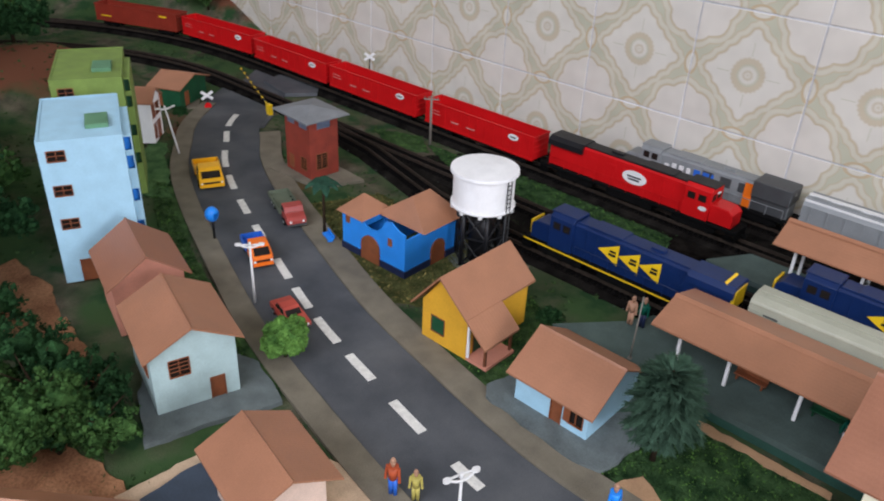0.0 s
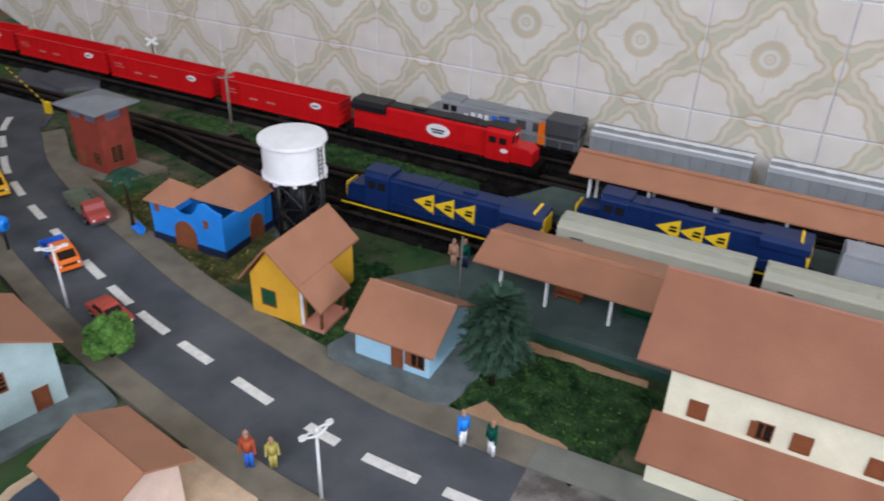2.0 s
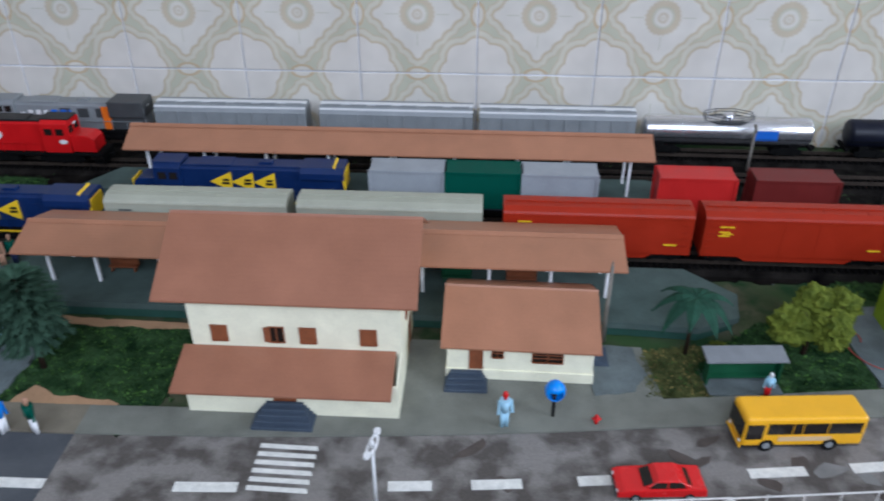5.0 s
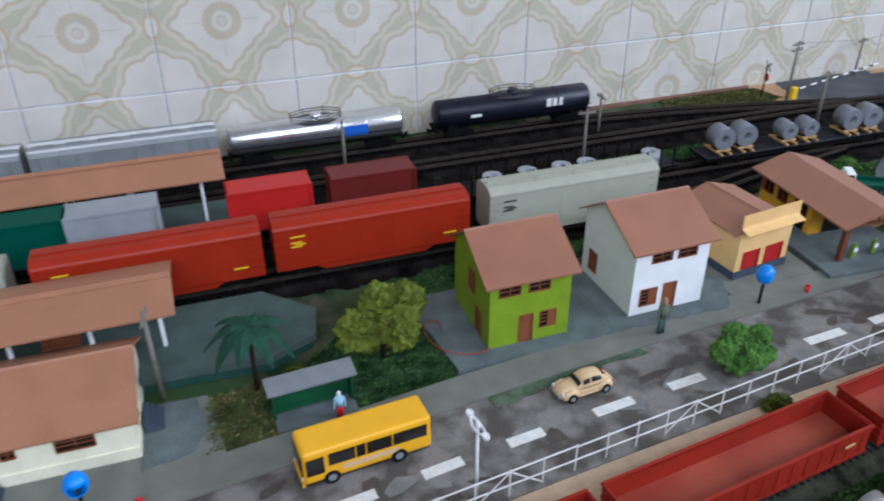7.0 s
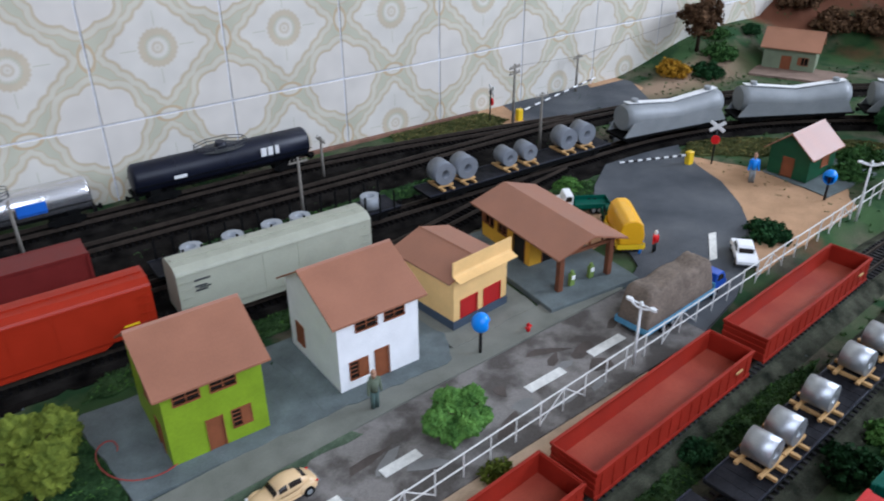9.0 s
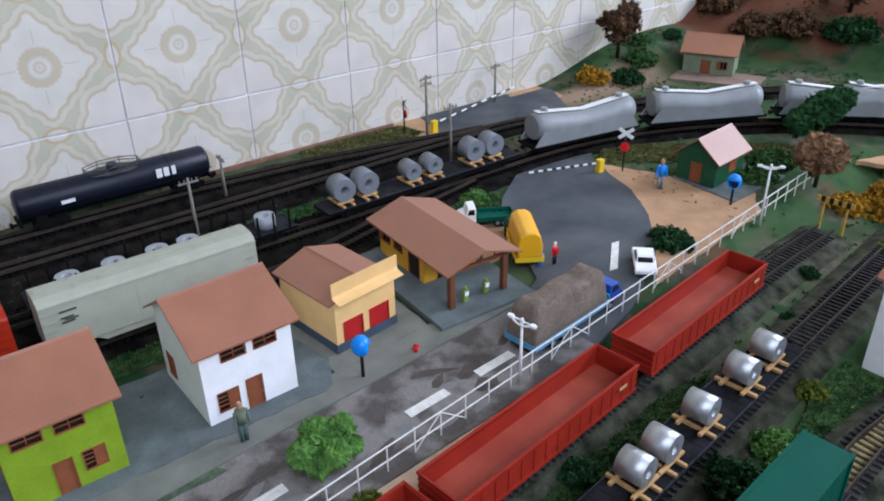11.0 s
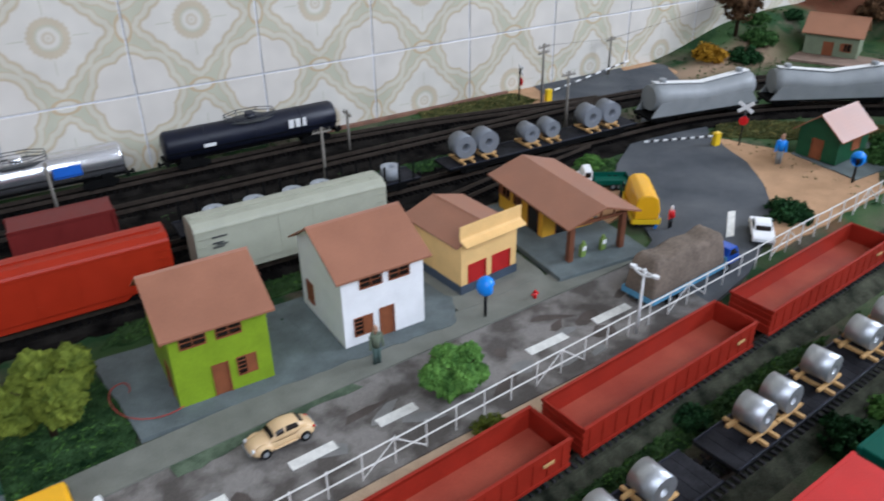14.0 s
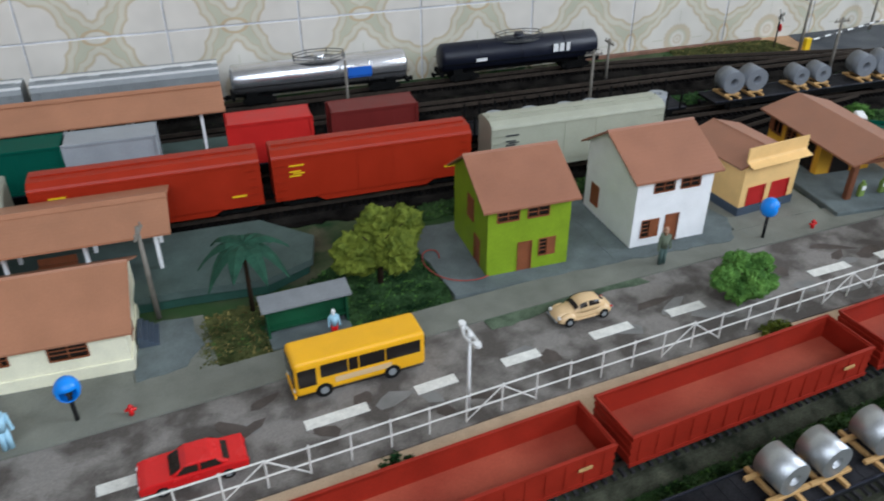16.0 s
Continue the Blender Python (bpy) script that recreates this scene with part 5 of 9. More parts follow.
def blue_loco(m):
    t = locomotive(m, 0.243, "mrsblue", "deep blue diesel locomotive with yellow ends and triangles", nose=-1, roof="mrsblue", stripe="yellow", hood_top=0.053)
    for s in (-1, 1):
        y = s * 0.0124
        for k in range(3):
            x = -0.018 + k * 0.0235
            bm = prism(B(), [(x - 0.0125 * 1, 0.0365), (x + 0.011, 0.025), (x + 0.011, 0.048)], y - 0.0004, y + 0.0004, "y")
            part("triangle", bm, "yellow", t, "yellow triangle")
            bm = B()
            for z0, z1, x0, x1 in ((0.0335, 0.0362, 0.0005, 0.0085), (0.0375, 0.0400, 0.0015, 0.0085)):
                box(bm, x + x0, x + x1, y + s * 0.0005 - 0.0003, y + s * 0.0005 + 0.0003, z0, z1)
            part("lettering", bm, "black", t, "dark plain bars on the triangle")
    part("end_paint", prism(B(), [(0.1135, 0.0300), (0.1148, 0.0300), (0.1148, 0.0500), (0.1025, 0.0562), (0.1100, 0.0500)], -0.0125, 0.0125, "y"), "yellow", t, "yellow sloped end")
    part("end_paint", box(B(), -0.1168, -0.1150, -0.0105, 0.0105, 0.020, 0.036), "yellow", t, "yellow nose panel")
    return t


blue_loco(on(T4, -0.700))
blue_loco(on(T5, -0.942))


def flat_wagon(m, length, label, group, side="underframe"):
    t = thing("flat_wagon", m, label, "railway wagon", group)
    h = length / 2
    part("deck", rounded(box(B(), -h, h, -0.017, 0.017, 0.0105, 0.0135), 0.0004, 1), side, t, "dark deck")
    part("sill", prism(B(), [(-h * 0.95, 0.0105), (-h * 0.6, 0.006), (h * 0.6, 0.006), (h * 0.95, 0.0105)], -0.0145, 0.0145, "y"), "underframe", t)
    plank = part("deck_board", box(B(), -0.00472, 0.00472, -0.0158, 0.0158, 0.0133, 0.0138), "deckblack", t)
    n = int(length / 0.0095)
    for k in range(n):
        o = plank if k == 0 else twin(plank)
        o.location = (-h + length * (k + 0.5) / n, 0, 0)
    for e in (-1, 1):
        part("edge_rail", rounded(box(B(), -h, h, e * 0.0165 - 0.0007, e * 0.0165 + 0.0007, 0.0134, 0.0146), 0.0002, 1), "edgeblue", t, "blue-black edge rail")
    bogie(t, -h * 0.74)
    bogie(t, h * 0.74)
    couplers(t, h)
    return t


def container(m, length, paint, label, group):
    t = thing("container", m, label, "container", group)
    h = length / 2
    part("body", rounded(box(B(), -h, h, -0.014, 0.014, 0.0, 0.0415), 0.0006, 1), paint, t)
    rib = part("corrugation", box(B(), -0.0012, 0.0012, -0.0142, 0.0142, 0.003, 0.0385, taper=0.0001), paint, t)
    n = int(length / 0.006)
    for k in range(n):
        o = rib if k == 0 else twin(rib)
        o.location = (-h + 0.003 + (length - 0.006) * (k + 0.5) / n, 0, 0)
    bm = B()
    for s in (-1, 1):
        for z in (0.0, 0.0395):
            box(bm, -h - 0.0003, h + 0.0003, s * 0.0142 - 0.0012, s * 0.0142 + 0.0012, z, z + 0.0022)
        for e in (-1, 1):
            box(bm, e * h - 0.0014, e * h + 0.0006 * e + (0.0014 if e < 0 else 0), s * 0.0142 - 0.0012, s * 0.0142 + 0.0012, 0, 0.0415)
    part("frame", bm, paint, t)
    return t


up = Matrix.Translation((0, 0, 0.0141))
for x0, n in ((-0.435, 0.262), (-0.166, 0.188)):
    flat_wagon(on(T4, x0), n, "low dark container wagon", "container wagons")
for x, paint, word in ((-0.513, "contgrey", "light grey"), (-0.434, "contgreen", "dark green"), (-0.355, "contgrey", "light grey"), (-0.213, "contred", "bright red"), (-0.120, "maroon", "maroon")):
    container(on(T4, x) @ up, 0.0775 if paint != "maroon" else 0.084, paint, f"{word} freight container on a flat wagon", "containers")


def coil(m, r, width, hole, material, label, group):
    return alone("steel_coil", ring(B(), -width / 2, width / 2, 0, r, r, hole, 26), material, m, label, "steel coil", group)


def cradle(m, label, group, wide=0.012):
    """Crossed wooden bearers with wedges under a coil."""
    t = thing("coil_cradle", m, label, "wooden cradle", group)
    for s in (-1, 1):
        part("bearer", rounded(box(B(), s * 0.006 - 0.0014, s * 0.006 + 0.0014, -0.0165, 0.0165, 0, 0.0026), 0.0003, 1), "pine", t)
    for s in (-1, 1):
        part("rail", rounded(box(B(), -wide, wide, s * 0.0085 - 0.0014, s * 0.0085 + 0.0014, 0.0026, 0.0050), 0.0003, 1), "pine", t)
    return t


deck_z = Matrix.Translation((0, 0, 0.0141))
flat_wagon(on(T4, 0.402), 0.272, "long dark flat wagon loaded with coils", "coil wagons")
for x, r in ((0.295, 0.0128), (0.325, 0.0128), (0.385, 0.0100), (0.409, 0.0100), (0.474, 0.0128), (0.506, 0.0128)):
    cradle(on(T4, x) @ deck_z, "pale wooden cradle under a coil", "coil cradles by the crossing", 0.010)
    coil(on(T4, x) @ deck_z @ Matrix.Translation((0, 0, 0.0050)) @ Matrix.Rotation(radians(86), 4, "Z"), r, 0.021, r * 0.38, "greycoil", "grey coil of sheet steel on a wooden cradle", "grey coils")

# stake wagon with flat-lying white coils
stake = flat_wagon(on(T4, 0.105), 0.255, "dark flat wagon with upright black stakes", "coil wagons")
post = part("stake", rounded(box(B(), -0.0010, 0.0010, -0.0175, -0.0160, 0.0105, 0.0345), 0.0002, 1), "underframe", stake)
for k in range(15):
    for s in (0, math.pi):
        o = post if k == 0 and s == 0 else twin(post)
        o.matrix_basis = Matrix.Translation((-0.119 + 0.017 * k, 0, 0)) @ Matrix.Rotation(s, 4, "Z")
for x in (0.008, 0.050, 0.088, 0.124, 0.205):
    alone("steel_coil", ring(B(), 0, 0.0125, 0, 0, 0.0105, 0.0048, 22), "contgrey", on(T4, x) @ deck_z @ Matrix.Rotation(radians(-90), 4, "Y"), "pale grey coil lying flat on a stake wagon", "steel coil", "pale coils")
for x in (0.648, 0.83, 0.985):
    tank_hopper(on(T4, x), "grey cement wagon with a white roof walkway", "cement wagons")
i4 = len(T4) - 26
tank_hopper(on(T4[i4 - 12:i4 + 14], T4[i4][0]), "grey cement wagon with a white roof walkway", "cement wagons")

# third track: beige, red and grey box cars
for x, paint, word, badge in ((-0.717, "beige", "grey-beige", "darkgrey"), (-0.525, "beige", "grey-beige", "darkgrey"), (-0.331, "boxred", "bright red-brown", "yellow"), (-0.134, "boxred", "bright red-brown", "yellow"), (0.058, "beige", "grey-beige", "darkgrey")):
    boxcar(on(T5, x), 0.180, 0.035, 0.0570, paint, f"{word} box car with ribbed sides", "box cars", badge=badge)

# front yard: oxide gondolas, coil wagon, container wagon
OX = [("bar", 0.070, 0.079, 0.0205, 0.0225, "pine")]
for x in (-0.180, 0.016, 0.2115, 0.4235):
    gondola(on(T6, x, DROP), 0.188, 0.037, 0.008, 0.0300, "oxide", "oxidefloor", "oxide-red open wagon with a dusty empty floor", "oxide-red wagons", OX, 15)
flat_wagon(on(T7, 0.322, DROP), 0.256, "black flat wagon carrying steel coils", "coil wagons", "black")
flat_wagon(on(T7, 0.052, DROP), 0.256, "black flat wagon carrying steel coils", "coil wagons", "black")
for x in (0.228, 0.261, 0.311, 0.369, 0.410, -0.010, 0.020, 0.061, 0.091, 0.126):
    cradle(on(T7, x, DROP) @ deck_z, "pale wooden cradle under a steel coil", "coil cradles in the yard", 0.0145)
    coil(on(T7, x, DROP) @ deck_z @ Matrix.Translation((0, 0, 0.0050)) @ Matrix.Rotation(radians(90 + random.uniform(-4, 4)), 4, "Z"), 0.0104, 0.0195, 0.0037, "coil", "bright coil of sheet steel on a wooden cradle", "bright coils")
flat_wagon(on(T8, 0.227, DROP), 0.19, "low dark container wagon", "container wagons")
container(on(T8, 0.271, DROP) @ up, 0.083, "contgreen", "dark green freight container on a flat wagon", "containers")
container(on(T8, 0.184, DROP) @ up, 0.083, "contred", "bright red freight container on a flat wagon", "containers")


# ---- houses (front along x at y = 0, facing -y; z up) ----
WT = 0.0016


def panel(bm, m, w, h, holes):
    """A wall of thickness WT with rectangular openings (u0, u1, v0, v1) through it; it fills u 0..w, v 0..h and goes inward along +y."""
    us = sorted({0.0, w, *[q for o in holes for q in o[:2]]})
    vs = sorted({0.0, h, *[q for o in holes for q in o[2:4]]})
    for a, b in zip(us, us[1:]):
        for c, d in zip(vs, vs[1:]):
            if not any(o[0] <= a and b <= o[1] and o[2] <= c and d <= o[3] for o in holes):
                box(bm, a, b, 0, WT, c, d, m)
    bmesh.ops.remove_doubles(bm, verts=bm.verts, dist=1e-6)


def fill(t, m, o):
    """Door or window in an opening."""
    u0, u1, v0, v1, kind = o
    if kind in M:
        d = part("door", box(B(), u0, u1, 0.0004, 0.0013, v0, v1, m), kind, t, "plain painted door")
        part("door_frame", _frame(m, u0, u1, v0, v1, 0.0007, True), "door" if kind != "reddoor" else "reddoor", d)
        return
    if kind == "garage":
        part("door", box(B(), u0, u1, 0.0005, 0.0014, v0, v1, m), "door", t, "wide brown door")
        return
    win = part("window", _frame(m, u0, u1, v0, v1, 0.0009), "door", t, "brown framed window")
    part("pane", box(B(), u0, u1, 0.0009, 0.0013, v0, v1, m), "darkglass", win)
    if kind == "green":
        part("shutter", box(B(), u0, u1, -0.0002, 0.0006, v0, v1, m), "bottlegreen", win)
        return
    if kind == "open":
        part("shutter", box(B(), u0 - (u1 - u0) * 0.35, u0 + (u1 - u0) * 0.12, -0.0012, -0.0003, v0, v1, m), "door", win, "open brown shutter")
        part("glazing_bar", box(B(), (u0 + u1) / 2 - 0.0004, (u0 + u1) / 2 + 0.0004, -0.0002, 0.0008, v0, v1, m), "door", win)
        return
    if kind == "shut":
        part("shutter", box(B(), u0, u1, -0.0003, 0.0006, v0, v1, m), "door", win, "closed brown shutter")
        return
    if kind == "half":
        part("shutter", box(B(), (u0 + u1) / 2, u1, -0.0004, 0.0006, v0, v1, m), "door", win)
    n = max(2, int((v1 - v0) / 0.0032))
    for k in range(1, n):
        z = v0 + (v1 - v0) * k / n
        part("louvre", box(B(), u0, u1, 0.0001, 0.0008, z - 0.0003, z + 0.0003, m), "door", win)
    part("glazing_bar", box(B(), (u0 + u1) / 2 - 0.0004, (u0 + u1) / 2 + 0.0004, -0.0002, 0.0008, v0, v1, m), "door", win)


def _frame(m, u0, u1, v0, v1, t, door=False):
    bm = B()
    box(bm, u0 - t, u0, -0.0006, 0.0012, v0 - (0 if door else t), v1 + t, m)
    box(bm, u1, u1 + t, -0.0006, 0.0012, v0 - (0 if door else t), v1 + t, m)
    box(bm, u0, u1, -0.0006, 0.0012, v1, v1 + t, m)
    if not door:
        box(bm, u0 - t * 0.5, u1 + t * 0.5, -0.0011, 0.0012, v0 - t, v0, m)
    return bm


def walls(t, w, d, h, paint, front=(), right=(), back=(), left=(), name="walls"):
    faces = {"front": Matrix(), "right": pose(w, 0, 0, 0, 0, 90), "back": pose(w, d, 0, 0, 0, 180), "left": pose(0, d, 0, 0, 0, -90)}
    for key, holes, length in (("front", front, w), ("right", right, d), ("back", back, w), ("left", left, d)):
        bm = B()
        e = 0 if key in ("front", "back") else WT
        m = faces[key] @ Matrix.Translation((e, 0, 0))
        hs = [(o[0] - e, o[1] - e, *o[2:]) for o in holes]
        panel(bm, m, length - 2 * e, h, hs)
        part("wall", bm, paint, t)
        for o in hs:
            fill(t, m, o)


def gable(t, w, d, h, peak, paint, roof, over=0.005, along="x", at=None, th=0.0016, roof_label="brown clay-tile roof", ends_over=None):
    """Two roof slopes over a ridge along x or y, with the gable ends filled."""
    o0, o1 = ends_over or (over, over)
    span = d if along == "x" else w
    r = span / 2 if at is None else at
    run = w if along == "x" else d
    ends = ((0, WT), (run - WT, run))
    for a, b in ends:
        part("gable", prism(B(), [(0, h), (span, h), (r, peak)], a, b, along), paint, t)
    s1, s2 = (peak - h) / r, (peak - h) / (span - r)
    for p0, p1, slope in (((-over, h - over * s1), (r, peak), s1), ((r, peak), (span + over, h - over * s2), s2)):
        bm = prism(B(), [p0, p1, (p1[0], p1[1] + th), (p0[0], p0[1] + th)], -o0, run + o1, along)
        part("roof", bm, roof, t, roof_label)
    c = prism(B(), [(r - 0.0016, peak + th * 0.5), (r, peak + th + 0.0008), (r + 0.0016, peak + th * 0.5)], -o0, run + o1, along)
    part("ridge", c, roof, t)


def plinth(t, w, d, z, material, o=0.0008):
    bm = B()
    for args in ((-o, w + o, -o, 0.0), (-o, w + o, d, d + o), (-o, 0.0, 0.0, d), (w, w + o, 0.0, d)):
        box(bm, *args, 0, z)
    part("plinth", bm, material, t)


# lime-green house
t = thing("house", pose(-0.0845, -0.4605, 0.003), "lime-green two-storey house with a brown tile roof", "house", "small town houses")
walls(t, 0.069, 0.078, 0.062, "lime", [(0.026, 0.037, 0.0, 0.026, "door"), (0.044, 0.057, 0.012, 0.026, "half"), (0.008, 0.025, 0.048, 0.059, "louvre"), (0.033, 0.050, 0.048, 0.059, "louvre")],
      left=[(0.034, 0.047, 0.034, 0.052, "shut"), (0.05, 0.062, 0.0, 0.024, "door")])
gable(t, 0.069, 0.078, 0.062, 0.085, "lime", "tilebrown", 0.0055, at=0.044)
# white house
t = thing("house", pose(0.043, -0.459, 0.003, 0, 0, 1), "white two-storey house with a brown tile roof", "house", "small town houses")
walls(t, 0.071, 0.081, 0.064, "white", [(0.031, 0.043, 0.0, 0.026, "door"), (0.009, 0.024, 0.009, 0.024, "half"), (0.016, 0.034, 0.050, 0.0615, "louvre"), (0.041, 0.058, 0.050, 0.0615, "louvre")],
      left=[(0.012, 0.024, 0.010, 0.028, "shut")])
gable(t, 0.071, 0.081, 0.064, 0.086, "white", "tilebrown", 0.0055, at=0.046)
# peach shop with a false front
t = thing("shop", pose(0.160, -0.441, 0.003, 0, 0, 7), "peach-coloured shop with two red doors and a sign board", "shop", "small town houses")
walls(t, 0.063, 0.076, 0.046, "peach", [(0.008, 0.027, 0.0, 0.026, "reddoor"), (0.035, 0.055, 0.0, 0.026, "reddoor")])
gable(t, 0.063, 0.076, 0.046, 0.0555, "peach", "tilebrown", 0.004, along="y", ends_over=(-0.0012, 0.004))
plinth(t, 0.063, 0.076, 0.008, "bluegrey")
sb = B()
prev = None
for k in range(9):
    q = k / 8
    y, z = (-0.0015, 0.066 - 0.0125 * q / 0.7) if q < 0.7 else (-0.0015 - 0.0085 * ((q - 0.7) / 0.3) ** 1.3, 0.0535 - 0.003 * (q - 0.7) / 0.3)
    cur = [sb.verts.new((x, y + dy, z)) for x, dy in ((-0.002, 0), (0.066, 0), (0.066, 0.0014), (-0.002, 0.0014))]
    if prev:
        for i in range(4):
            sb.faces.new([prev[i], prev[(i + 1) % 4], cur[(i + 1) % 4], cur[i]])
    else:
        sb.faces.new(cur)
    prev = cur
sb.faces.new(prev)
bmesh.ops.recalc_face_normals(sb, faces=sb.faces)
part("sign_board", sb, "peach", t, "blank curved peach sign board")
# filling station
t = thing("filling_station", pose(0.2615, -0.462, 0.0, 0, 0, -3.5), "yellow filling station under a wide brown roof", "filling station")
part("forecourt", rounded(box(B(), -0.016, 0.087, -0.008, 0.148, 0.0, 0.006), 0.0006, 1), "slab", t, "grey concrete forecourt")
bld = part("back_wall", box(B(), 0.012, 0.072, 0.140, 0.1416, 0.006, 0.043), "yellowwall", t)
bm = B()
panel(bm, pose(0.012, 0.1416, 0.006, 0, 0, -90), 0.0796, 0.037, [(0.006, 0.020, 0.016, 0.030), (0.028, 0.042, 0.016, 0.030), (0.054, 0.072, 0.0, 0.028)])
part("wall", bm, "yellowwall", t)
for o in ((0.006, 0.020, 0.016, 0.030, "open"), (0.028, 0.042, 0.016, 0.030, "louvre"), (0.054, 0.072, 0.0, 0.028, "darkglass")):
    fill(t, pose(0.012, 0.1416, 0.006, 0, 0, -90), o)
bm = B()
panel(bm, pose(0.0136, 0.062, 0.006), 0.0568, 0.037, [(0.014, 0.036, 0.0, 0.027)])
part("wall", bm, "yellowwall", t)
fill(t, pose(0.0136, 0.062, 0.006), (0.014, 0.036, 0.0, 0.027, "darkglass"))
part("wall", box(B(), 0.0704, 0.072, 0.062, 0.140, 0.006, 0.043), "yellowwall", t)
for a, b in (((0.0, 0.0415), (0.041, 0.0545)), ((0.041, 0.0545), (0.082, 0.0415))):
    part("roof", prism(B(), [a, b, (b[0], b[1] + 0.0017), (a[0], a[1] + 0.0017)], 0.006, 0.146, "y"), "tilebrown", t, "wide brown tile roof")
part("gable", prism(B(), [(0.013, 0.043), (0.071, 0.043), (0.0415, 0.0530)], 0.062, 0.0636, "y"), "yellowwall", t)
part("gable", prism(B(), [(0.013, 0.043), (0.071, 0.043), (0.0415, 0.0530)], 0.1400, 0.1416, "y"), "yellowwall", t)
for x in (0.0085, 0.0665):
    part("post", rounded(box(B(), x - 0.0028, x + 0.0028, 0.010, 0.0156, 0.006, 0.0435), 0.0005, 1), "timber", t, "brown timber post")
tr = box(B(), 0.005, 0.071, 0.0115, 0.0145, 0.0405, 0.0432)
for a, b in ((0.008, 0.041), (0.074, 0.041)):
    cyl(tr, (a, 0.013, 0.043), (b, 0.013, 0.0530), 0.0013, n=6)
cyl(tr, (0.041, 0.013, 0.043), (0.041, 0.013, 0.0535), 0.0013, n=6)
for a in (0.026, 0.056):
    cyl(tr, (a, 0.013, 0.043), (a, 0.013, 0.049), 0.001, n=6)
part("truss", tr, "timber", t, "brown timber truss")
for x in (0.287, 0.311):
    p = thing("fuel_pump", pose(x, -0.449, 0.006), "green fuel pump on the forecourt", "fuel pump", "fuel pumps")
    part("cabinet", rounded(box(B(), -0.003, 0.003, -0.002, 0.002, 0, 0.0125), 0.0005, 1), "olivegreen", p)
    part("globe", cyl(B(), (0, 0, 0.0122), (0, 0, 0.0155), 0.002, 0.0015, 10), "olivegreen", p)
    part("dial", box(B(), -0.002, 0.002, -0.0026, -0.0019, 0.007, 0.011), "white", p)

# station: upper walls, lower porch storey and large roof
t = thing("station_building", pose(-0.657, -0.508, 0.002), "cream station building with a large brown roof and porch", "station building")
walls(t, 0.161, 0.118, 0.087, "cream", [(0.0165, 0.0280, 0.047, 0.0605, "shut"), (0.0605, 0.0715, 0.047, 0.0605, "open"), (0.0845, 0.0960, 0.047, 0.0605, "shut"), (0.1305, 0.1420, 0.047, 0.0605, "shut")],
      right=[(0.03, 0.045, 0.05, 0.068, "shut"), (0.07, 0.085, 0.05, 0.068, "shut"), (0.05, 0.065, 0.0, 0.03, "door")], left=[(0.03, 0.045, 0.05, 0.068, "shut"), (0.07, 0.085, 0.05, 0.068, "shut")])
gable(t, 0.161, 0.118, 0.087, 0.1240, "cream", "tilebrown", 0.005, at=0.059, ends_over=(0.024, 0.013), roof_label="large brown clay-tile roof")
porch = part("porch_wall", box(B(), 0.0, 0.066, -0.029, -0.0274, 0.0, 0.0310), "cream", t)
part("porch_wall", box(B(), 0.084, 0.161, -0.029, -0.0274, 0.0, 0.0310), "cream", t)
part("porch_wall", box(B(), 0.066, 0.084, -0.029, -0.0274, 0.028, 0.0310), "cream", t)
part("door", box(B(), 0.066, 0.084, -0.0283, -0.0276, 0.0, 0.028), "door", t, "brown panelled door")
for x in (0.0, 0.1594):
    part("porch_wall", prism(B(), [(-0.0274, 0.0), (-0.0002, 0.0), (-0.0002, 0.0398), (-0.0274, 0.0315)], x, x + 0.0016, "x"), "cream", t)
part("porch_roof", prism(B(), [(-0.041, 0.0275), (-0.0003, 0.0400), (-0.0003, 0.0418), (-0.041, 0.0293)], -0.007, 0.157, "x"), "tilebrown", t, "brown tile porch roof")
st = thing("steps", pose(-0.582, -0.537, 0.002), "dark grey stone steps before the station door", "steps", "entrance steps")
for k in range(5):
    part("step", rounded(box(B(), -0.023 + 0.0022 * k, 0.023 - 0.0022 * k, -0.018 + 0.0036 * k, -0.0005, 0.0028 * k, 0.0028 * (k + 1)), 0.0003, 1), "bluegrey", st)
# small cream house beside the station
t = thing("annex_house", pose(-0.4625, -0.486, 0.002, 0, 0, -1), "small cream house with a brown roof beside the station", "house")
walls(t, 0.1155, 0.088, 0.034, "cream", [(0.018, 0.028, 0.008, 0.030, "door"), (0.036, 0.044, 0.022, 0.029, "louvre"), (0.068, 0.091, 0.019, 0.029, "louvre")], right=[(0.02, 0.032, 0.008, 0.03, "door")])
gable(t, 0.1155, 0.088, 0.034, 0.054, "cream", "tilepink", 0.005, at=0.05)
plinth(t, 0.1155, 0.088, 0.009, "cream", 0.0012)
st = thing("steps", pose(-0.447, -0.4885, 0.002), "dark grey stone steps beside the small house", "steps", "entrance steps")
for k in range(4):
    part("step", rounded(box(B(), -0.017 + 0.0015 * k, 0.017 - 0.0015 * k, -0.017 + 0.004 * k, -0.0005, 0.0026 * k, 0.0026 * (k + 1)), 0.0003, 1), "bluegrey", st)
st = thing("steps", pose(-0.3445, -0.456, 0.002, 0, 0, 90), "dark grey stone steps beside the small house", "steps", "entrance steps")
for k in range(4):
    part("step", rounded(box(B(), -0.012, 0.012, -0.014 + 0.0032 * k, -0.0005, 0.0024 * k, 0.0024 * (k + 1)), 0.0003, 1), "bluegrey", st)


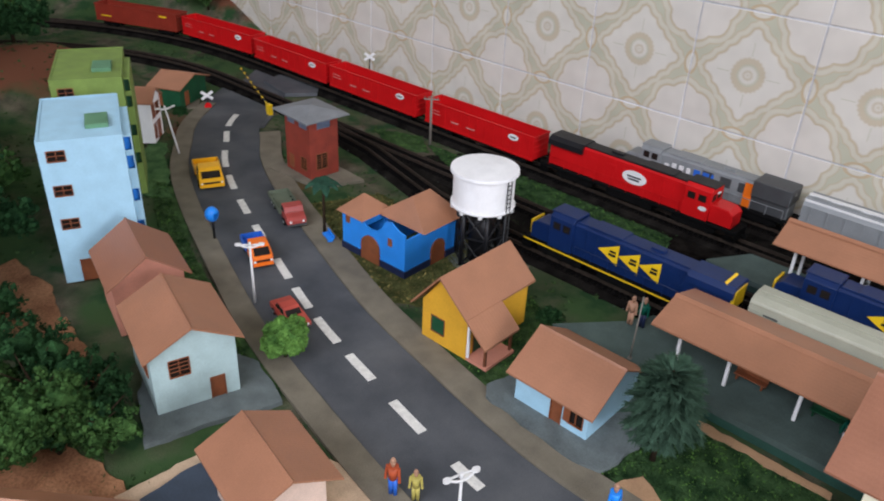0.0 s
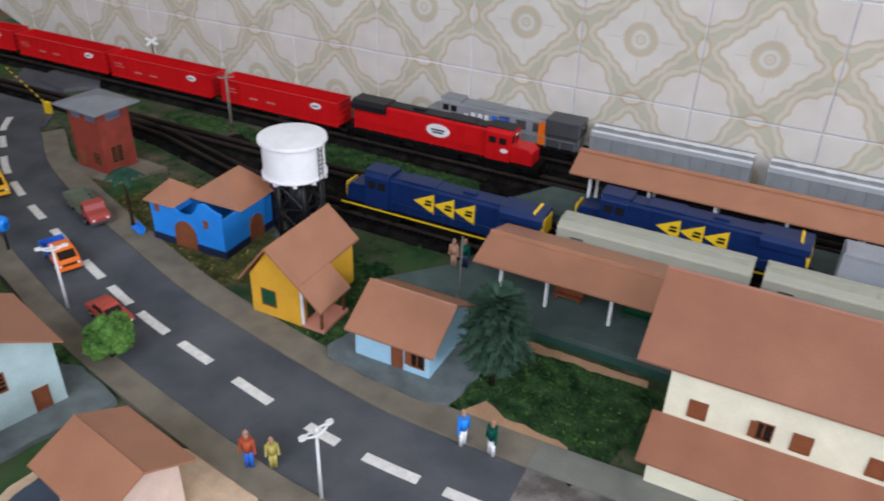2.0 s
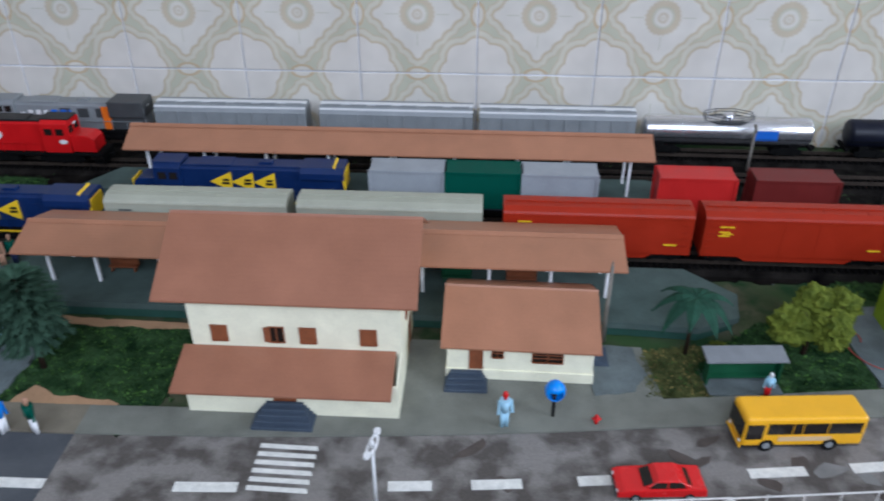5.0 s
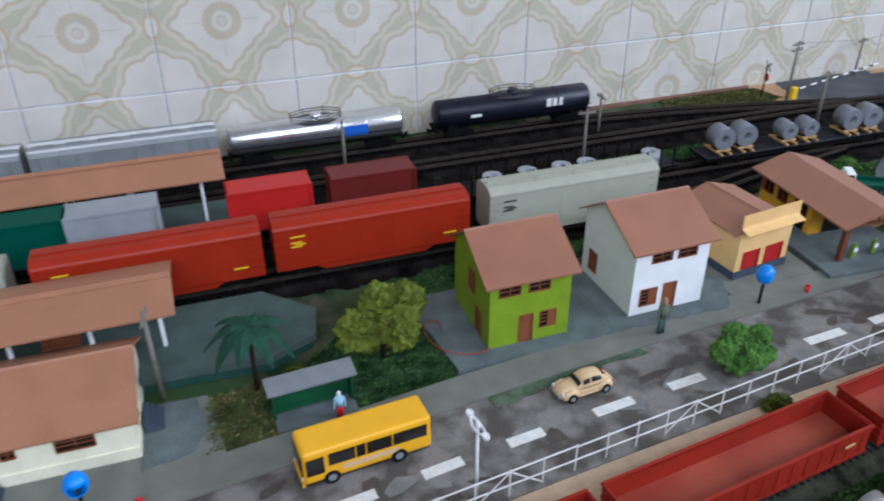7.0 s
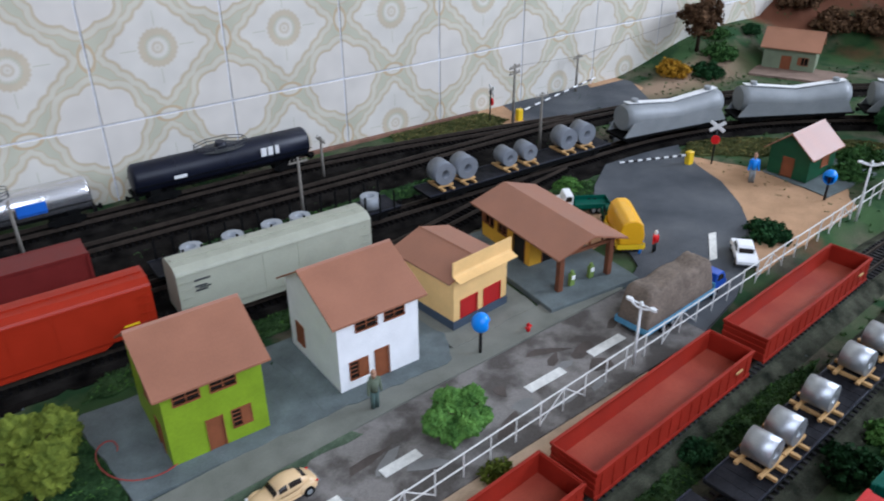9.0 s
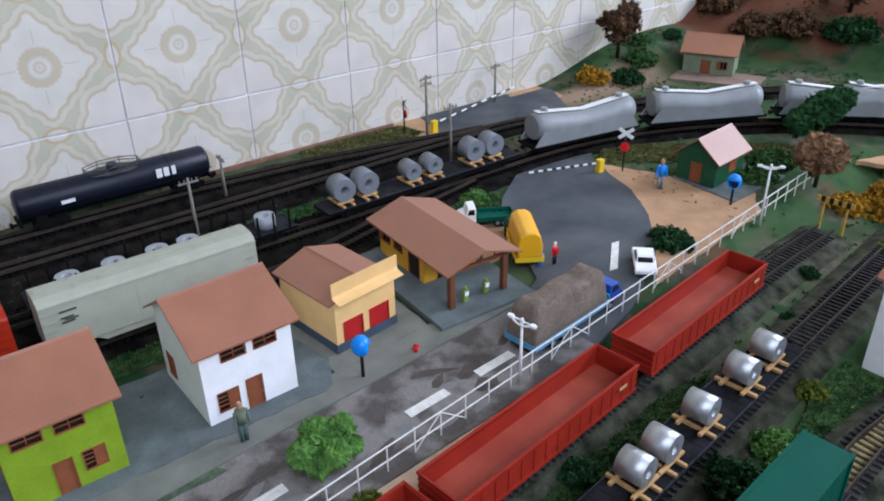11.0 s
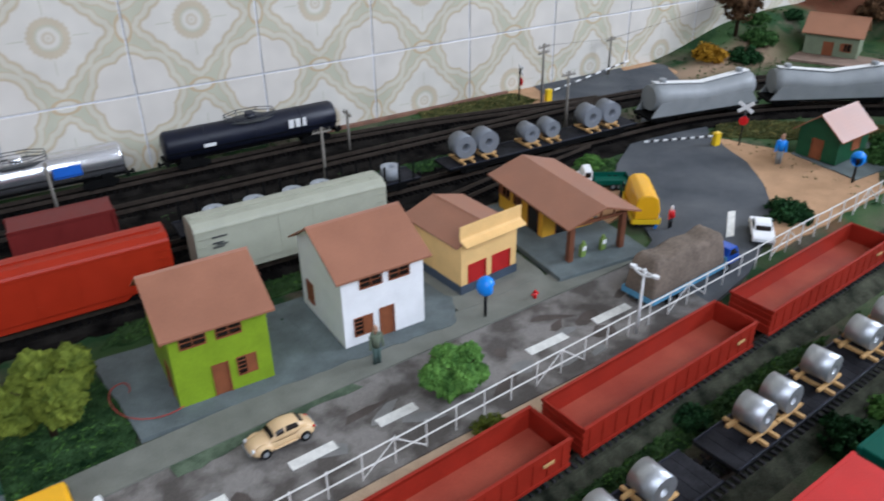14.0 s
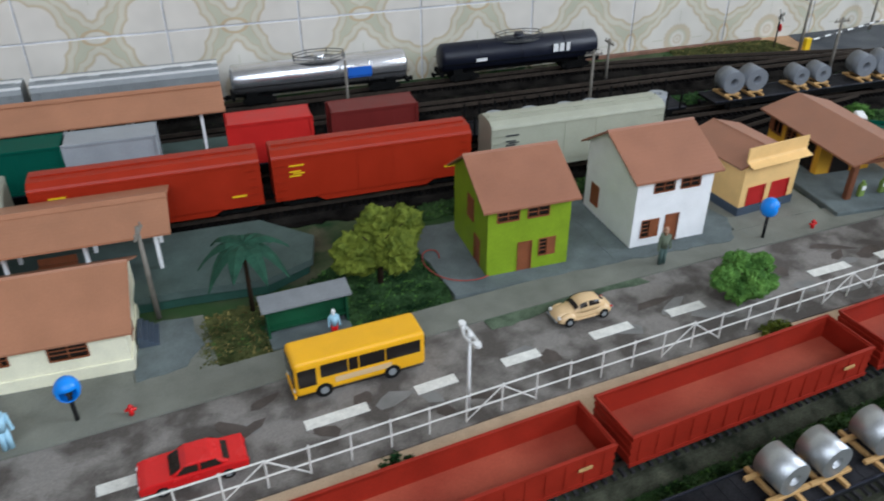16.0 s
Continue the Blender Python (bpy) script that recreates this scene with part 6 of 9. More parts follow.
def canopy(x0, x1, y, label, wide, zr, ze, posts, base=0.015):
    t = thing("platform_canopy", pose(0, 0, base), label, "canopy", "platform canopies")
    for s in (-1, 1):
        part("roof", prism(B(), [(y, zr - base), (y + s * wide, ze - base), (y + s * wide, ze - base + 0.0016), (y, zr - base + 0.0018)], x0, x1, "x"), "tilepink", t, "long pinkish tile roof")
    part("ridge", prism(B(), [(y - 0.004, zr - base + 0.001), (y, zr - base + 0.0035), (y + 0.004, zr - base + 0.001)], x0, x1, "x"), "tilepink", t)
    for k, (a, b) in enumerate(zip((x0, (x0 + x1) / 2 - 0.001), ((x0 + x1) / 2 - 0.003, x1))):
        part("beam", box(B(), a + 0.002, b - 0.002, y - 0.0012, y + 0.0012, zr - base - 0.006, zr - base - 0.002), "white", t)
    p = None
    for x in posts:
        for s in (-1, 1):
            bm = box(B(), x - 0.0014, x + 0.0014, y + s * wide * 0.5 - 0.0014, y + s * wide * 0.5 + 0.0014, 0, (zr + ze) / 2 - base + 0.0003)
            part("post", bm, "white", t, "white post")
            bm = B()
            cyl(bm, (x, y + s * wide * 0.5, (zr + ze) / 2 - base - 0.012), (x, y + s * wide * 0.9, ze - base), 0.0009, n=5)
            part("brace", bm, "white", t)
    return t


canopy(-0.856, -0.312, -0.366, "long pinkish tile canopy over the front platform", 0.040, 0.0655, 0.0540, [-0.835, -0.79, -0.73, -0.67, -0.61, -0.55, -0.49, -0.43, -0.375, -0.325])
canopy(-0.835, -0.255, -0.172, "long pinkish tile canopy over the island platform", 0.033, 0.0800, 0.0645, [-0.815, -0.75, -0.68, -0.61, -0.54, -0.47, -0.40, -0.345, -0.278])


def bench(x, y, material, z=0.0155):
    t = thing("bench", pose(x, y, z), f"{'brown' if material == 'door' else 'dark green'} wooden bench on the station platform", "bench", "platform benches")
    part("seat", rounded(box(B(), -0.014, 0.014, -0.003, 0.003, 0.0045, 0.0055), 0.0002, 1), material, t)
    part("backrest", rounded(box(B(), -0.014, 0.014, 0.0028, 0.0036, 0.0055, 0.0115), 0.0002, 1), material, t)
    for s in (-1, 1):
        part("leg", box(B(), s * 0.011 - 0.0007, s * 0.011 + 0.0007, -0.003, 0.003, 0, 0.0045), material, t)


for x, mt in ((-0.775, "door"), (-0.71, "bottlegreen"), (-0.46, "bottlegreen"), (-0.40, "door")):
    bench(x, -0.368, mt)

# pale blue house with slab
t = thing("house", pose(-0.912, -0.517, 0.005), "small pale blue house with a pinkish roof on a dark slab", "house", "small town houses")
walls(t, 0.071, 0.073, 0.030, "skyblue", [(0.036, 0.046, 0.0, 0.026, "door"), (0.053, 0.066, 0.008, 0.026, "open")])
gable(t, 0.071, 0.073, 0.030, 0.052, "skyblue", "tilepink", 0.0065, at=0.036)
patch("house_slab", [(-0.938, -0.520), (-0.93, -0.532), (-0.88, -0.538), (-0.83, -0.541), (-0.813, -0.536), (-0.808, -0.49), (-0.815, -0.45), (-0.835, -0.435), (-0.925, -0.437)], 0.002, "slab", "dark grey slab with a ragged edge under the pale blue house", category="slab", wobble=0.003, lift=0.003)
# yellow chalet
t = thing("chalet", pose(-1.030, -0.507, 0.003), "yellow chalet with a steep pinkish roof down to a porch", "house", "small town houses")
bm = B()
panel(bm, Matrix(), 0.054, 0.040, [(0.012, 0.027, 0.012, 0.028)])
part("wall", bm, "yellowwall", t)
fill(t, Matrix(), (0.012, 0.027, 0.012, 0.028, "green"))
part("gable", prism(B(), [(0.0, 0.040), (0.054, 0.040), (0.054, 0.0475), (0.024, 0.073)], 0, WT, "y"), "yellowwall", t)
part("gable", prism(B(), [(0.0, 0.040), (0.054, 0.040), (0.054, 0.0475), (0.024, 0.073)], 0.084, 0.084 + WT, "y"), "yellowwall", t)
part("wall", box(B(), 0, WT, WT, 0.084, 0, 0.040), "yellowwall", t)
part("wall", box(B(), 0, 0.054, 0.0842, 0.0842 + WT, 0, 0.040), "yellowwall", t)
bm = B()
panel(bm, pose(0.054, WT, 0, 0, 0, 90), 0.0824, 0.0475, [(0.008, 0.020, 0.0, 0.024)])
part("wall", bm, "yellowwall", t)
fill(t, pose(0.054, WT, 0, 0, 0, 90), (0.008, 0.020, 0.0, 0.024, "bottlegreen"))
th = 0.0016
part("roof", prism(B(), [(-0.010, 0.033), (0.024, 0.0735), (0.024, 0.0735 + th * 1.4), (-0.010, 0.033 + th * 1.4)], -0.006, 0.092, "y"), "tilepink", t, "short steep roof slope")
part("roof", prism(B(), [(0.024, 0.0735), (0.0575, 0.0445), (0.0575, 0.0445 + th * 1.3), (0.024, 0.0735 + th * 1.4)], -0.006, 0.092, "y"), "tilepink", t, "steep roof slope")
part("roof", prism(B(), [(0.0577, 0.0443), (0.080, 0.0250), (0.080, 0.0250 + th * 1.3), (0.0577, 0.0443 + th * 1.3)], -0.006, 0.042, "y"), "tilepink", t, "roof slope drawn down over the porch")
part("porch_floor", box(B(), 0.0542, 0.078, 0.0, 0.040, 0, 0.003), "pink", t)
part("porch_post", box(B(), 0.0735, 0.0757, 0.001, 0.0032, 0.003, 0.029), "timber", t)
part("porch_post", box(B(), 0.0735, 0.0757, 0.036, 0.0382, 0.003, 0.029), "timber", t)
part("porch_jamb", box(B(), 0.0545, 0.0567, 0.0, 0.002, 0.003, 0.040), "white", t)
# blue church
t = thing("church", pose(-1.206, -0.452, 0.002, 0, 0, 1.5), "bright blue church with brown hipped roofs and arched doors", "church")


def arch_door(t, m, u0, u1, z1):
    c, r = (u0 + u1) / 2, (u1 - u0) / 2
    pts = [(u0, 0.0), (u1, 0.0)] + [(c + r * math.cos(a), z1 - r + r * math.sin(a)) for a in np.linspace(0, math.pi, 11)]
    bm = prism(B(), pts, -0.0009, 0.0006, "y")
    bm.transform(m)
    part("door", bm, "door", t, "brown arched door")


front = [(0.0, 0.0), (0.094, 0.0), (0.094, 0.050), (0.085, 0.052), (0.074, 0.058), (0.066, 0.056), (0.060, 0.046), (0.052, 0.040), (0.044, 0.0385), (0.036, 0.040), (0.031, 0.046), (0.0, 0.046)]
part("facade", prism(B(), front, 0, 0.002, "y"), "blue", t, "bright blue curved facade")
part("wall", box(B(), 0.0, 0.002, 0.002, 0.036, 0, 0.046), "blue", t)
part("wall", box(B(), 0.029, 0.031, 0.002, 0.036, 0.036, 0.046), "blue", t)
part("wall", box(B(), 0.092, 0.094, 0.002, 0.084, 0, 0.044), "blue", t)
part("wall", box(B(), 0.031, 0.092, 0.082, 0.084, 0, 0.044), "blue", t)
part("wall", box(B(), 0.031, 0.033, 0.036, 0.082, 0, 0.044), "blue", t)
part("wall", box(B(), 0.002, 0.0309, 0.0342, 0.036, 0, 0.046), "blue", t)
arch_door(t, Matrix.Translation((0, -0.0005, 0)), 0.030, 0.058, 0.031)
arch_door(t, pose(0.0945, 0, 0, 0, 0, 90), 0.040, 0.062, 0.028)
for u, z in ((0.006, 0.034), (0.070, 0.030)):
    part("window", box(B(), u, u + 0.006, -0.0007, 0.0005, z, z + 0.009), "door", t, "small brown window")
for a in ((-0.0008, 0.029, -0.0012, 0.0), (0.059, 0.0952, -0.0012, 0.0), (0.0945, 0.0955, 0.0, 0.039), (0.0945, 0.0955, 0.063, 0.085), (-0.001, 0.0, 0.0, 0.036)):
    part("plinth", box(B(), *a, 0, 0.008), "navy", t)


def hip(t, x0, x1, y0, y1, z0, z1, ridge, label="brown hipped roof"):
    bm = B()
    c, d = (x0 + x1) / 2, (y0 + y1) / 2
    base = [bm.verts.new(p) for p in ((x0, y0, z0), (x1, y0, z0), (x1, y1, z0), (x0, y1, z0))]
    a, b = bm.verts.new((c, d - ridge, z1)), bm.verts.new((c, d + ridge + 0.00001, z1))
    for f in ((base[0], base[1], a), (base[1], base[2], b, a), (base[2], base[3], b), (base[3], base[0], a, b), base[::-1]):
        bm.faces.new(f)
    part("roof", bm, "tilepink", t, label)


hip(t, -0.005, 0.036, -0.005, 0.041, 0.0462, 0.066, 0.0)
hip(t, 0.027, 0.099, 0.024, 0.090, 0.0442, 0.070, 0.014)
# signal cabin of red brick
t = thing("signal_cabin", pose(-1.420, -0.366, 0.003, 0, 0, -4), "red brick signal cabin with a flat grey hipped roof", "signal cabin")
w, d, h = 0.055, 0.044, 0.064
walls(t, w, d, h, "brick", [(0.008, 0.017, 0.006, 0.022, "shut"), (0.034, 0.046, 0.010, 0.026, "louvre")], right=[(0.010, 0.026, 0.012, 0.032, "louvre")])
bm = B()
panel(bm, Matrix.Translation((0, 0, h)), w, 0.016, [(0.005, 0.022, 0.002, 0.0135), (0.031, 0.050, 0.002, 0.0135)])
part("window_band", bm, "brick", t, "brick band with windows")
part("pane", box(B(), 0.002, w - 0.002, 0.0006, 0.0010, h + 0.002, h + 0.014), "cabglass", t)
bm = B()
panel(bm, pose(w, WT, h, 0, 0, 90), d - 2 * WT, 0.016, [(0.010, 0.031, 0.002, 0.0135)])
part("window_band", bm, "brick", t)
part("pane", box(B(), w - 0.0010, w - 0.0006, 0.003, d - 0.003, h + 0.002, h + 0.014), "cabglass", t)
part("window_band", box(B(), 0, WT, WT, d - WT, h, h + 0.016), "brick", t)
part("window_band", box(B(), 0, w, d - WT, d, h, h + 0.016), "brick", t)
bm = B()
o = 0.011
base = [bm.verts.new(p) for p in ((-o, -o, h + 0.016), (w + o, -o, h + 0.016), (w + o, d + o, h + 0.016), (-o, d + o, h + 0.016))]
top = [bm.verts.new(p) for p in ((-o, -o, h + 0.018), (w + o, -o, h + 0.018), (w + o, d + o, h + 0.018), (-o, d + o, h + 0.018))]
pk = bm.verts.new((w / 2, d / 2, h + 0.026))
bm.faces.new(base[::-1])
for i in range(4):
    bm.faces.new([base[i], base[(i + 1) % 4], top[(i + 1) % 4], top[i]])
    bm.faces.new([top[i], top[(i + 1) % 4], pk])
part("roof", bm, "greyroof", t, "flat grey hipped roof")
patch("cabin_slab", [(-1.432, -0.388), (-1.342, -0.376), (-1.320, -0.318), (-1.425, -0.312)], 0.0012, "path", "brown-grey slab under the signal cabin", category="slab", lift=0.002)
# water tower
t = thing("water_tower", pose(-1.088, -0.358, 0.0), "white water tank on a black lattice tower", "water tower")
bm = B()
cyl(bm, (0, 0, 0.071), (0, 0, 0.1063), 0.0325, n=36, caps=False)
part("tank", bm, "towerwhite", t, "white drum")
bm = B()
cyl(bm, (0, 0, 0.1062), (0, 0, 0.1064), 0.0320, 0.0362, n=36, caps=False)
cyl(bm, (0, 0, 0.1064), (0, 0, 0.1098), 0.0362, 0.0358, n=36, caps=False)
cyl(bm, (0, 0, 0.1098), (0, 0, 0.1120), 0.0358, 0.0004, n=36, caps=False)
part("lid", bm, "towerwhite", t, "white shallow lid")
bm = B()
cyl(bm, (0, 0, 0.0685), (0, 0, 0.0708), 0.0345, n=36)
part("walkway", bm, "towerwhite", t)
for k in range(10):
    a = k * math.tau / 10
    part("bracket", box(B(), -0.002, 0.002, 0.0295, 0.0345, 0.0655, 0.0685, Matrix.Rotation(a, 4, "Z")), "gloss_white", t)
bm = B()
for k in range(7):
    cyl(bm, (0.034, -0.003, 0.07 + 0.005 * k), (0.034, 0.003, 0.07 + 0.005 * k), 0.0005, n=5)
for y in (-0.003, 0.003):
    cyl(bm, (0.034, y, 0.0), (0.034, y, 0.108), 0.0006, n=5)
part("ladder", bm, "darkgrey", t)
legs = [(0.027 * math.cos(a), 0.027 * math.sin(a)) for a in (0.4, 1.45, 2.5, 3.54, 4.59, 5.64)]
for x, y in legs:
    part("leg", cyl(B(), (x, y, 0.0015), (x * 0.95, y * 0.95, 0.0685), 0.0024, n=8), "black", t)
for (a, b), (c, d) in zip(legs, legs[1:] + legs[:1]):
    bm = B()
    for z in (0.004, 0.035, 0.066):
        cyl(bm, (a, b, z), (c, d, z), 0.0011, n=5)
    for z in (0.004, 0.035):
        cyl(bm, (a, b, z), (c, d, z + 0.031), 0.0009, n=5)
        cyl(bm, (c, d, z), (a, b, z + 0.031), 0.0009, n=5)
    part("lattice", bm, "black", t)
# added black core that darkens the gaps between the legs, in place of shade
part("dark_core", cyl(B(), (0, 0, 0.0015), (0, 0, 0.0684), 0.013, n=12), "black", t)
part("footing", cyl(B(), (0, 0, 0.0), (0, 0, 0.0015), 0.034, n=24), "slab", t)


def plain_house(name, corner, angle, w, d, h, peak, paint, roof, label, along="y", over=0.006, group="small town houses", z=0.003, **openings):
    t = thing(name, pose(corner[0], corner[1], z, 0, 0, angle), label, "house", group)
    walls(t, w, d, h, paint, **openings)
    gable(t, w, d, h, peak, paint, roof, over, along=along)
    return t


# grey-blue house, salmon house and the near house with its yard
plain_house("house", (-1.098, -0.737), 74.5, 0.067, 0.078, 0.058, 0.076, "paleblue", "tilepink", "grey-blue house with a pinkish gabled roof", front=[(0.014, 0.029, 0.033, 0.048, "louvre"), (0.044, 0.055, 0.0, 0.021, "door")], left=[(0.05, 0.065, 0.03, 0.048, "louvre")])
patch("house_slab", [(-1.135, -0.735), (-1.075, -0.760), (-1.060, -0.703), (-1.045, -0.657), (-1.10, -0.640), (-1.15, -0.655), (-1.16, -0.71)], 0.001, "slab", "dark grey slab under the grey-blue house", category="slab", wobble=0.003, lift=0.0025)
plain_house("house", (-1.215, -0.707), 74.5, 0.062, 0.070, 0.055, 0.077, "pink", "tilebrown", "salmon-pink house with a brown gabled roof")
plain_house("house", (-0.9955, -0.749), -11, 0.061, 0.054, 0.044, 0.057, "pinkwash", "tilepink", "low house with a wide pinkish roof", along="x", over=0.009)
patch("house_slab", [(-1.03, -0.79), (-0.95, -0.79), (-0.940, -0.715), (-0.965, -0.680), (-1.035, -0.70)], 0.001, "bluegrey", "dark slab round the low house", category="slab", wobble=0.003, lift=0.002)
plain_house("house", (-1.042, -0.882), 38, 0.105, 0.024, 0.042, 0.050, "peach", "tilepink", "low outbuilding with a pale brown roof", along="x", over=0.008)


def apartment(corner, angle, w, d, h, paint, shade, label, hole_rows, tank, z=0.002):
    t = thing("apartment_building", pose(corner[0], corner[1], z, 0, 0, angle), label, "apartment building", "apartment buildings")
    holes = [(w * 0.10, w * 0.30, v, v + 0.0095, "louvre") for v in hole_rows] + [(w * 0.22, w * 0.42, 0.0, 0.024, "door")]
    walls(t, w, d, h, paint, front=holes)
    part("flat_roof", box(B(), 0.0005, w - 0.0005, 0.0005, d - 0.0005, h - 0.004, h - 0.0002), paint, t)
    bm = B()
    for a in ((0, w, 0, 0.002), (0, w, d - 0.002, d), (0, 0.002, 0.002, d - 0.002), (w - 0.002, w, 0.002, d - 0.002)):
        box(bm, *a, h, h + 0.0006)
    part("parapet", bm, paint, t)
    part("roof_tank", rounded(box(B(), w * 0.57, w * 0.85, d * 0.20, d * 0.46, h - 0.001, h + 0.0042), 0.0006, 1), tank, t, "green roof tank")
    # column of balconies that stands out from the side wall, open towards the front at each floor
    reach, y0, y1 = 0.0075, d * 0.08, d * 0.74
    floors = [0.0] + [v - 0.006 for v in hole_rows] + [h - 0.006]
    part("balcony_wall", box(B(), w + reach - 0.001, w + reach, y0, y1, 0, h - 0.006), paint, t)
    part("balcony_wall", box(B(), w + 0.0002, w + reach - 0.001, y1 - 0.001, y1, 0, h - 0.006), paint, t)
    part("balcony_roof", box(B(), w + 0.0002, w + reach, y0, y1, h - 0.006, h - 0.004), paint, t)
    for a, c in zip(floors, floors[1:]):
        part("balcony", box(B(), w + 0.0002, w + reach - 0.001, y0, y0 + 0.001, a, c - 0.0135), paint, t)
        part("balcony_recess", box(B(), w + 0.0002, w + reach - 0.001, y0 + 0.010, y0 + 0.011, a, c), shade, t, "deep-coloured back of the balcony")
        part("balcony_floor", box(B(), w + 0.0002, w + reach - 0.001, y0 + 0.001, y0 + 0.010, a, a + 0.002), paint, t)
    return t


apartment((-1.336, -0.702), 65, 0.0745, 0.124, 0.150, "skyblue", "blue", "pale blue apartment block with brown windows", (0.0605, 0.0955, 0.1305), "tankgreen")
apartment((-1.500, -0.619), 62, 0.0755, 0.126, 0.150, "olivegreen", "bottlegreen", "moss-green apartment block with a flat roof", (0.0605, 0.0955, 0.1305), "tankgreen")
plain_house("house", (-1.6275, -0.4775), 45, 0.032, 0.042, 0.060, 0.073, "white", "tilepink", "narrow white two-storey house with a pinkish roof", along="x", over=0.004, right=[(0.004, 0.014, 0.036, 0.054, "shut"), (0.020, 0.034, 0.036, 0.052, "louvre"), (0.004, 0.014, 0.006, 0.026, "louvre"), (0.020, 0.032, 0.0, 0.026, "door")])
plain_house("house", (-1.750, -0.376), 27, 0.048, 0.076, 0.032, 0.044, "bottlegreen", "tilepink", "little dark green house with a brown roof", along="x", front=[(0.006, 0.016, 0.0, 0.022, "door")], right=[(0.014, 0.024, 0.0, 0.022, "door")])
# green crossing keeper's hut and far farmhouse
plain_house("keepers_hut", (0.671, -0.439), 5, 0.064, 0.050, 0.034, 0.054, "bottlegreen", "tilebrown", "dark green crossing hut with a dusty brown roof", along="x", front=[(0.030, 0.046, 0.012, 0.024, "shut")], left=[(0.018, 0.031, 0.0, 0.024, "door")])
patch("house_slab", [(0.66, -0.475), (0.77, -0.47), (0.775, -0.38), (0.665, -0.385)], 0.0002, "slab", "grey slab under the crossing hut", category="slab", wobble=0.002, lift=0.0015)
patch("house_slab", [(1.000, -0.120), (1.062, -0.245), (1.125, -0.225), (1.085, -0.09)], 0.001, "farmpad", "pale pinkish pad round the farmhouse", category="slab", wobble=0.003, lift=0.0018)
plain_house("farmhouse", (1.051, -0.110), -65, 0.083, 0.056, 0.038, 0.060, "farmwall", "tilepink", "grey-green farmhouse with a brown roof on the hillside", along="x", z=0.003, front=[(0.03, 0.045, 0.0, 0.022, "door"), (0.06, 0.072, 0.01, 0.022, "open")])
# white building at the yard's end
plain_house("warehouse", (0.497, -0.756), 2, 0.09, 0.050, 0.088, 0.112, "white", "tilebrown", "tall white yard building with a brown roof", along="y", z=DROP - 0.002)
# bus shelter
t = thing("bus_shelter", pose(-0.256, -0.498, 0.002, 0, 0, 4), "dark green bus shelter with a pale grey roof", "bus shelter")
part("floor", box(B(), 0, 0.058, 0.000, 0.030, 0, 0.0015), "slab", t)
part("back_wall", box(B(), 0, 0.058, 0.0190, 0.0204, 0.0015, 0.0262), "bottlegreen", t)
for x in (0.0, 0.0566):
    part("side_wall", prism(B(), [(0.0115, 0.0015), (0.0189, 0.0015), (0.0189, 0.0260), (0.0115, 0.0248)], x, x + 0.0014, "x"), "bottlegreen", t)
part("seat", box(B(), 0.0016, 0.0564, 0.0140, 0.0188, 0.006, 0.0075), "bottlegreen", t)
part("roof", prism(B(), [(0.0095, 0.0248), (0.0265, 0.0275), (0.0265, 0.0291), (0.0095, 0.0264)], -0.003, 0.061, "x"), "greyroof", t, "pale grey flat roof")
patch("house_slab", [(-0.115, -0.478), (0.027, -0.474), (0.027, -0.37), (-0.13, -0.37)], 0.001, "slab", "grey slab under the lime-green house", category="slab", wobble=0.003, lift=0.002)
patch("house_slab", [(0.022, -0.474), (0.135, -0.474), (0.15, -0.44), (0.135, -0.365), (0.022, -0.37)], 0.0012, "slab", "grey slab with a ragged edge under the white house", category="slab", wobble=0.004, lift=0.002)
patch("house_slab", [(0.145, -0.462), (0.242, -0.452), (0.245, -0.35), (0.14, -0.355)], 0.0008, "paving", "olive-grey slab under the peach shop", category="slab", wobble=0.002, lift=0.002)
patch("house_slab", [(-0.345, -0.502), (-0.312, -0.498), (-0.302, -0.475), (-0.308, -0.442), (-0.345, -0.442)], 0.0018, "slab", "worn grey slab beside the small cream house", category="slab", wobble=0.004, lift=0.0012)
alone("cable", tube(B(), [(-0.128 + 0.016 * math.cos(a) + 0.006 * a, -0.425 + 0.020 * math.sin(a) - 0.004 * a, 0.0045 + 0.0004 * math.sin(3 * a)) for a in np.linspace(0, 6.6, 34)], 0.0005, 5), "fadedred", Matrix(), "thin red cable looped on the grey slab", "cable")
patch("station_yard", [(-0.50, -0.545), (-0.29, -0.525), (-0.30, -0.44), (-0.51, -0.44)], 0.0004, "paving", "olive-grey yard before the small cream house", category="yard", lift=0.0016)


# ---- street furniture ----


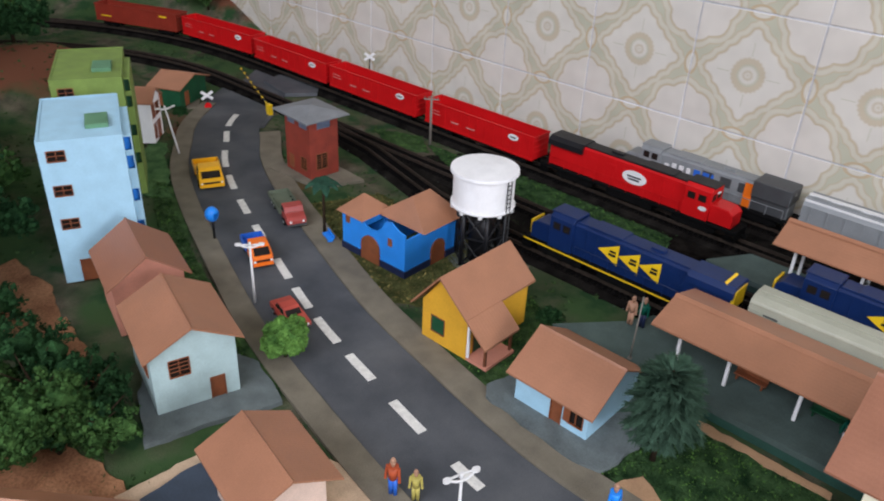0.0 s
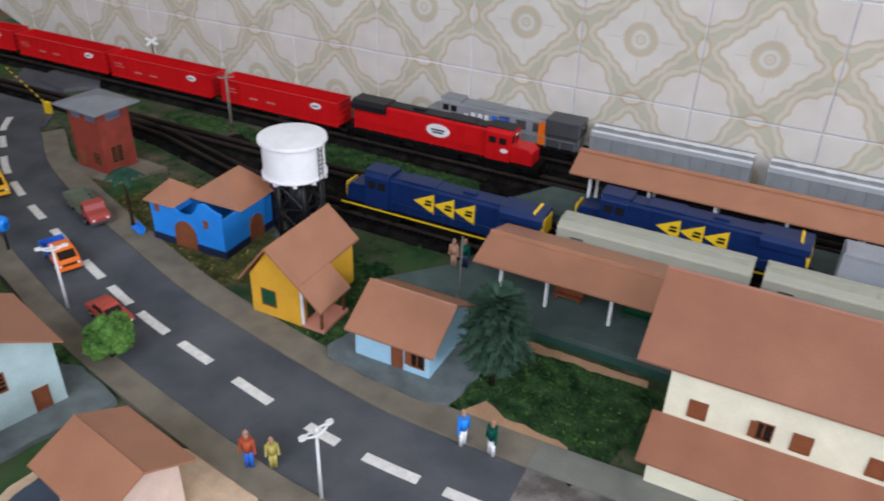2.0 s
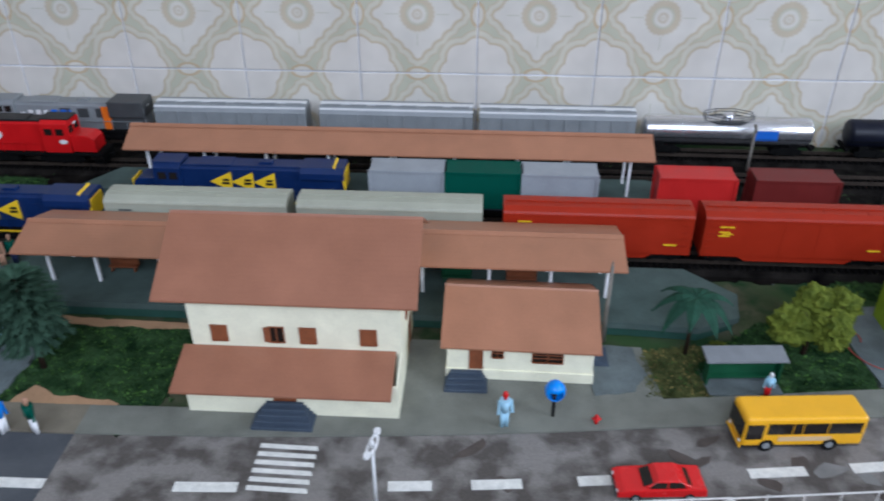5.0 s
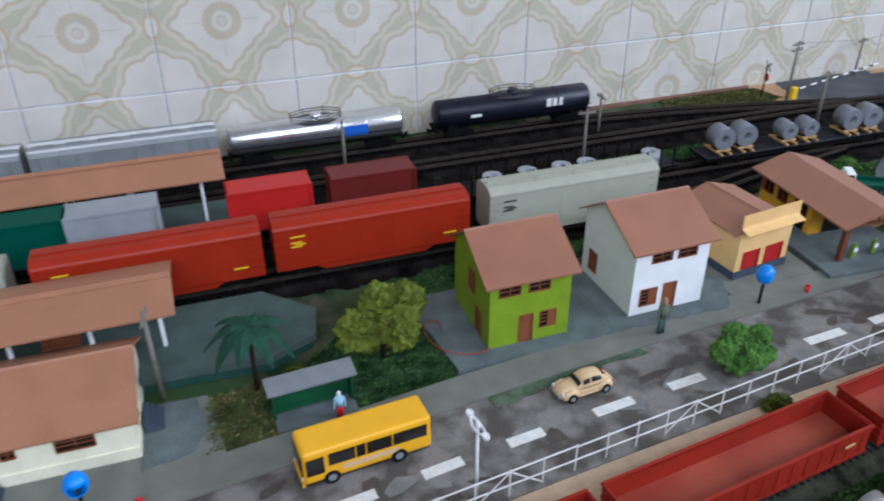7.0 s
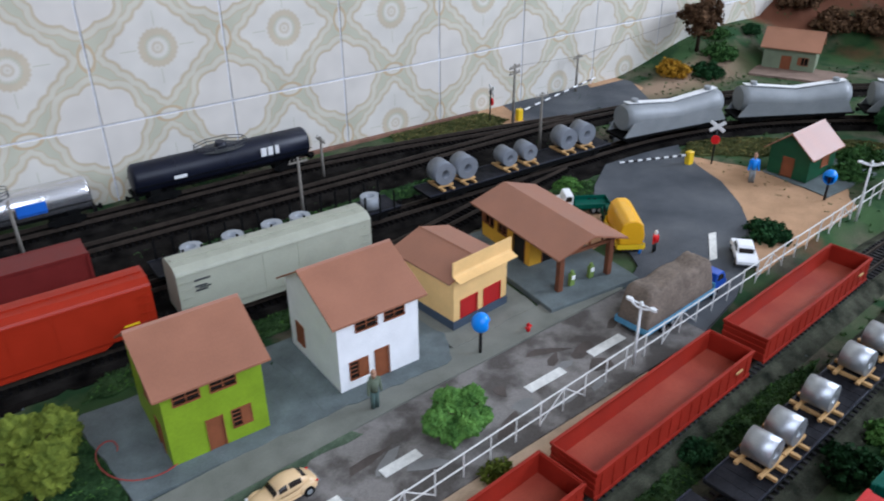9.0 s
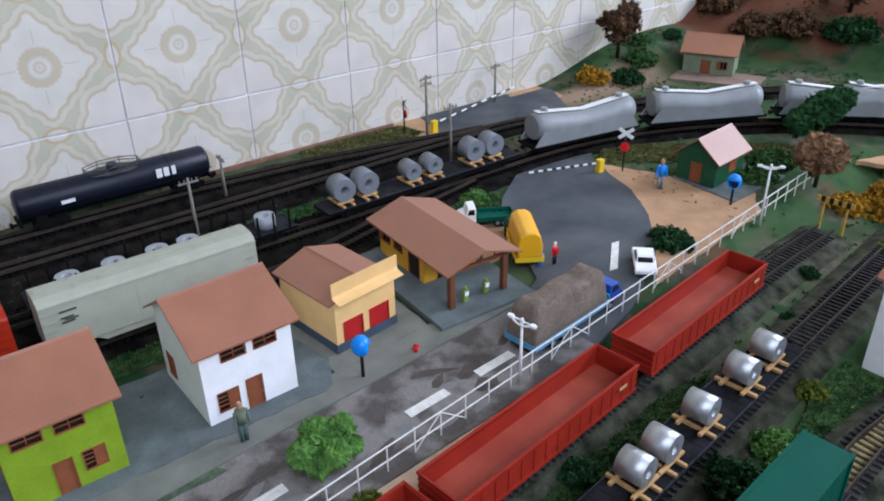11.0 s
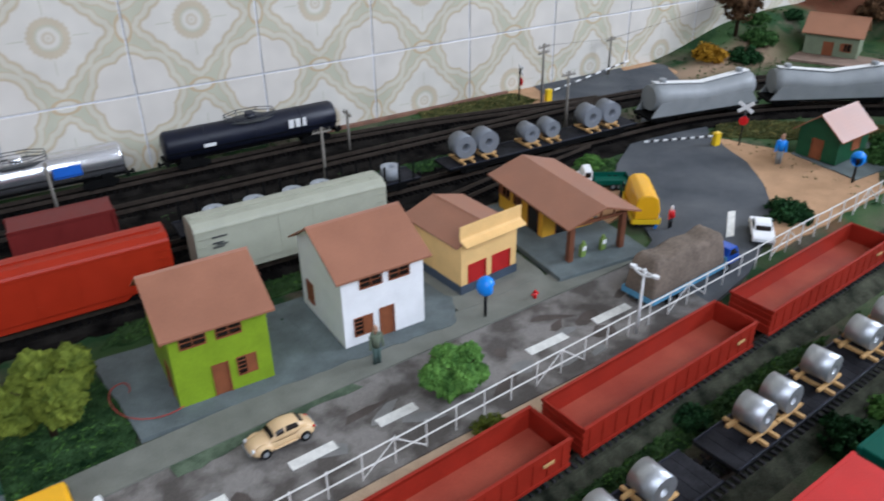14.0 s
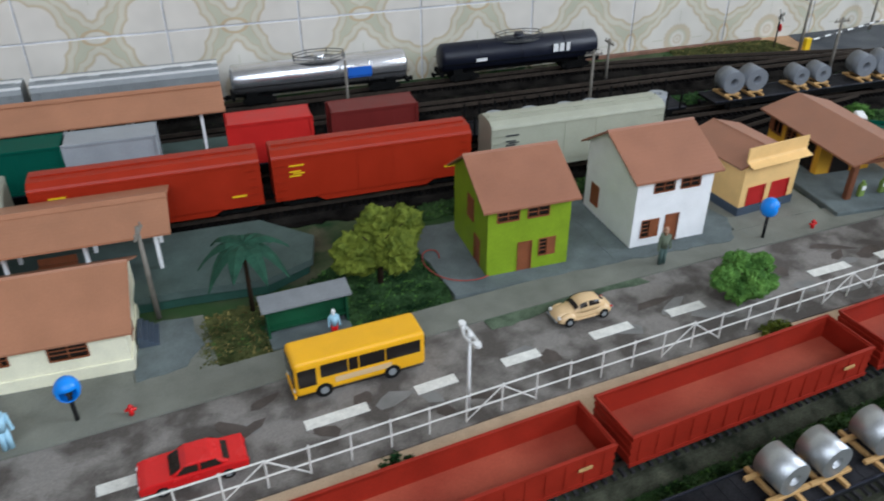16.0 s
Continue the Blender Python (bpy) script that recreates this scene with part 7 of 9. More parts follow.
def street_lamp(x, y, h=0.064, turn=0, lean=0):
    """A pole that carries an eye-shaped loop of two bowed arms with a flat head at each tip."""
    t = thing("street_lamp", pose(x, y, 0.0, 0, lean, turn), "white street lamp with two heads on bowed arms", "street lamp", "street lamps")
    part("pole", cyl(B(), (0, 0, 0.0), (0, 0, h), 0.0014, 0.0010, 8), "gloss_white", t)
    reach, bow, rise = 0.0098, 0.0024, 0.0018
    for e in (-1, 1):
        for s in (-1, 1):
            line = [(e * reach * k / 6, s * bow * math.cos(math.pi / 2 * (k / 6) ** 1.4), h - 0.001 + rise * (k / 6) ** 1.5) for k in range(7)]
            arm = part("arm", tube(B(), line, 0.0009), "gloss_white", t, "bowed white arm")
        head = prism(B(), [(0.0080, -0.0012), (0.0100, -0.0022), (0.0128, -0.0017), (0.0138, 0.0), (0.0128, 0.0017), (0.0100, 0.0022), (0.0080, 0.0012)], h + rise - 0.0014, h + rise + 0.0004, "z")
        head.transform(Matrix.Rotation(0 if e > 0 else math.pi, 4, "Z"))
        part("lamp_head", head, "gloss_white", arm)
    part("crossbar", cyl(B(), (0, -bow, h - 0.001), (0, bow, h - 0.001), 0.0009, n=6), "gloss_white", t)
    part("cap", cyl(B(), (0, 0, h - 0.0005), (0, 0, h + 0.0035), 0.0018, 0.0011, 8), "gloss_white", t)


for x, y, h, turn, lean in ((0.250, -0.560, 0.057, 97, 0), (0.632, -0.524, 0.066, -50, 0), (-0.147, -0.594, 0.061, 95, 0), (-1.554, -0.448, 0.068, 55, -9), (-1.181, -0.587, 0.066, 50, 0), (-0.849, -0.659, 0.064, 72, 0), (-0.503, -0.618, 0.058, 80, 0)):
    street_lamp(x, y, h, turn, lean)


def phone_booth(x, y, h=0.036, turn=0, z=0.002):
    t = thing("phone_booth", pose(x, y, z, 0, 0, turn), "blue egg-shaped telephone hood on a dark post", "telephone booth", "telephone hoods")
    part("post", cyl(B(), (0, 0, 0), (0, 0, h - 0.010), 0.0014, n=8), "black", t)
    bm = B()
    bmesh.ops.create_uvsphere(bm, u_segments=16, v_segments=10, radius=0.0078)
    for v in list(bm.verts):
        v.co.z *= 1.12
        v.co.z += h - 0.008
    bmesh.ops.delete(bm, geom=[f for f in bm.faces if f.calc_center_median().y < -0.0045 and f.calc_center_median().z < h - 0.006], context="FACES")
    bmesh.ops.solidify(bm, geom=list(bm.faces), thickness=0.0006)
    for f in bm.faces:
        f.smooth = True
    hood = part("hood", bm, "phoneblue", t, "bright blue hood")
    part("telephone", rounded(box(B(), -0.002, 0.002, -0.0005, 0.0022, h - 0.013, h - 0.0075), 0.0003, 1), "darkgrey", t)


for x, y, h, a in ((0.160, -0.478, 0.038, 60), (-0.380, -0.527, 0.034, 10), (-1.317, -0.545, 0.039, 120), (0.650, -0.476, 0.036, -70)):
    phone_booth(x, y, h, a, 0.0015)


def hydrant(x, y):
    t = thing("hydrant", pose(x, y, 0.002), "small red fire hydrant on the pavement", "hydrant", "hydrants")
    part("body", cyl(B(), (0, 0, 0), (0, 0, 0.0065), 0.0017, n=10), "carred", t)
    part("cap", cyl(B(), (0, 0, 0.0065), (0, 0, 0.0085), 0.0021, 0.0006, 10), "carred", t)
    part("outlet", cyl(B(), (-0.0034, 0, 0.0045), (0.0034, 0, 0.0045), 0.001, n=8), "carred", t)


hydrant(0.211, -0.478)
hydrant(-0.348, -0.533)


def figurine(x, y, z, h, legs, torso, head, label, turn=0):
    """A painted model figure as one plain mesh."""
    bm = B()
    s = h / 0.035
    mats = [legs, torso, head]

    def paint(first, k):
        bm.faces.ensure_lookup_table()
        for f in bm.faces[first:]:
            f.material_index = k
    for q in (-1, 1):
        cyl(bm, (q * 0.0018 * s, 0, 0), (q * 0.0016 * s, 0, 0.016 * s), 0.0016 * s, 0.0021 * s, 8)
    n = len(bm.faces)
    paint(0, 0)
    cyl(bm, (0, 0, 0.0155 * s), (0, 0, 0.0275 * s), 0.0030 * s, 0.0042 * s, 10)
    for q in (-1, 1):
        cyl(bm, (q * 0.0044 * s, 0, 0.0268 * s), (q * 0.0056 * s, -0.001 * s, 0.0145 * s), 0.0013 * s, 0.0011 * s, 6)
    m = len(bm.faces)
    paint(n, 1)
    cyl(bm, (0, 0, 0.0275 * s), (0, 0, 0.0295 * s), 0.0012 * s, n=8)
    cyl(bm, (0, 0, 0.0290 * s), (0, 0, 0.0325 * s), 0.0017 * s, 0.0024 * s, 10)
    cyl(bm, (0, 0, 0.0325 * s), (0, 0, 0.0350 * s), 0.0024 * s, 0.0012 * s, 10)
    paint(m, 2)
    ob = part("figurine", bm, legs)
    for k in mats[1:]:
        ob.data.materials.append(M[k])
    ob.matrix_world = pose(x, y, z, 0, 0, turn)
    return tagged(ob, label, "figurine", "painted figures")


WHO = ((-0.910, -0.660, 0.002, 0.035, "logoblue", "rustcloth", "skin", "painted figure with rust-red jacket and blue trousers", 20), (-0.895, -0.652, 0.002, 0.029, "dressyellow", "dressyellow", "skin", "painted figure in a dull yellow dress", 40),
       (-0.786, -0.567, 0.002, 0.034, "white", "phoneblue", "skin", "painted figure with a blue top and white trousers", 70), (-0.763, -0.566, 0.002, 0.034, "white", "contgreen", "skin", "painted figure with a green top and white trousers", -30),
       (0.056, -0.487, 0.003, 0.034, "teal", "olivebed", "skin", "painted figure in a faded green uniform", 0), (-0.417, -0.540, 0.002, 0.034, "skyblue", "skyblue", "carred", "painted figure in pale blue with a red cap", 15),
       (-0.212, -0.496, 0.002, 0.024, "carred", "skyblue", "white", "painted figure waiting at the bus shelter", 0), (-0.884, -0.362, 0.0155, 0.032, "navy", "contgreen", "skin", "painted figure in green and dark blue on the platform", 0),
       (-0.894, -0.366, 0.0155, 0.031, "skin", "skin", "skin", "faded beige painted figure on the platform", 0), (-0.690, -0.392, 0.0155, 0.032, "white", "contgreen", "skin", "painted figure in green and white on the platform", 0),
       (0.626, -0.397, 0.001, 0.037, "wagon_grey", "phoneblue", "skin", "painted figure with a blue top and grey trousers", -40),
       (0.402, -0.446, 0.002, 0.024, "black", "carred", "white", "painted figure in red and black by the tanker", 0), (0.388, -0.440, 0.002, 0.02, "phoneblue", "phoneblue", "phoneblue", "small blue painted figure by the tanker", 0))
for w in WHO:
    figurine(*w)

# fence along the yard
t = thing("fence", Matrix(), "white metal fence with diagonal braces along the street", "fence")
xs = np.arange(-0.47, 0.80, 0.0245)
verts = [(x, fence_y(x) - 0.0015, 0.0) for x in xs]
for k, (x, y, z) in enumerate(verts):
    part("post", cyl(B(), (x, y, ground_z(x, y)), (x, y, 0.0235 + random.uniform(-0.0006, 0.0006)), 0.00062, n=6), "fencewhite", t)
for k in range(0, len(verts) - 1, 4):
    a, b = verts[k], verts[min(k + 4, len(verts) - 1)]
    for z in (0.0225, 0.0105):
        part("rail", cyl(B(), (a[0], a[1], z + random.uniform(-0.0006, 0.0006)), (b[0], b[1], z + random.uniform(-0.0006, 0.0006)), 0.00062, n=6), "fencewhite", t)
for k in range(2, len(verts) - 2, 6):
    for s in (-1, 1):
        a, b = verts[k], verts[k + s]
        part("brace", cyl(B(), (a[0], a[1], 0.022), (b[0], b[1], 0.002), 0.0005, n=6), "fencewhite", t)


def utility_pole(x, y, h, arms=1, turn=0, z=0.0):
    t = thing("utility_pole", pose(x, y, z, 0, 0, turn), "thin weathered grey-brown utility pole with a crossarm", "utility pole", "utility poles")
    part("pole", cyl(B(), (0, 0, 0), (0, 0, h), 0.0021, 0.0014, 8), "concrete", t)
    for k in range(arms):
        a = part("crossarm", rounded(box(B(), -0.011, 0.011, -0.0009, 0.0009, h - 0.006 - 0.008 * k, h - 0.0042 - 0.008 * k), 0.0002, 1), "concrete", t)
        for q in (-0.009, -0.004, 0.004, 0.009):
            part("insulator", cyl(B(), (q, 0, h - 0.0042 - 0.008 * k), (q, 0, h - 0.0012 - 0.008 * k), 0.0006, n=6), "concrete", a)


for x, y, h, n, a in ((0.152, -0.172, 0.072, 1, 0), (0.491, -0.172, 0.078, 1, 0), (-0.114, -0.083, 0.060, 1, 80), (-1.352, -0.160, 0.074, 1, 40), (-0.331, -0.431, 0.078, 1, 80), (0.523, -0.079, 0.088, 2, 10), (0.70, -0.02, 0.06, 1, 10), (0.222, -0.083, 0.052, 1, 90)):
    utility_pole(x, y, h, n, a)
cab = thing("overhead_wire", Matrix(), "thin dark wires strung between the poles by the wall", "wire")
for a, b in (((0.523, -0.079, 0.085), (0.70, -0.02, 0.057)), ((0.70, -0.02, 0.057), (1.05, -0.03, 0.095))):
    part("wire", cyl(B(), a, b, 0.00035, n=4), "concrete", cab)


def crossing_sign(x, y, h, turn, red=True):
    t = thing("crossing_sign", pose(x, y, 0.0, 0, 0, turn), "white railway crossing cross on a dark post", "road sign", "crossing signs")
    part("post", cyl(B(), (0, 0, 0), (0, 0, h), 0.0011, n=8), "black", t)
    for a in (35, -35, ):
        part("board", rounded(box(B(), -0.0105, 0.0105, -0.0007 + 0.0002 * (a > 0), 0.0003 + 0.0002 * (a > 0), -0.0022, 0.0022, pose(0, -0.0014, h - 0.002, 0, a, 0)), 0.0002, 1), "gloss_white", t)
    if red:
        part("light", cyl(B(), (0, -0.0030, h - 0.019), (0, -0.0010, h - 0.019), 0.0055, n=18), "carred", t, "red round signal disc")


crossing_sign(0.635, -0.333, 0.052, -50)
crossing_sign(-1.688, -0.318, 0.024, 60)
crossing_sign(-1.62, -0.035, 0.05, 45, False)
crossing_sign(0.507, -0.047, 0.048, 75)


def gate(a, b, label, pale="yellow"):
    """A striped barrier from its box at a to its tip at b."""
    a, b = Vector(a), Vector(b)
    t = thing("crossing_gate", Matrix.Translation((a.x, a.y, 0)), label, "barrier", "crossing gates")
    part("box", rounded(box(B(), -0.0045, 0.0045, -0.0035, 0.0035, 0, 0.0175), 0.0006, 1), "yellow", t, "yellow barrier box")
    n = 16
    for k in range(n):
        p, q = (b - a) * (k / n), (b - a) * ((k + 1) / n)
        part("stripe", cyl(B(), (p.x, p.y, a.z + p.z), (q.x, q.y, a.z + q.z), 0.0013, n=6), pale if k % 2 else "black", t)


gate((0.611, -0.317, 0.013), (0.523, -0.283, 0.0125), "black and white striped barrier with a yellow box", "gloss_white")
gate((-1.603, -0.262, 0.013), (-1.80, -0.180, 0.0125), "black and yellow striped barrier with a yellow box")
gate((0.543, -0.069, 0.013), (0.735, -0.026, 0.0185), "black and white striped barrier with a yellow box", "gloss_white")
patch("crossing_pad", [(-1.735, -0.178), (-1.745, -0.135), (-1.655, -0.118), (-1.625, -0.150), (-1.656, -0.192)], 0.004, "asphalt", "grey pad between the rails at the crossing", category="crossing", lift=0.002)
patch("road_apron", [(-1.715, -0.315), (-1.760, -0.245), (-1.735, -0.198), (-1.67, -0.205), (-1.60, -0.255), (-1.565, -0.300), (-1.60, -0.345)], -0.0004, "asphalt", "grey asphalt where the street meets the crossing", category="road", lift=0.0011)

# ---- road vehicles (front towards +x, wheels on z = 0) ----


def wheels(t, xs, half, r, wide=0.0022):
    for x in xs:
        for s in (-1, 1):
            w = part("wheel", cyl(B(), (x, s * (half - wide), r), (x, s * half, r), r, n=16), "tyre", t, "black tyre")
            part("hub", cyl(B(), (x, s * (half - 0.0004), r), (x, s * (half + 0.0003), r), r * 0.5, n=10), "wagon_grey", w)


def shell(profile, half, tuck, material, t, name, rows=((0.0, 1.0),), label=""):
    """A body swept across: profile of (x, z); the side tucks in above the waist."""
    bm = B()
    prev = None
    for y, f in ((-half, tuck), (-half * 0.86, 1.0), (half * 0.86, 1.0), (half, tuck)):
        cur = [bm.verts.new((x * (1 if f == 1 else 0.985), y, z if f == 1.0 else zmid(profile, z, f))) for x, z in profile]
        if prev:
            for i in range(len(cur)):
                bm.faces.new([prev[i], prev[(i + 1) % len(cur)], cur[(i + 1) % len(cur)], cur[i]])
        else:
            bm.faces.new(cur)
        prev = cur
    bm.faces.new(prev[::-1])
    bmesh.ops.recalc_face_normals(bm, faces=bm.faces)
    for f in bm.faces:
        f.smooth = False
    return part(name, bm, material, t, label)


def zmid(profile, z, f):
    top = max(q for _, q in profile)
    return z if z < top * 0.62 else top * 0.62 + (z - top * 0.62) * f


def beetle(m, paint, label, L=0.047, H=0.0172, W=0.0098):
    """Small rounded saloon: domed cabin, sloping bonnet and tail, bulging wings over the wheels."""
    t = thing("car", m, label, "car", "road vehicles")
    h = L / 2

    def lobe(x, profile, angle, half, low):
        xs = [p[0] for p in profile]
        top, wide = np.interp(x / h, xs, [p[1] for p in profile]), np.interp(x / h, xs, [p[2] for p in profile])
        c, s = math.cos(angle), math.sin(angle)
        k = 0.72
        return (x, half * wide * math.copysign(abs(c) ** k, c), low + (top - low) * abs(s) ** k)

    def hull(profile, half, low, n=26, m=18):
        bm, rings = B(), []
        x0, x1 = profile[0][0] * h, profile[-1][0] * h
        for i in range(n + 1):
            x = x0 + (x1 - x0) * (0.5 - 0.5 * math.cos(math.pi * i / n))
            rings.append([bm.verts.new(lobe(x, profile, math.pi * j / m, half, low)) for j in range(m + 1)])
        for a, b in zip(rings, rings[1:]):
            for j in range(m + 1):
                bm.faces.new([a[j], a[(j + 1) % (m + 1)], b[(j + 1) % (m + 1)], b[j]])
        bm.faces.new(rings[0][::-1])
        bm.faces.new(rings[-1])
        bmesh.ops.recalc_face_normals(bm, faces=bm.faces)
        for f in bm.faces:
            f.smooth = True
        return bm

    def pane(profile, half, low, x0, x1, a0, a1):
        bm = B()
        grid = [[bm.verts.new(Vector(lobe(x0 + (x1 - x0) * i / 6, profile, radians(a0 + (a1 - a0) * j / 6), half + 0.00035, low)) + Vector((0, 0, 0.0003))) for j in range(7)] for i in range(7)]
        faces = [bm.faces.new([grid[i][j], grid[i + 1][j], grid[i + 1][j + 1], grid[i][j + 1]]) for i in range(6) for j in range(6)]
        bmesh.ops.recalc_face_normals(bm, faces=faces)
        bmesh.ops.solidify(bm, geom=bm.faces[:], thickness=0.0003)
        return bm

    lower = [(-1.0, 0.0058, 0.55), (-0.93, 0.0082, 0.68), (-0.78, 0.0106, 0.80), (-0.5, 0.0120, 0.88), (0.3, 0.0118, 0.88), (0.6, 0.0115, 0.80), (0.82, 0.0104, 0.68), (0.94, 0.0088, 0.58), (1.0, 0.0062, 0.45)]
    roof = [(-0.80, 0.0100, 0.50), (-0.66, 0.0132, 0.66), (-0.48, 0.0158, 0.78), (-0.26, H * 0.985, 0.83), (-0.04, H, 0.84), (0.14, 0.0164, 0.82), (0.29, 0.0142, 0.78), (0.42, 0.0112, 0.74)]
    part("body", hull(lower, W, 0.0036), paint, t)
    part("cabin", hull(roof, W, 0.0085), paint, t)
    for s in (-1, 1):
        for x, r in ((0.62 * h, 0.0066), (-0.60 * h, 0.0068)):
            bm = B()
            bmesh.ops.create_uvsphere(bm, u_segments=18, v_segments=10, radius=1)
            for v in bm.verts:
                v.co = Vector((x + v.co.x * r * 1.12, s * W * 0.70 + v.co.y * W * 0.33, max(0.0036, 0.0040 + v.co.z * r * 0.90)))
            for f in bm.faces:
                f.smooth = True
            part("wing", bm, paint, t, "bulging wing over the wheel")
        part("running_board", rounded(box(B(), -h * 0.36, h * 0.36, s * W * 0.88 - 0.0010, s * W * 0.88 + 0.0010, 0.0036, 0.0046), 0.0003, 1), paint, t)
        a0, a1 = (22, 52) if s > 0 else (158, 128)
        part("side_window", pane(roof, W, 0.0085, -0.02 * h, 0.22 * h, a0, a1), "darkglass", t)
        part("side_window", pane(roof, W, 0.0085, -0.46 * h, -0.08 * h, a0, a1), "darkglass", t)
        part("headlight", cyl(B(), (h * 0.90, s * W * 0.66, 0.0074), (h * 0.95, s * W * 0.66, 0.0076), 0.0014, n=12), "gloss_white", t, "pale round headlight")
        part("tail_light", cyl(B(), (-h * 0.90, s * W * 0.68, 0.0068), (-h * 0.95, s * W * 0.68, 0.0066), 0.0008, n=10), "carred", t, "small red tail light")
    part("windscreen", pane(roof, W, 0.0085, 0.27 * h, 0.385 * h, 40, 140), "darkglass", t)
    part("rear_window", pane(roof, W, 0.0085, -0.68 * h, -0.54 * h, 58, 122), "darkglass", t)
    for k in (-1, 1):
        part("bumper", rounded(box(B(), k * h * 1.01 - 0.0006, k * h * 1.01 + 0.0006, -W * 0.72, W * 0.72, 0.0044, 0.0056), 0.0003, 1), "wagon_grey", t, "pale bumper")
    wheels(t, (-h * 0.60, h * 0.62), W + 0.0004, 0.0039)
    return t


def car(m, paint, label, L=0.050, H=0.0165, W=0.0105, style="saloon"):
    t = thing("car", m, label, "car", "road vehicles")
    h = L / 2
    if style == "beetle":
        body = [(-h * 0.96, 0.0042), (h * 0.96, 0.0042), (h, 0.0060), (h * 0.98, 0.0085), (h * 0.90, 0.0102), (h * 0.72, 0.0113), (h * 0.44, 0.0117), (-h * 0.40, 0.0115), (-h * 0.62, 0.0110), (-h * 0.82, 0.0096), (-h * 0.95, 0.0076), (-h, 0.0058)]
        cabin = [(h * 0.42, 0.0110), (h * 0.30, 0.0142), (h * 0.16, 0.0163), (-h * 0.02, H), (-h * 0.24, H * 0.985), (-h * 0.44, 0.0158), (-h * 0.62, 0.0134), (-h * 0.76, 0.0102)]
    else:
        body = [(-h, 0.0040), (h, 0.0040), (h, 0.0085), (h * 0.86, 0.0100), (h * 0.42, 0.0108), (-h * 0.60, 0.0110), (-h * 0.97, 0.0104), (-h, 0.0075)]
        cabin = [(h * 0.40, 0.0107), (h * 0.10, H), (-h * 0.34, H), (-h * 0.66, 0.0109)]
    b = rounded(prism(B(), body, -W, W, "y"), 0.0009, 2)
    part("body", rounded(b, 0.0018, 3) if style == "beetle" else b, paint, t)
    c = prism(B(), cabin, -W * 0.84, W * 0.84, "y")
    top = max(z for _, z in cabin)
    for v in c.verts:
        if v.co.z > 0.013:
            v.co.y *= 0.88
    part("cabin", rounded(c, 0.0024 if style == "beetle" else 0.0008, 3), paint, t)
    zz0, zz1 = 0.0112, top - 0.0013
    x0, x1 = (h * 0.30, -h * 0.52) if style != "beetle" else (h * 0.28, -h * 0.42)
    for s in (-1, 1):
        for a, e in ((x0, (x0 + x1) / 2 + 0.0007), ((x0 + x1) / 2 - 0.0007, x1)):
            lean = 0.0042 if a == x0 else 0.0
            lean2 = 0.003 if e == x1 else 0.0
            g = prism(B(), [(a, zz0), (e, zz0), (e + lean2, zz1), (a - lean, zz1)], -0.0004, 0.0004, "y")
            for v in g.verts:
                v.co.y += s * W * (0.845 if v.co.z < 0.0125 else 0.775)
            part("side_window", g, "darkglass", t)
    fx0, fx1 = (h * 0.41, h * 0.14) if style != "beetle" else (h * 0.42, h * 0.25)
    ws = prism(B(), [(fx0 + 0.0004, zz0), (fx1 + 0.0004, zz1), (fx1 - 0.0004, zz1), (fx0 - 0.0006, zz0)], -W * 0.68, W * 0.68, "y")
    part("windscreen", ws, "darkglass", t)
    rx0, rx1 = (-h * 0.655, -h * 0.36) if style != "beetle" else (-h * 0.68, -h * 0.46)
    rw = prism(B(), [(rx0 - 0.0004, zz0 + (0 if style != "beetle" else 0.0012)), (rx1 - 0.0005, zz1), (rx1 + 0.0006, zz1), (rx0 + 0.0008, zz0)], -W * 0.64, W * 0.64, "y")
    part("rear_window", rw, "darkglass", t)
    for s in (-1, 1):
        part("headlight", cyl(B(), (h - 0.0008, s * W * 0.66, 0.0074), (h + 0.0005, s * W * 0.66, 0.0074), 0.0012, n=10), "gloss_white", t, "pale round headlight")
        part("tail_light", box(B(), -h - 0.0004, -h + 0.0006, s * W * 0.7 - 0.0013, s * W * 0.7 + 0.0013, 0.0064, 0.0078), "carred", t)
    for k in (-1, 1):
        part("bumper", rounded(box(B(), k * h - 0.0008, k * h + 0.0008, -W * 0.95, W * 0.95, 0.0040, 0.0056), 0.0003, 1), "darkgrey" if style != "beetle" else paint, t)
    wheels(t, (-h * 0.60, h * 0.60), W + 0.0002, 0.0037)
    return t


RZ = 0.0013
beetle(pose(-0.036, -0.5265, RZ, 0, 0, 185), "carcream", "cream rounded little car on the street")
car(pose(-0.313, -0.5925, RZ, 0, 0, 184), "carred", "shiny red saloon car on the street", 0.060, 0.0165, 0.0115)
car(pose(0.4635, -0.5055, RZ, 0, 0, 224), "white", "white saloon car on the turning place", 0.046, 0.0160, 0.0102)
car(pose(-1.135, -0.579, RZ, 0, 0, -14), "parkedred", "dull red car parked behind a small tree", 0.050, 0.0165, 0.0108)


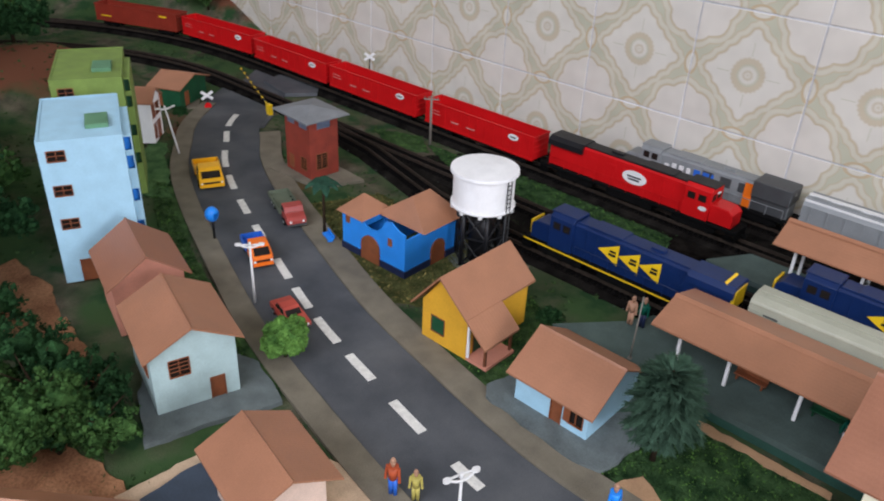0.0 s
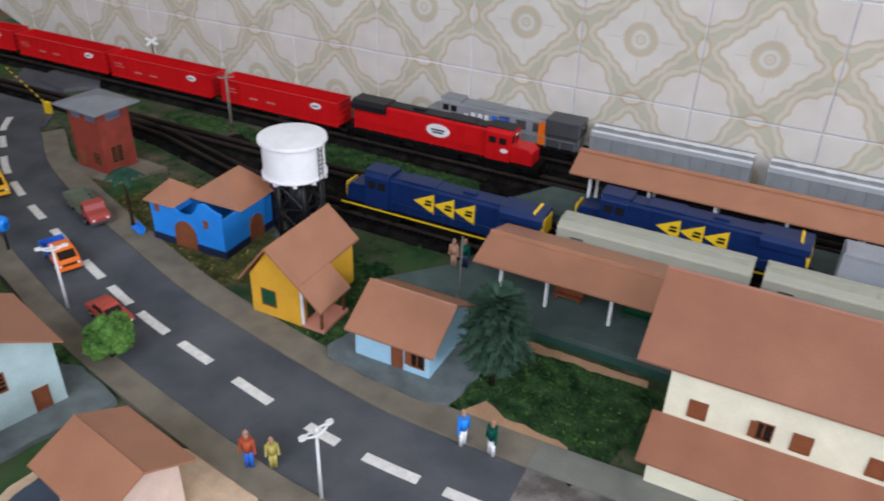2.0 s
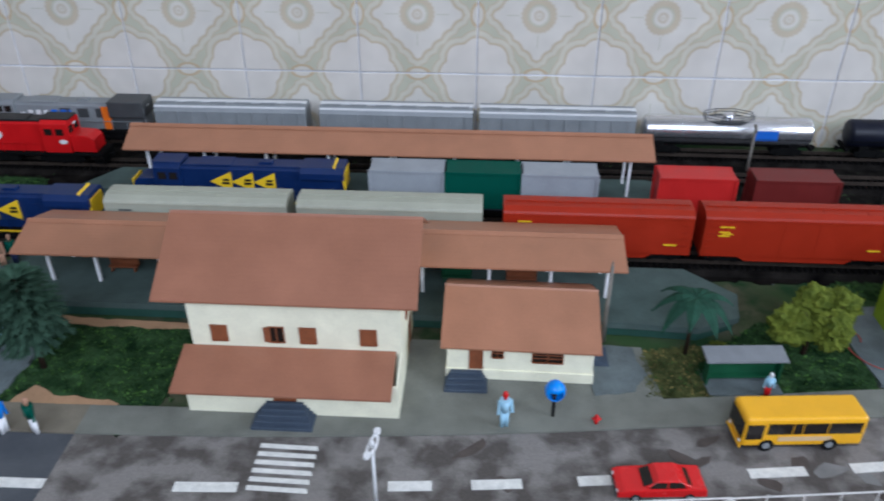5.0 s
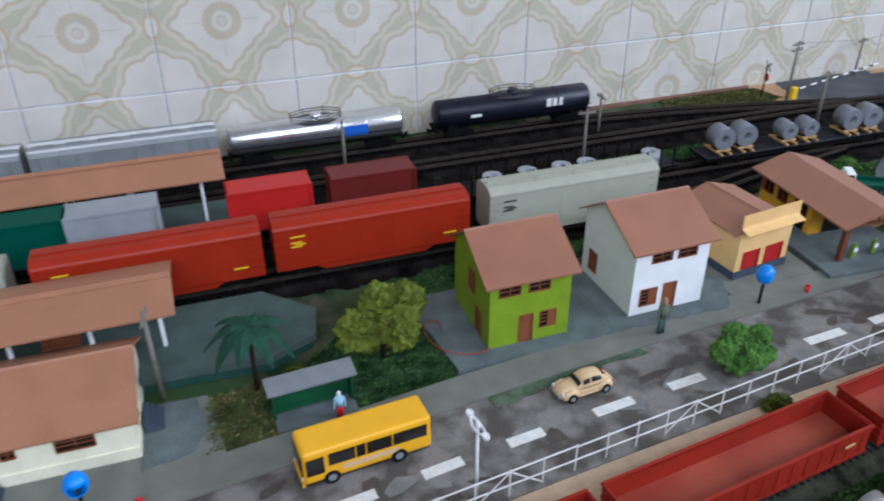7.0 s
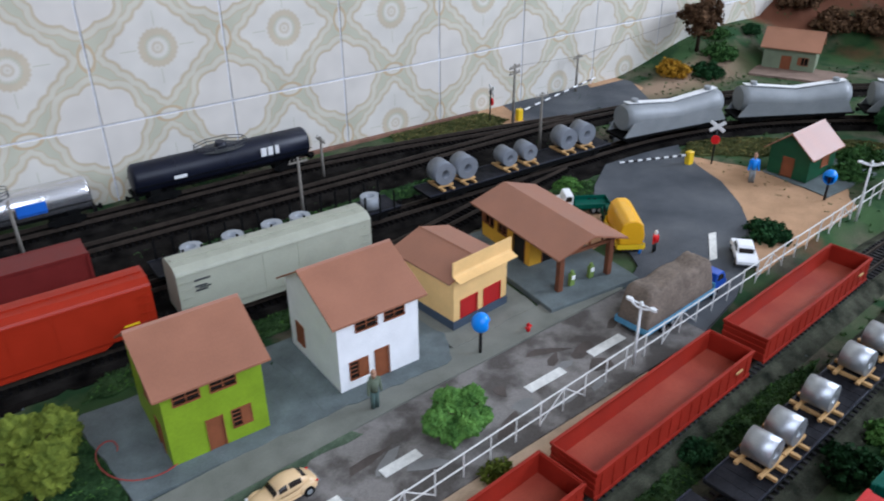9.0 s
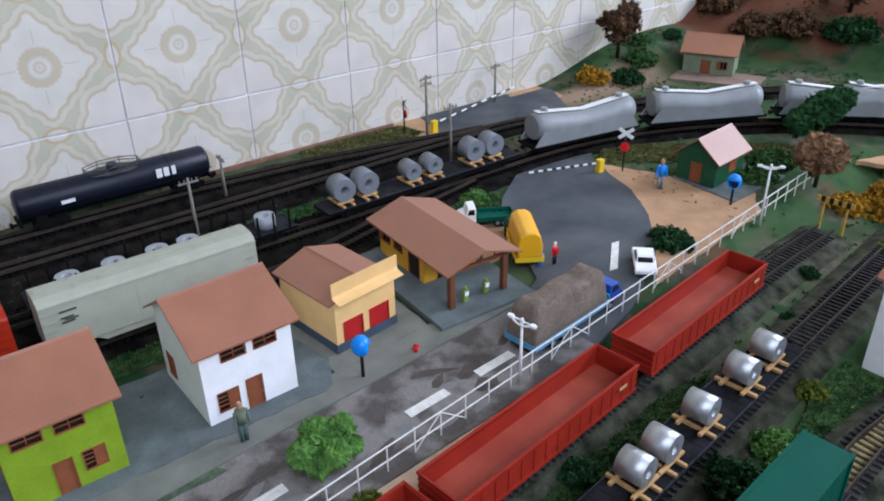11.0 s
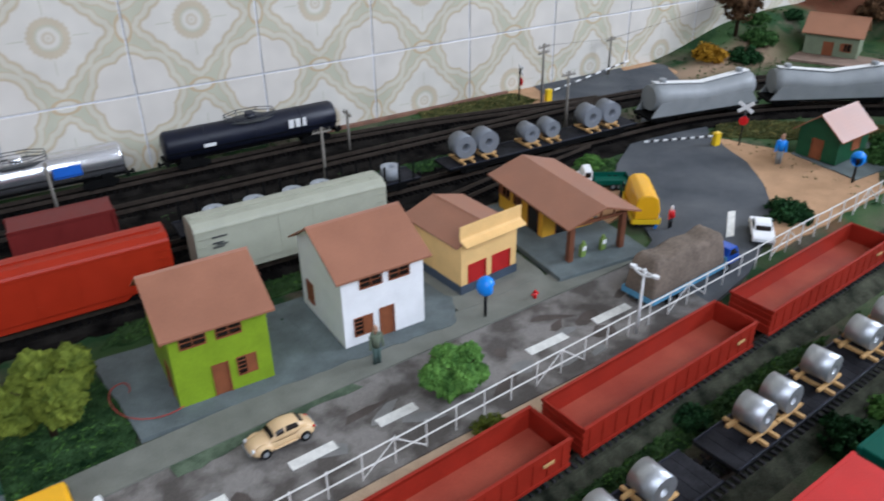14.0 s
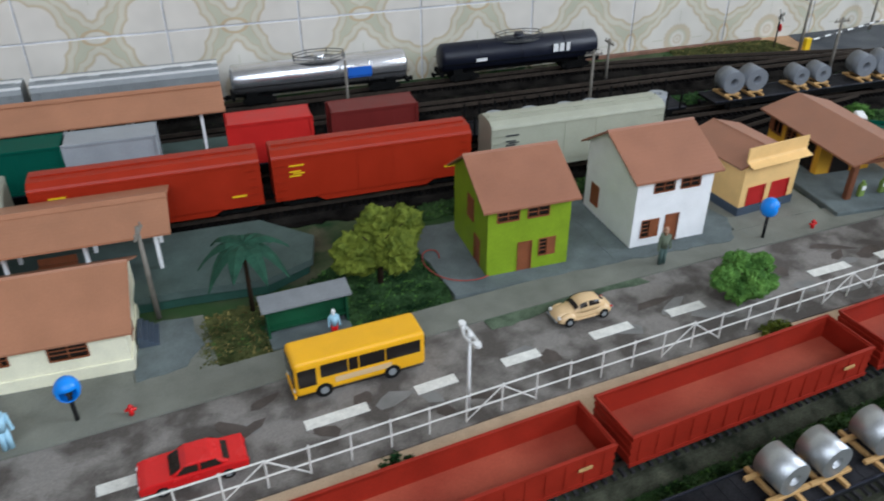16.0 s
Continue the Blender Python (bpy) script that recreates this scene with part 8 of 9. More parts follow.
def bus(m):
    t = thing("bus", m, "yellow city bus with dark windows", "bus", "road vehicles")
    h, W, H = 0.0440, 0.0130, 0.0310
    part("body", rounded(box(B(), -h, h, -W, W, 0.0040, H), 0.0030, 3), "busyellow", t)
    for s in (-1, 1):
        y0, y1 = s * (W + 0.0001) - 0.0003, s * (W + 0.0001) + 0.0003
        for x0, x1 in ((-h + 0.004, -0.0165), (-0.0155, 0.0015), (0.0025, 0.0085), (0.0095, 0.0270)):
            part("side_window", box(B(), x0, x1, y0, y1, 0.0165, 0.0262), "darkglass", t)
        part("cab_window", box(B(), 0.0300, h - 0.0022, y0, y1, 0.0120, 0.0255), "darkglass", t, "deep dark cab window")
        part("stripe", box(B(), -h + 0.024, 0.0180, s * (W + 0.0001) - 0.0002, s * (W + 0.0001) + 0.0002, 0.0098, 0.0140), "carcream", t, "pale cream side band")
        part("skirt", box(B(), -h + 0.002, h - 0.002, s * (W + 0.0001) - 0.0002, s * (W + 0.0001) + 0.0002, 0.0046, 0.0052), "black", t)
    part("windscreen", box(B(), h - 0.0003, h + 0.0005, -W * 0.88, W * 0.88, 0.0115, 0.0262), "darkglass", t)
    part("rear_window", box(B(), -h - 0.0005, -h + 0.0003, -W * 0.8, W * 0.8, 0.0165, 0.0265), "darkglass", t)
    for s in (-1, 1):
        part("headlight", cyl(B(), (h - 0.0004, s * W * 0.72, 0.0080), (h + 0.0006, s * W * 0.72, 0.0080), 0.0015, n=10), "gloss_white", t)
    part("bumper", rounded(box(B(), h - 0.0006, h + 0.0010, -W, W, 0.0035, 0.0058), 0.0004, 1), "busyellow", t)
    wheels(t, (-h * 0.46, h * 0.58), W + 0.0003, 0.0056)


bus(pose(-0.2055, -0.5385, RZ, 0, 0, 184.5))


def lorry(m, cab, bed, label, L=0.078, load=None, W=0.0122, top=0.022, split=0.32):
    t = thing("lorry", m, label, "lorry", "road vehicles")
    h = L / 2
    fore = 0.74 if split < 0.5 else 0.95
    part("chassis", box(B(), -h, h * 0.95, -W * 0.6, W * 0.6, 0.0040, 0.0066), "black", t)
    c = prism(B(), [(h * (split + 0.04), 0.0055), (h, 0.0055), (h, 0.0110), (h * 0.93, 0.0140), (h * fore, 0.0155), (h * (fore - 0.08), 0.0225), (h * (split + 0.06), 0.0230)], -W * 0.9, W * 0.9, "y")
    part("cab", rounded(c, 0.0009, 2), cab, t)
    part("windscreen", prism(B(), [(h * (fore - 0.005), 0.0160), (h * (fore - 0.075), 0.0215), (h * (fore - 0.085), 0.0213), (h * (fore - 0.02), 0.0160)], -W * 0.75, W * 0.75, "y"), "darkglass", t)
    for s in (-1, 1):
        part("side_window", prism(B(), [(h * (split + 0.10), 0.0155), (h * (fore - 0.06), 0.0155), (h * (fore - 0.12), 0.0212), (h * (split + 0.11), 0.0214)], s * W * 0.905 - 0.0003, s * W * 0.905 + 0.0003, "y"), "darkglass", t)
        part("headlight", cyl(B(), (h - 0.0005, s * W * 0.6, 0.0092), (h + 0.0005, s * W * 0.6, 0.0092), 0.0014, n=10), "gloss_white", t)
        part("side_board", rounded(box(B(), -h, h * split, s * W - 0.0006, s * W + 0.0006, 0.0070, 0.0122), 0.0002, 1), bed, t, "low side board")
    part("bumper", rounded(box(B(), h, h + 0.0014, -W * 0.9, W * 0.9, 0.0040, 0.0064), 0.0003, 1), "darkgrey", t)
    part("bed", box(B(), -h, h * split, -W + 0.0007, W - 0.0007, 0.0068, 0.0082), bed, t)
    part("tail_board", box(B(), -h - 0.0006, -h, -W, W, 0.0070, 0.0122), bed, t)
    part("head_board", box(B(), h * (split - 0.01), h * (split + 0.01), -W, W, 0.0070, 0.0165), bed, t)
    if load:
        bm = B()
        bmesh.ops.create_grid(bm, x_segments=44, y_segments=20, size=1)
        for v in bm.verts:
            u, w = (math.copysign(abs(q) ** 0.45, q) for q in v.co.xy)
            edge = (1 - abs(u) ** 22) * (1 - abs(w) ** 10) * (0.95 - 0.03 * u + 0.045 * math.cos(u * 7.5 + 0.4))
            v.co = Vector((-h * (1 - split) / 2 + u * h * (1 + split) * 0.49, w * W * 0.95, 0.0095 + edge * (top - 0.0095) * (0.97 + 0.03 * noise.noise((u * 2.5, w * 2, 4.0))) + 0.0016 * noise.noise((u * 7, w * 5, 1))))
        for f in bm.faces:
            f.smooth = True
        part("tarpaulin", bm, load, t, "bulging brown tarpaulin")
    wheels(t, (-h * 0.62, -h * 0.40, h * 0.66), W + 0.0001, 0.0044, 0.0026)
    return t


lorry(pose(0.339, -0.5235, RZ, 0, 0, 6.5), "cabblue", "bedblue", "blue lorry with a bulging brown tarpaulin over its load", 0.124, "canvas", 0.0163, 0.045, 0.62)


def pickup(m, cab, bed, label, L=0.060, W=0.0125):
    """Cab-forward pickup with a rounded cab and a low open bed."""
    t = thing("pickup", m, label, "pickup", "road vehicles")
    h = L / 2
    part("chassis", box(B(), -h, h * 0.95, -W * 0.6, W * 0.6, 0.0038, 0.0060), "black", t)
    c = prism(B(), [(-h * 0.02, 0.0050), (h, 0.0050), (h, 0.0130), (h * 0.96, 0.0142), (h * 0.66, 0.0222), (h * 0.50, 0.0240), (0.0, 0.0238)], -W * 0.95, W * 0.95, "y")
    for v in c.verts:
        if v.co.z > 0.018:
            v.co.y *= 0.88
    part("cab", rounded(c, 0.0013, 2), cab, t)
    ws = prism(B(), [(h * 0.945, 0.0155), (h * 0.715, 0.0216), (h * 0.69, 0.0214), (h * 0.915, 0.0152)], -W * 0.72, W * 0.72, "y")
    part("windscreen", ws, "darkglass", t)
    part("grille", rounded(box(B(), h - 0.0003, h + 0.0006, -W * 0.62, W * 0.62, 0.0085, 0.0108), 0.0002, 1), "black", t, "black grille")
    part("bumper", rounded(box(B(), h - 0.0004, h + 0.0014, -W * 0.95, W * 0.95, 0.0040, 0.0062), 0.0004, 1), cab, t)
    for s in (-1, 1):
        g = prism(B(), [(h * 0.12, 0.0150), (h * 0.72, 0.0150), (h * 0.55, 0.0212), (h * 0.14, 0.0214)], -0.0003, 0.0003, "y")
        for v in g.verts:
            v.co.y += s * W * (0.93 if v.co.z < 0.018 else 0.85)
        part("side_window", g, "darkglass", t)
        part("headlight", cyl(B(), (h - 0.0003, s * W * 0.76, 0.0096), (h + 0.0008, s * W * 0.76, 0.0096), 0.0013, n=10), "gloss_white", t, "pale round headlight")
        part("side_board", rounded(box(B(), -h, -h * 0.04, s * W - 0.0006, s * W + 0.0006, 0.0070, 0.0145), 0.0002, 1), bed, t)
    part("bed", box(B(), -h, -h * 0.04, -W + 0.0007, W - 0.0007, 0.0062, 0.0080), bed, t)
    part("tail_board", box(B(), -h - 0.0006, -h, -W, W, 0.0070, 0.0145), bed, t)
    wheels(t, (-h * 0.58, h * 0.58), W + 0.0002, 0.0042)


pickup(pose(-1.458, -0.4625, RZ, 0, 0, -25), "busyellow", "busyellow", "yellow cab-forward pickup with an open bed", 0.070, 0.0160)
pickup(pose(-1.2535, -0.5325, RZ, 0, 0, -22), "orange", "logoblue", "orange pickup with a dark blue bed", 0.056, 0.0115)
t = thing("bench", pose(-1.231, -0.453, 0.0012, 0, 0, -20), "small bright blue bench under a palm", "bench")
part("seat", rounded(box(B(), -0.010, 0.010, -0.0035, 0.0035, 0.0035, 0.0048), 0.0003, 1), "phoneblue", t)
part("backrest", rounded(box(B(), -0.010, 0.010, 0.0032, 0.0043, 0.0048, 0.0095), 0.0003, 1), "phoneblue", t)
for x in (-0.008, 0.008):
    part("leg", box(B(), x - 0.0006, x + 0.0006, -0.003, 0.003, 0, 0.0035), "phoneblue", t)
lorry(pose(-1.313, -0.447, RZ, 0, 0, -22), "fadedred", "olivebed", "small faded red lorry with an olive bed", 0.084, None, 0.0125)
tk = lorry(pose(0.400, -0.402, 0.002, 0, 0, 57), "contgreen", "yellow", "yellow tank lorry with a green cab behind the filling station", 0.085, None, 0.0135)
bm = prism(B(), [(-0.0115, 0.012), (0.0115, 0.012), (0.0125, 0.022), (0.0100, 0.034), (0.0045, 0.038), (-0.0045, 0.038), (-0.0100, 0.034), (-0.0125, 0.022)], -0.043, 0.012, "x")
part("tank", rounded(bm, 0.0015, 2), "busyellow", tk, "yellow rounded tank")
lorry(pose(0.408, -0.335, 0.002, 0, 0, 150), "white", "contgreen", "small white and green lorry by the crossing", 0.06, None, 0.0115)


def buffer_stop(x, y, turn, label):
    """Yellow and black beam on two posts at the end of a siding."""
    t = thing("buffer_stop", pose(x, y, DROP, 0, 0, turn), label, "buffer stop", "buffer stops")
    for s in (-1, 1):
        part("post", rounded(box(B(), -0.0012, 0.0012, s * 0.0125 - 0.0012, s * 0.0125 + 0.0012, -0.002, 0.036), 0.0002, 1), "oldyellow", t)
    for k in range(9):
        y0 = -0.020 + 0.040 * k / 9
        part("stripe", box(B(), -0.0022, -0.0010, y0, y0 + 0.040 / 9, 0.032, 0.038), "black" if k % 2 else "oldyellow", t)


buffer_stop(0.705, -0.5655, 4, "yellow and black striped buffer stop closing a siding")
buffer_stop(0.765, -0.6255, 6, "yellow and black striped buffer stop closing a siding")

patch("crossing_road", [(0.545, -0.090), (0.565, -0.0045), (0.74, -0.0045), (0.70, -0.098)], 0.0002, "asphalt", "grey road between the tracks and the tiled wall", category="road", lift=0.001)
patch("dirt", [(0.50, -0.06), (0.515, -0.0045), (0.565, -0.0045), (0.545, -0.090)], 0.0, "sand", "sandy verge beside the crossing road", wobble=0.003, lift=0.0008)
patch("dirt", [(0.70, -0.098), (0.74, -0.0045), (0.82, -0.0045), (0.80, -0.07)], 0.0, "sand", "sandy verge beside the crossing road", wobble=0.003, lift=0.0008)


alone("baseboard", rounded(box(B(), 0.19, 0.515, -0.0105, -0.0045, -0.002, 0.0035), 0.0008, 1), surface("reddish_board", (0.20, 0.10, 0.065), 0.8, vary=0.25, scale=60), Matrix(), "thin reddish-brown board along the foot of the tiled wall", "baseboard", kind="structure")


# ---- trees, bushes and flock ----
rng = np.random.default_rng(5)


def clumps(points, radii, leaves, seed):
    """Many small crumpled leaf blades gathered in tufts, as vertices and triangles."""
    r = np.random.default_rng(seed)
    p, rad = np.repeat(np.array(points), leaves, 0), np.repeat(np.array(radii), leaves)[:, None]
    n = len(p)
    unit = lambda v: v / (np.linalg.norm(v, axis=1, keepdims=True) + 1e-9)
    d = unit(r.normal(size=(n, 3)))
    a = unit(np.cross(d, r.normal(size=(n, 3))))
    b = np.cross(d, a)
    c = p + d * rad * r.uniform(0.2, 1.05, (n, 1))
    s = rad * r.uniform(0.20, 0.42, (n, 1))
    v = np.stack([c + a * s, c + b * s * 0.8 + d * s * 0.4, c - a * s, c - b * s * 0.8 - d * s * 0.3], 1).reshape(-1, 3)
    k = np.arange(n)[:, None] * 4
    f = np.concatenate([k + np.array([[0, 1, 2]]), k + np.array([[0, 2, 3]])])
    return v, f


BALL = bmesh.new()
bmesh.ops.create_icosphere(BALL, subdivisions=2, radius=1.0)
BALL_V, BALL_F = np.array([v.co[:] for v in BALL.verts]), np.array([[v.index for v in f.verts] for f in BALL.faces])
BALL.free()
FOAM = bmesh.new()
bmesh.ops.create_icosphere(FOAM, subdivisions=4, radius=1.0)
FOAM_V, FOAM_F = np.array([v.co[:] for v in FOAM.verts]), np.array([[v.index for v in f.verts] for f in FOAM.faces])
FOAM.free()


def cores(lobes, v, f, seed):
    """Ragged inner foliage masses, added to the leaf blades of a crown."""
    r = np.random.default_rng(seed + 500)
    for c, size in lobes:
        bump = r.uniform(0.72, 1.12, (len(BALL_V), 1))
        f = np.concatenate([f, BALL_F + len(v)])
        v = np.concatenate([v, np.array(c) + BALL_V * bump * np.array(size)])
    return v, f


def foam(lobes, v, f, seed):
    """Torn lumps of foam foliage: lobes with a coarse and a fine crumple."""
    for k, (c, size) in enumerate(lobes):
        out = []
        for d in FOAM_V:
            q = Vector(d)
            out.append(0.86 + 0.30 * noise.noise(q * 1.9 + Vector((seed, k, 0))) + 0.24 * noise.noise(q * 5.5 + Vector((k, seed, 3))) + 0.13 * noise.noise(q * 14 + Vector((2, k, seed))))
        f = np.concatenate([f, FOAM_F + len(v)])
        v = np.concatenate([v, np.array(c) + FOAM_V * np.array(out)[:, None] * np.array(size)])
    return v, f


def mesh_part(name, verts, faces, material, parent=None, label=""):
    me = bpy.data.meshes.new(name)
    me.from_pydata(np.asarray(verts).tolist(), [], np.asarray(faces).tolist())
    me.materials.append(M[material])
    ob = new(name, me)
    ob.parent = parent
    return tagged(ob, label)


def tree(x, y, h, crown, leaf, label, z=None, trunk=0.35, wide=1.0, n=130, leaves=34, seed=1, tuft=0.15, lumps=None):
    z = ground_z(x, y) if z is None else z
    t = thing("tree", Matrix.Translation((x, y, z)), label, "tree", "trees")
    r = np.random.default_rng(seed)
    top = h - crown * 0.9
    bm = cyl(B(), (0, 0, -0.001), (0.001, 0.0, top), h * 0.04, h * 0.022, 8)
    for k in range(6):
        a = k * 1.05 + seed
        zz = top * (0.55 + 0.08 * k)
        cyl(bm, (0, 0, zz), (crown * wide * 0.6 * math.cos(a), crown * wide * 0.6 * math.sin(a), min(zz + crown * 0.8, h * 0.85)), h * 0.016, h * 0.006, 6)
    part("trunk", bm, "bark", t, "dark tapered trunk with limbs")
    pts, rad = [], []
    lobes = [(r.normal(size=3) * np.array([0.5 * wide, 0.5 * wide, 0.38]) * crown, crown * r.uniform(0.45, 0.72)) for _ in range(9)]
    while len(pts) < n * 1.7:
        c, rr = lobes[r.integers(len(lobes))]
        d = r.normal(size=3)
        d /= np.linalg.norm(d)
        q = c + d * rr * r.uniform(0.55, 1.0)
        if q[2] > -crown * 0.85:
            pts.append(q + np.array([0, 0, h - crown]))
            rad.append(crown * tuft * r.uniform(0.7, 1.3))
    v, f = clumps(pts, rad, leaves, seed)
    if lumps:
        v, f = np.zeros((0, 3)), np.zeros((0, 3), int)
        v, f = foam([((a * crown, b * crown, h - crown + c * crown), (s * crown,) * 3) for a, b, c, s in lumps], v, f, seed)
        pick = np.random.default_rng(seed).choice(len(v), 850)
        tv, tf = clumps(v[pick], [crown * 0.07] * len(pick), 8, seed)
        v, f = np.concatenate([v, tv]), np.concatenate([f, tf + len(v)])
    else:
        v, f = cores([(c + np.array([0, 0, h - crown]), (rr * 0.52,) * 3) for c, rr in lobes], v, f, seed)
    mesh_part("crown", v, f, leaf, t)
    return t


def bush(x, y, size, leaf, label, z=None, flat=0.7, n=120, seed=1, leaves=30):
    z = ground_z(x, y) if z is None else z
    r = np.random.default_rng(seed)
    pts, rad = [], []
    for _ in range(n):
        d = r.normal(size=3)
        d /= np.linalg.norm(d)
        q = d * size * r.uniform(0.5, 0.95) * np.array([1, 1, flat])
        q[2] = abs(q[2])
        pts.append(q)
        rad.append(size * 0.19 * r.uniform(0.7, 1.3))
    v, f = clumps(pts, rad, leaves, seed)
    v, f = cores([((0, 0, size * 0.1), (size * 0.5, size * 0.5, size * flat * 0.5))], v, f, seed)
    ob = mesh_part("bush", v, f, leaf)
    ob.matrix_world = Matrix.Translation((x, y, z))
    return tagged(ob, label, "bush", "bushes")


def conifer(x, y, h, width, z=0.0):
    t = thing("conifer", Matrix.Translation((x, y, z)), "dark grey-green conifer with drooping needle twigs", "tree", "trees")
    part("trunk", cyl(B(), (0, 0, -0.001), (0, 0, h * 0.92), 0.0026, 0.0006, 8), "bark", t)
    verts, faces = [], []
    r = np.random.default_rng(9)
    for k in range(190):
        q = (k + 0.5) / 190
        z0 = h * (0.34 + 0.56 * q)
        reach = width * math.sqrt(1 - (0.25 - q) ** 2 / (0.09 if q < 0.25 else 0.62)) * r.uniform(0.72, 1.04)
        a = k * 2.39996 + r.uniform(-0.25, 0.25)
        ca, sa = math.cos(a), math.sin(a)
        lift, fall = 0.16 + 0.85 * q * q, 0.42
        # a drooping twig, feathered with needles on both sides
        for j in range(64):
            u = r.uniform(0.12, 1.0) ** 0.8
            d = reach * u
            at = np.array([ca * d, sa * d, z0 + reach * (lift * u - fall * u * u)])
            slope = lift - 2 * fall * u
            way = np.array([ca, sa, slope])
            way /= np.linalg.norm(way)
            side = r.choice((-1, 1)) * r.uniform(0.15, 0.75)
            needle = way + np.array([-sa, ca, 0.0]) * side + np.array([0, 0, r.uniform(-0.15, 0.30)])
            tip = at + needle * 0.0062 * r.uniform(0.7, 1.15)
            edge = np.cross(needle, (0.2, 0.1, 1.0))
            edge = edge / (np.linalg.norm(edge) + 1e-6) * 0.0009
            k0 = len(verts)
            verts += [at - edge, at + edge, tip]
            faces.append((k0, k0 + 1, k0 + 2))
    v, f = cores([((0, 0, h * 0.58), (width * 0.55, width * 0.55, h * 0.25))], np.array(verts), np.array(faces), 9)
    mesh_part("crown", v, f, "leaf_pine", t)


def palm(x, y, h, spread, z=0.0, label="dark green palm with a thin trunk", droop=0.016):
    t = thing("palm_tree", Matrix.Translation((x, y, z)), label, "tree", "trees")
    part("trunk", cyl(B(), (0, 0, -0.001), (0, 0, h), 0.0019, 0.0013, 8), "bark", t)
    for k in range(9):
        a = k * math.tau / 9 + 0.2
        ca, sa = math.cos(a), math.sin(a)
        verts, faces = [], []
        for q in range(7):
            u = q / 6
            d = spread * u
            zz = h + 0.006 * math.sin(u * 2.2) - droop * u * u * (1 + 0.4 * (k % 3))
            wd = 0.0062 * math.sin(math.pi * (0.12 + 0.86 * u))
            verts += [(ca * d - sa * wd, sa * d + ca * wd, zz - 0.0018), (ca * d, sa * d, zz), (ca * d + sa * wd, sa * d - ca * wd, zz - 0.0018)]
            if q:
                b = q * 3
                faces += [(b - 3, b - 2, b + 1, b), (b - 2, b - 1, b + 2, b + 1)]
        mesh_part("frond", verts, faces, "leaf_palm", t)


tree(-1.091, -0.618, 0.047, 0.0235, "leaf_mid", "small leafy green tree beside the street", 0.0, wide=1.0, seed=3, lumps=((-0.45, 0.0, -0.05, 0.60), (0.42, 0.1, 0.0, 0.58), (0.0, 0.42, 0.2, 0.56), (0.05, -0.42, -0.05, 0.58), (0.1, 0.0, 0.42, 0.50)))
conifer(-0.794, -0.494, 0.097, 0.0300)
palm(-1.243, -0.448, 0.066, 0.021, droop=0.007)
palm(-0.264, -0.446, 0.060, 0.033)
tree(-0.165, -0.440, 0.065, 0.0270, "leaf_olive", "yellow-green foam-leaved tree on the lawn", 0.0, wide=1.2, seed=7, lumps=((-0.75, -0.25, -0.1, 0.66), (0.05, 0.35, 0.25, 0.72), (0.8, 0.2, 0.3, 0.62), (0.35, -0.5, -0.05, 0.66), (-0.3, 0.1, -0.25, 0.6)))
tree(0.088, -0.545, 0.041, 0.0215, "leaf_mid", "small bright green tree by the fence", 0.0, wide=1.2, seed=11, lumps=((-0.75, 0.1, 0.05, 0.52), (-0.1, 0.35, 0.30, 0.58), (0.65, 0.1, 0.35, 0.50), (0.1, -0.4, 0.0, 0.55), (0.75, -0.3, -0.15, 0.42), (-0.35, -0.3, -0.25, 0.48)))
bush(0.523, -0.490, 0.026, "leaf_dark", "dark green bush on the sand", -0.001, seed=4)
tree(0.772, -0.508, 0.068, 0.0265, "leaf_rust", "round rust-brown tree by the fence", wide=0.6, seed=13, lumps=((0, 0, 0.0, 0.98), (0.3, -0.35, -0.05, 0.75), (-0.35, 0.3, -0.05, 0.75), (-0.3, -0.3, 0.1, 0.7), (0.3, 0.35, 0.1, 0.72)))
tree(0.885, -0.440, 0.084, 0.033, "leaf_dark", "tall dark green tree at the end of the street", wide=1.1, seed=17, lumps=((-0.7, 0.3, -0.4, 0.62), (-0.15, 0.1, -0.1, 0.72), (0.3, -0.2, 0.25, 0.7), (0.75, -0.5, 0.45, 0.48), (0.1, 0.3, -0.55, 0.55)))
tree(0.955, -0.045, 0.092, 0.034, "leaf_brown", "tall brownish tree on the hillside by the wall", wide=0.8, n=150, seed=19)
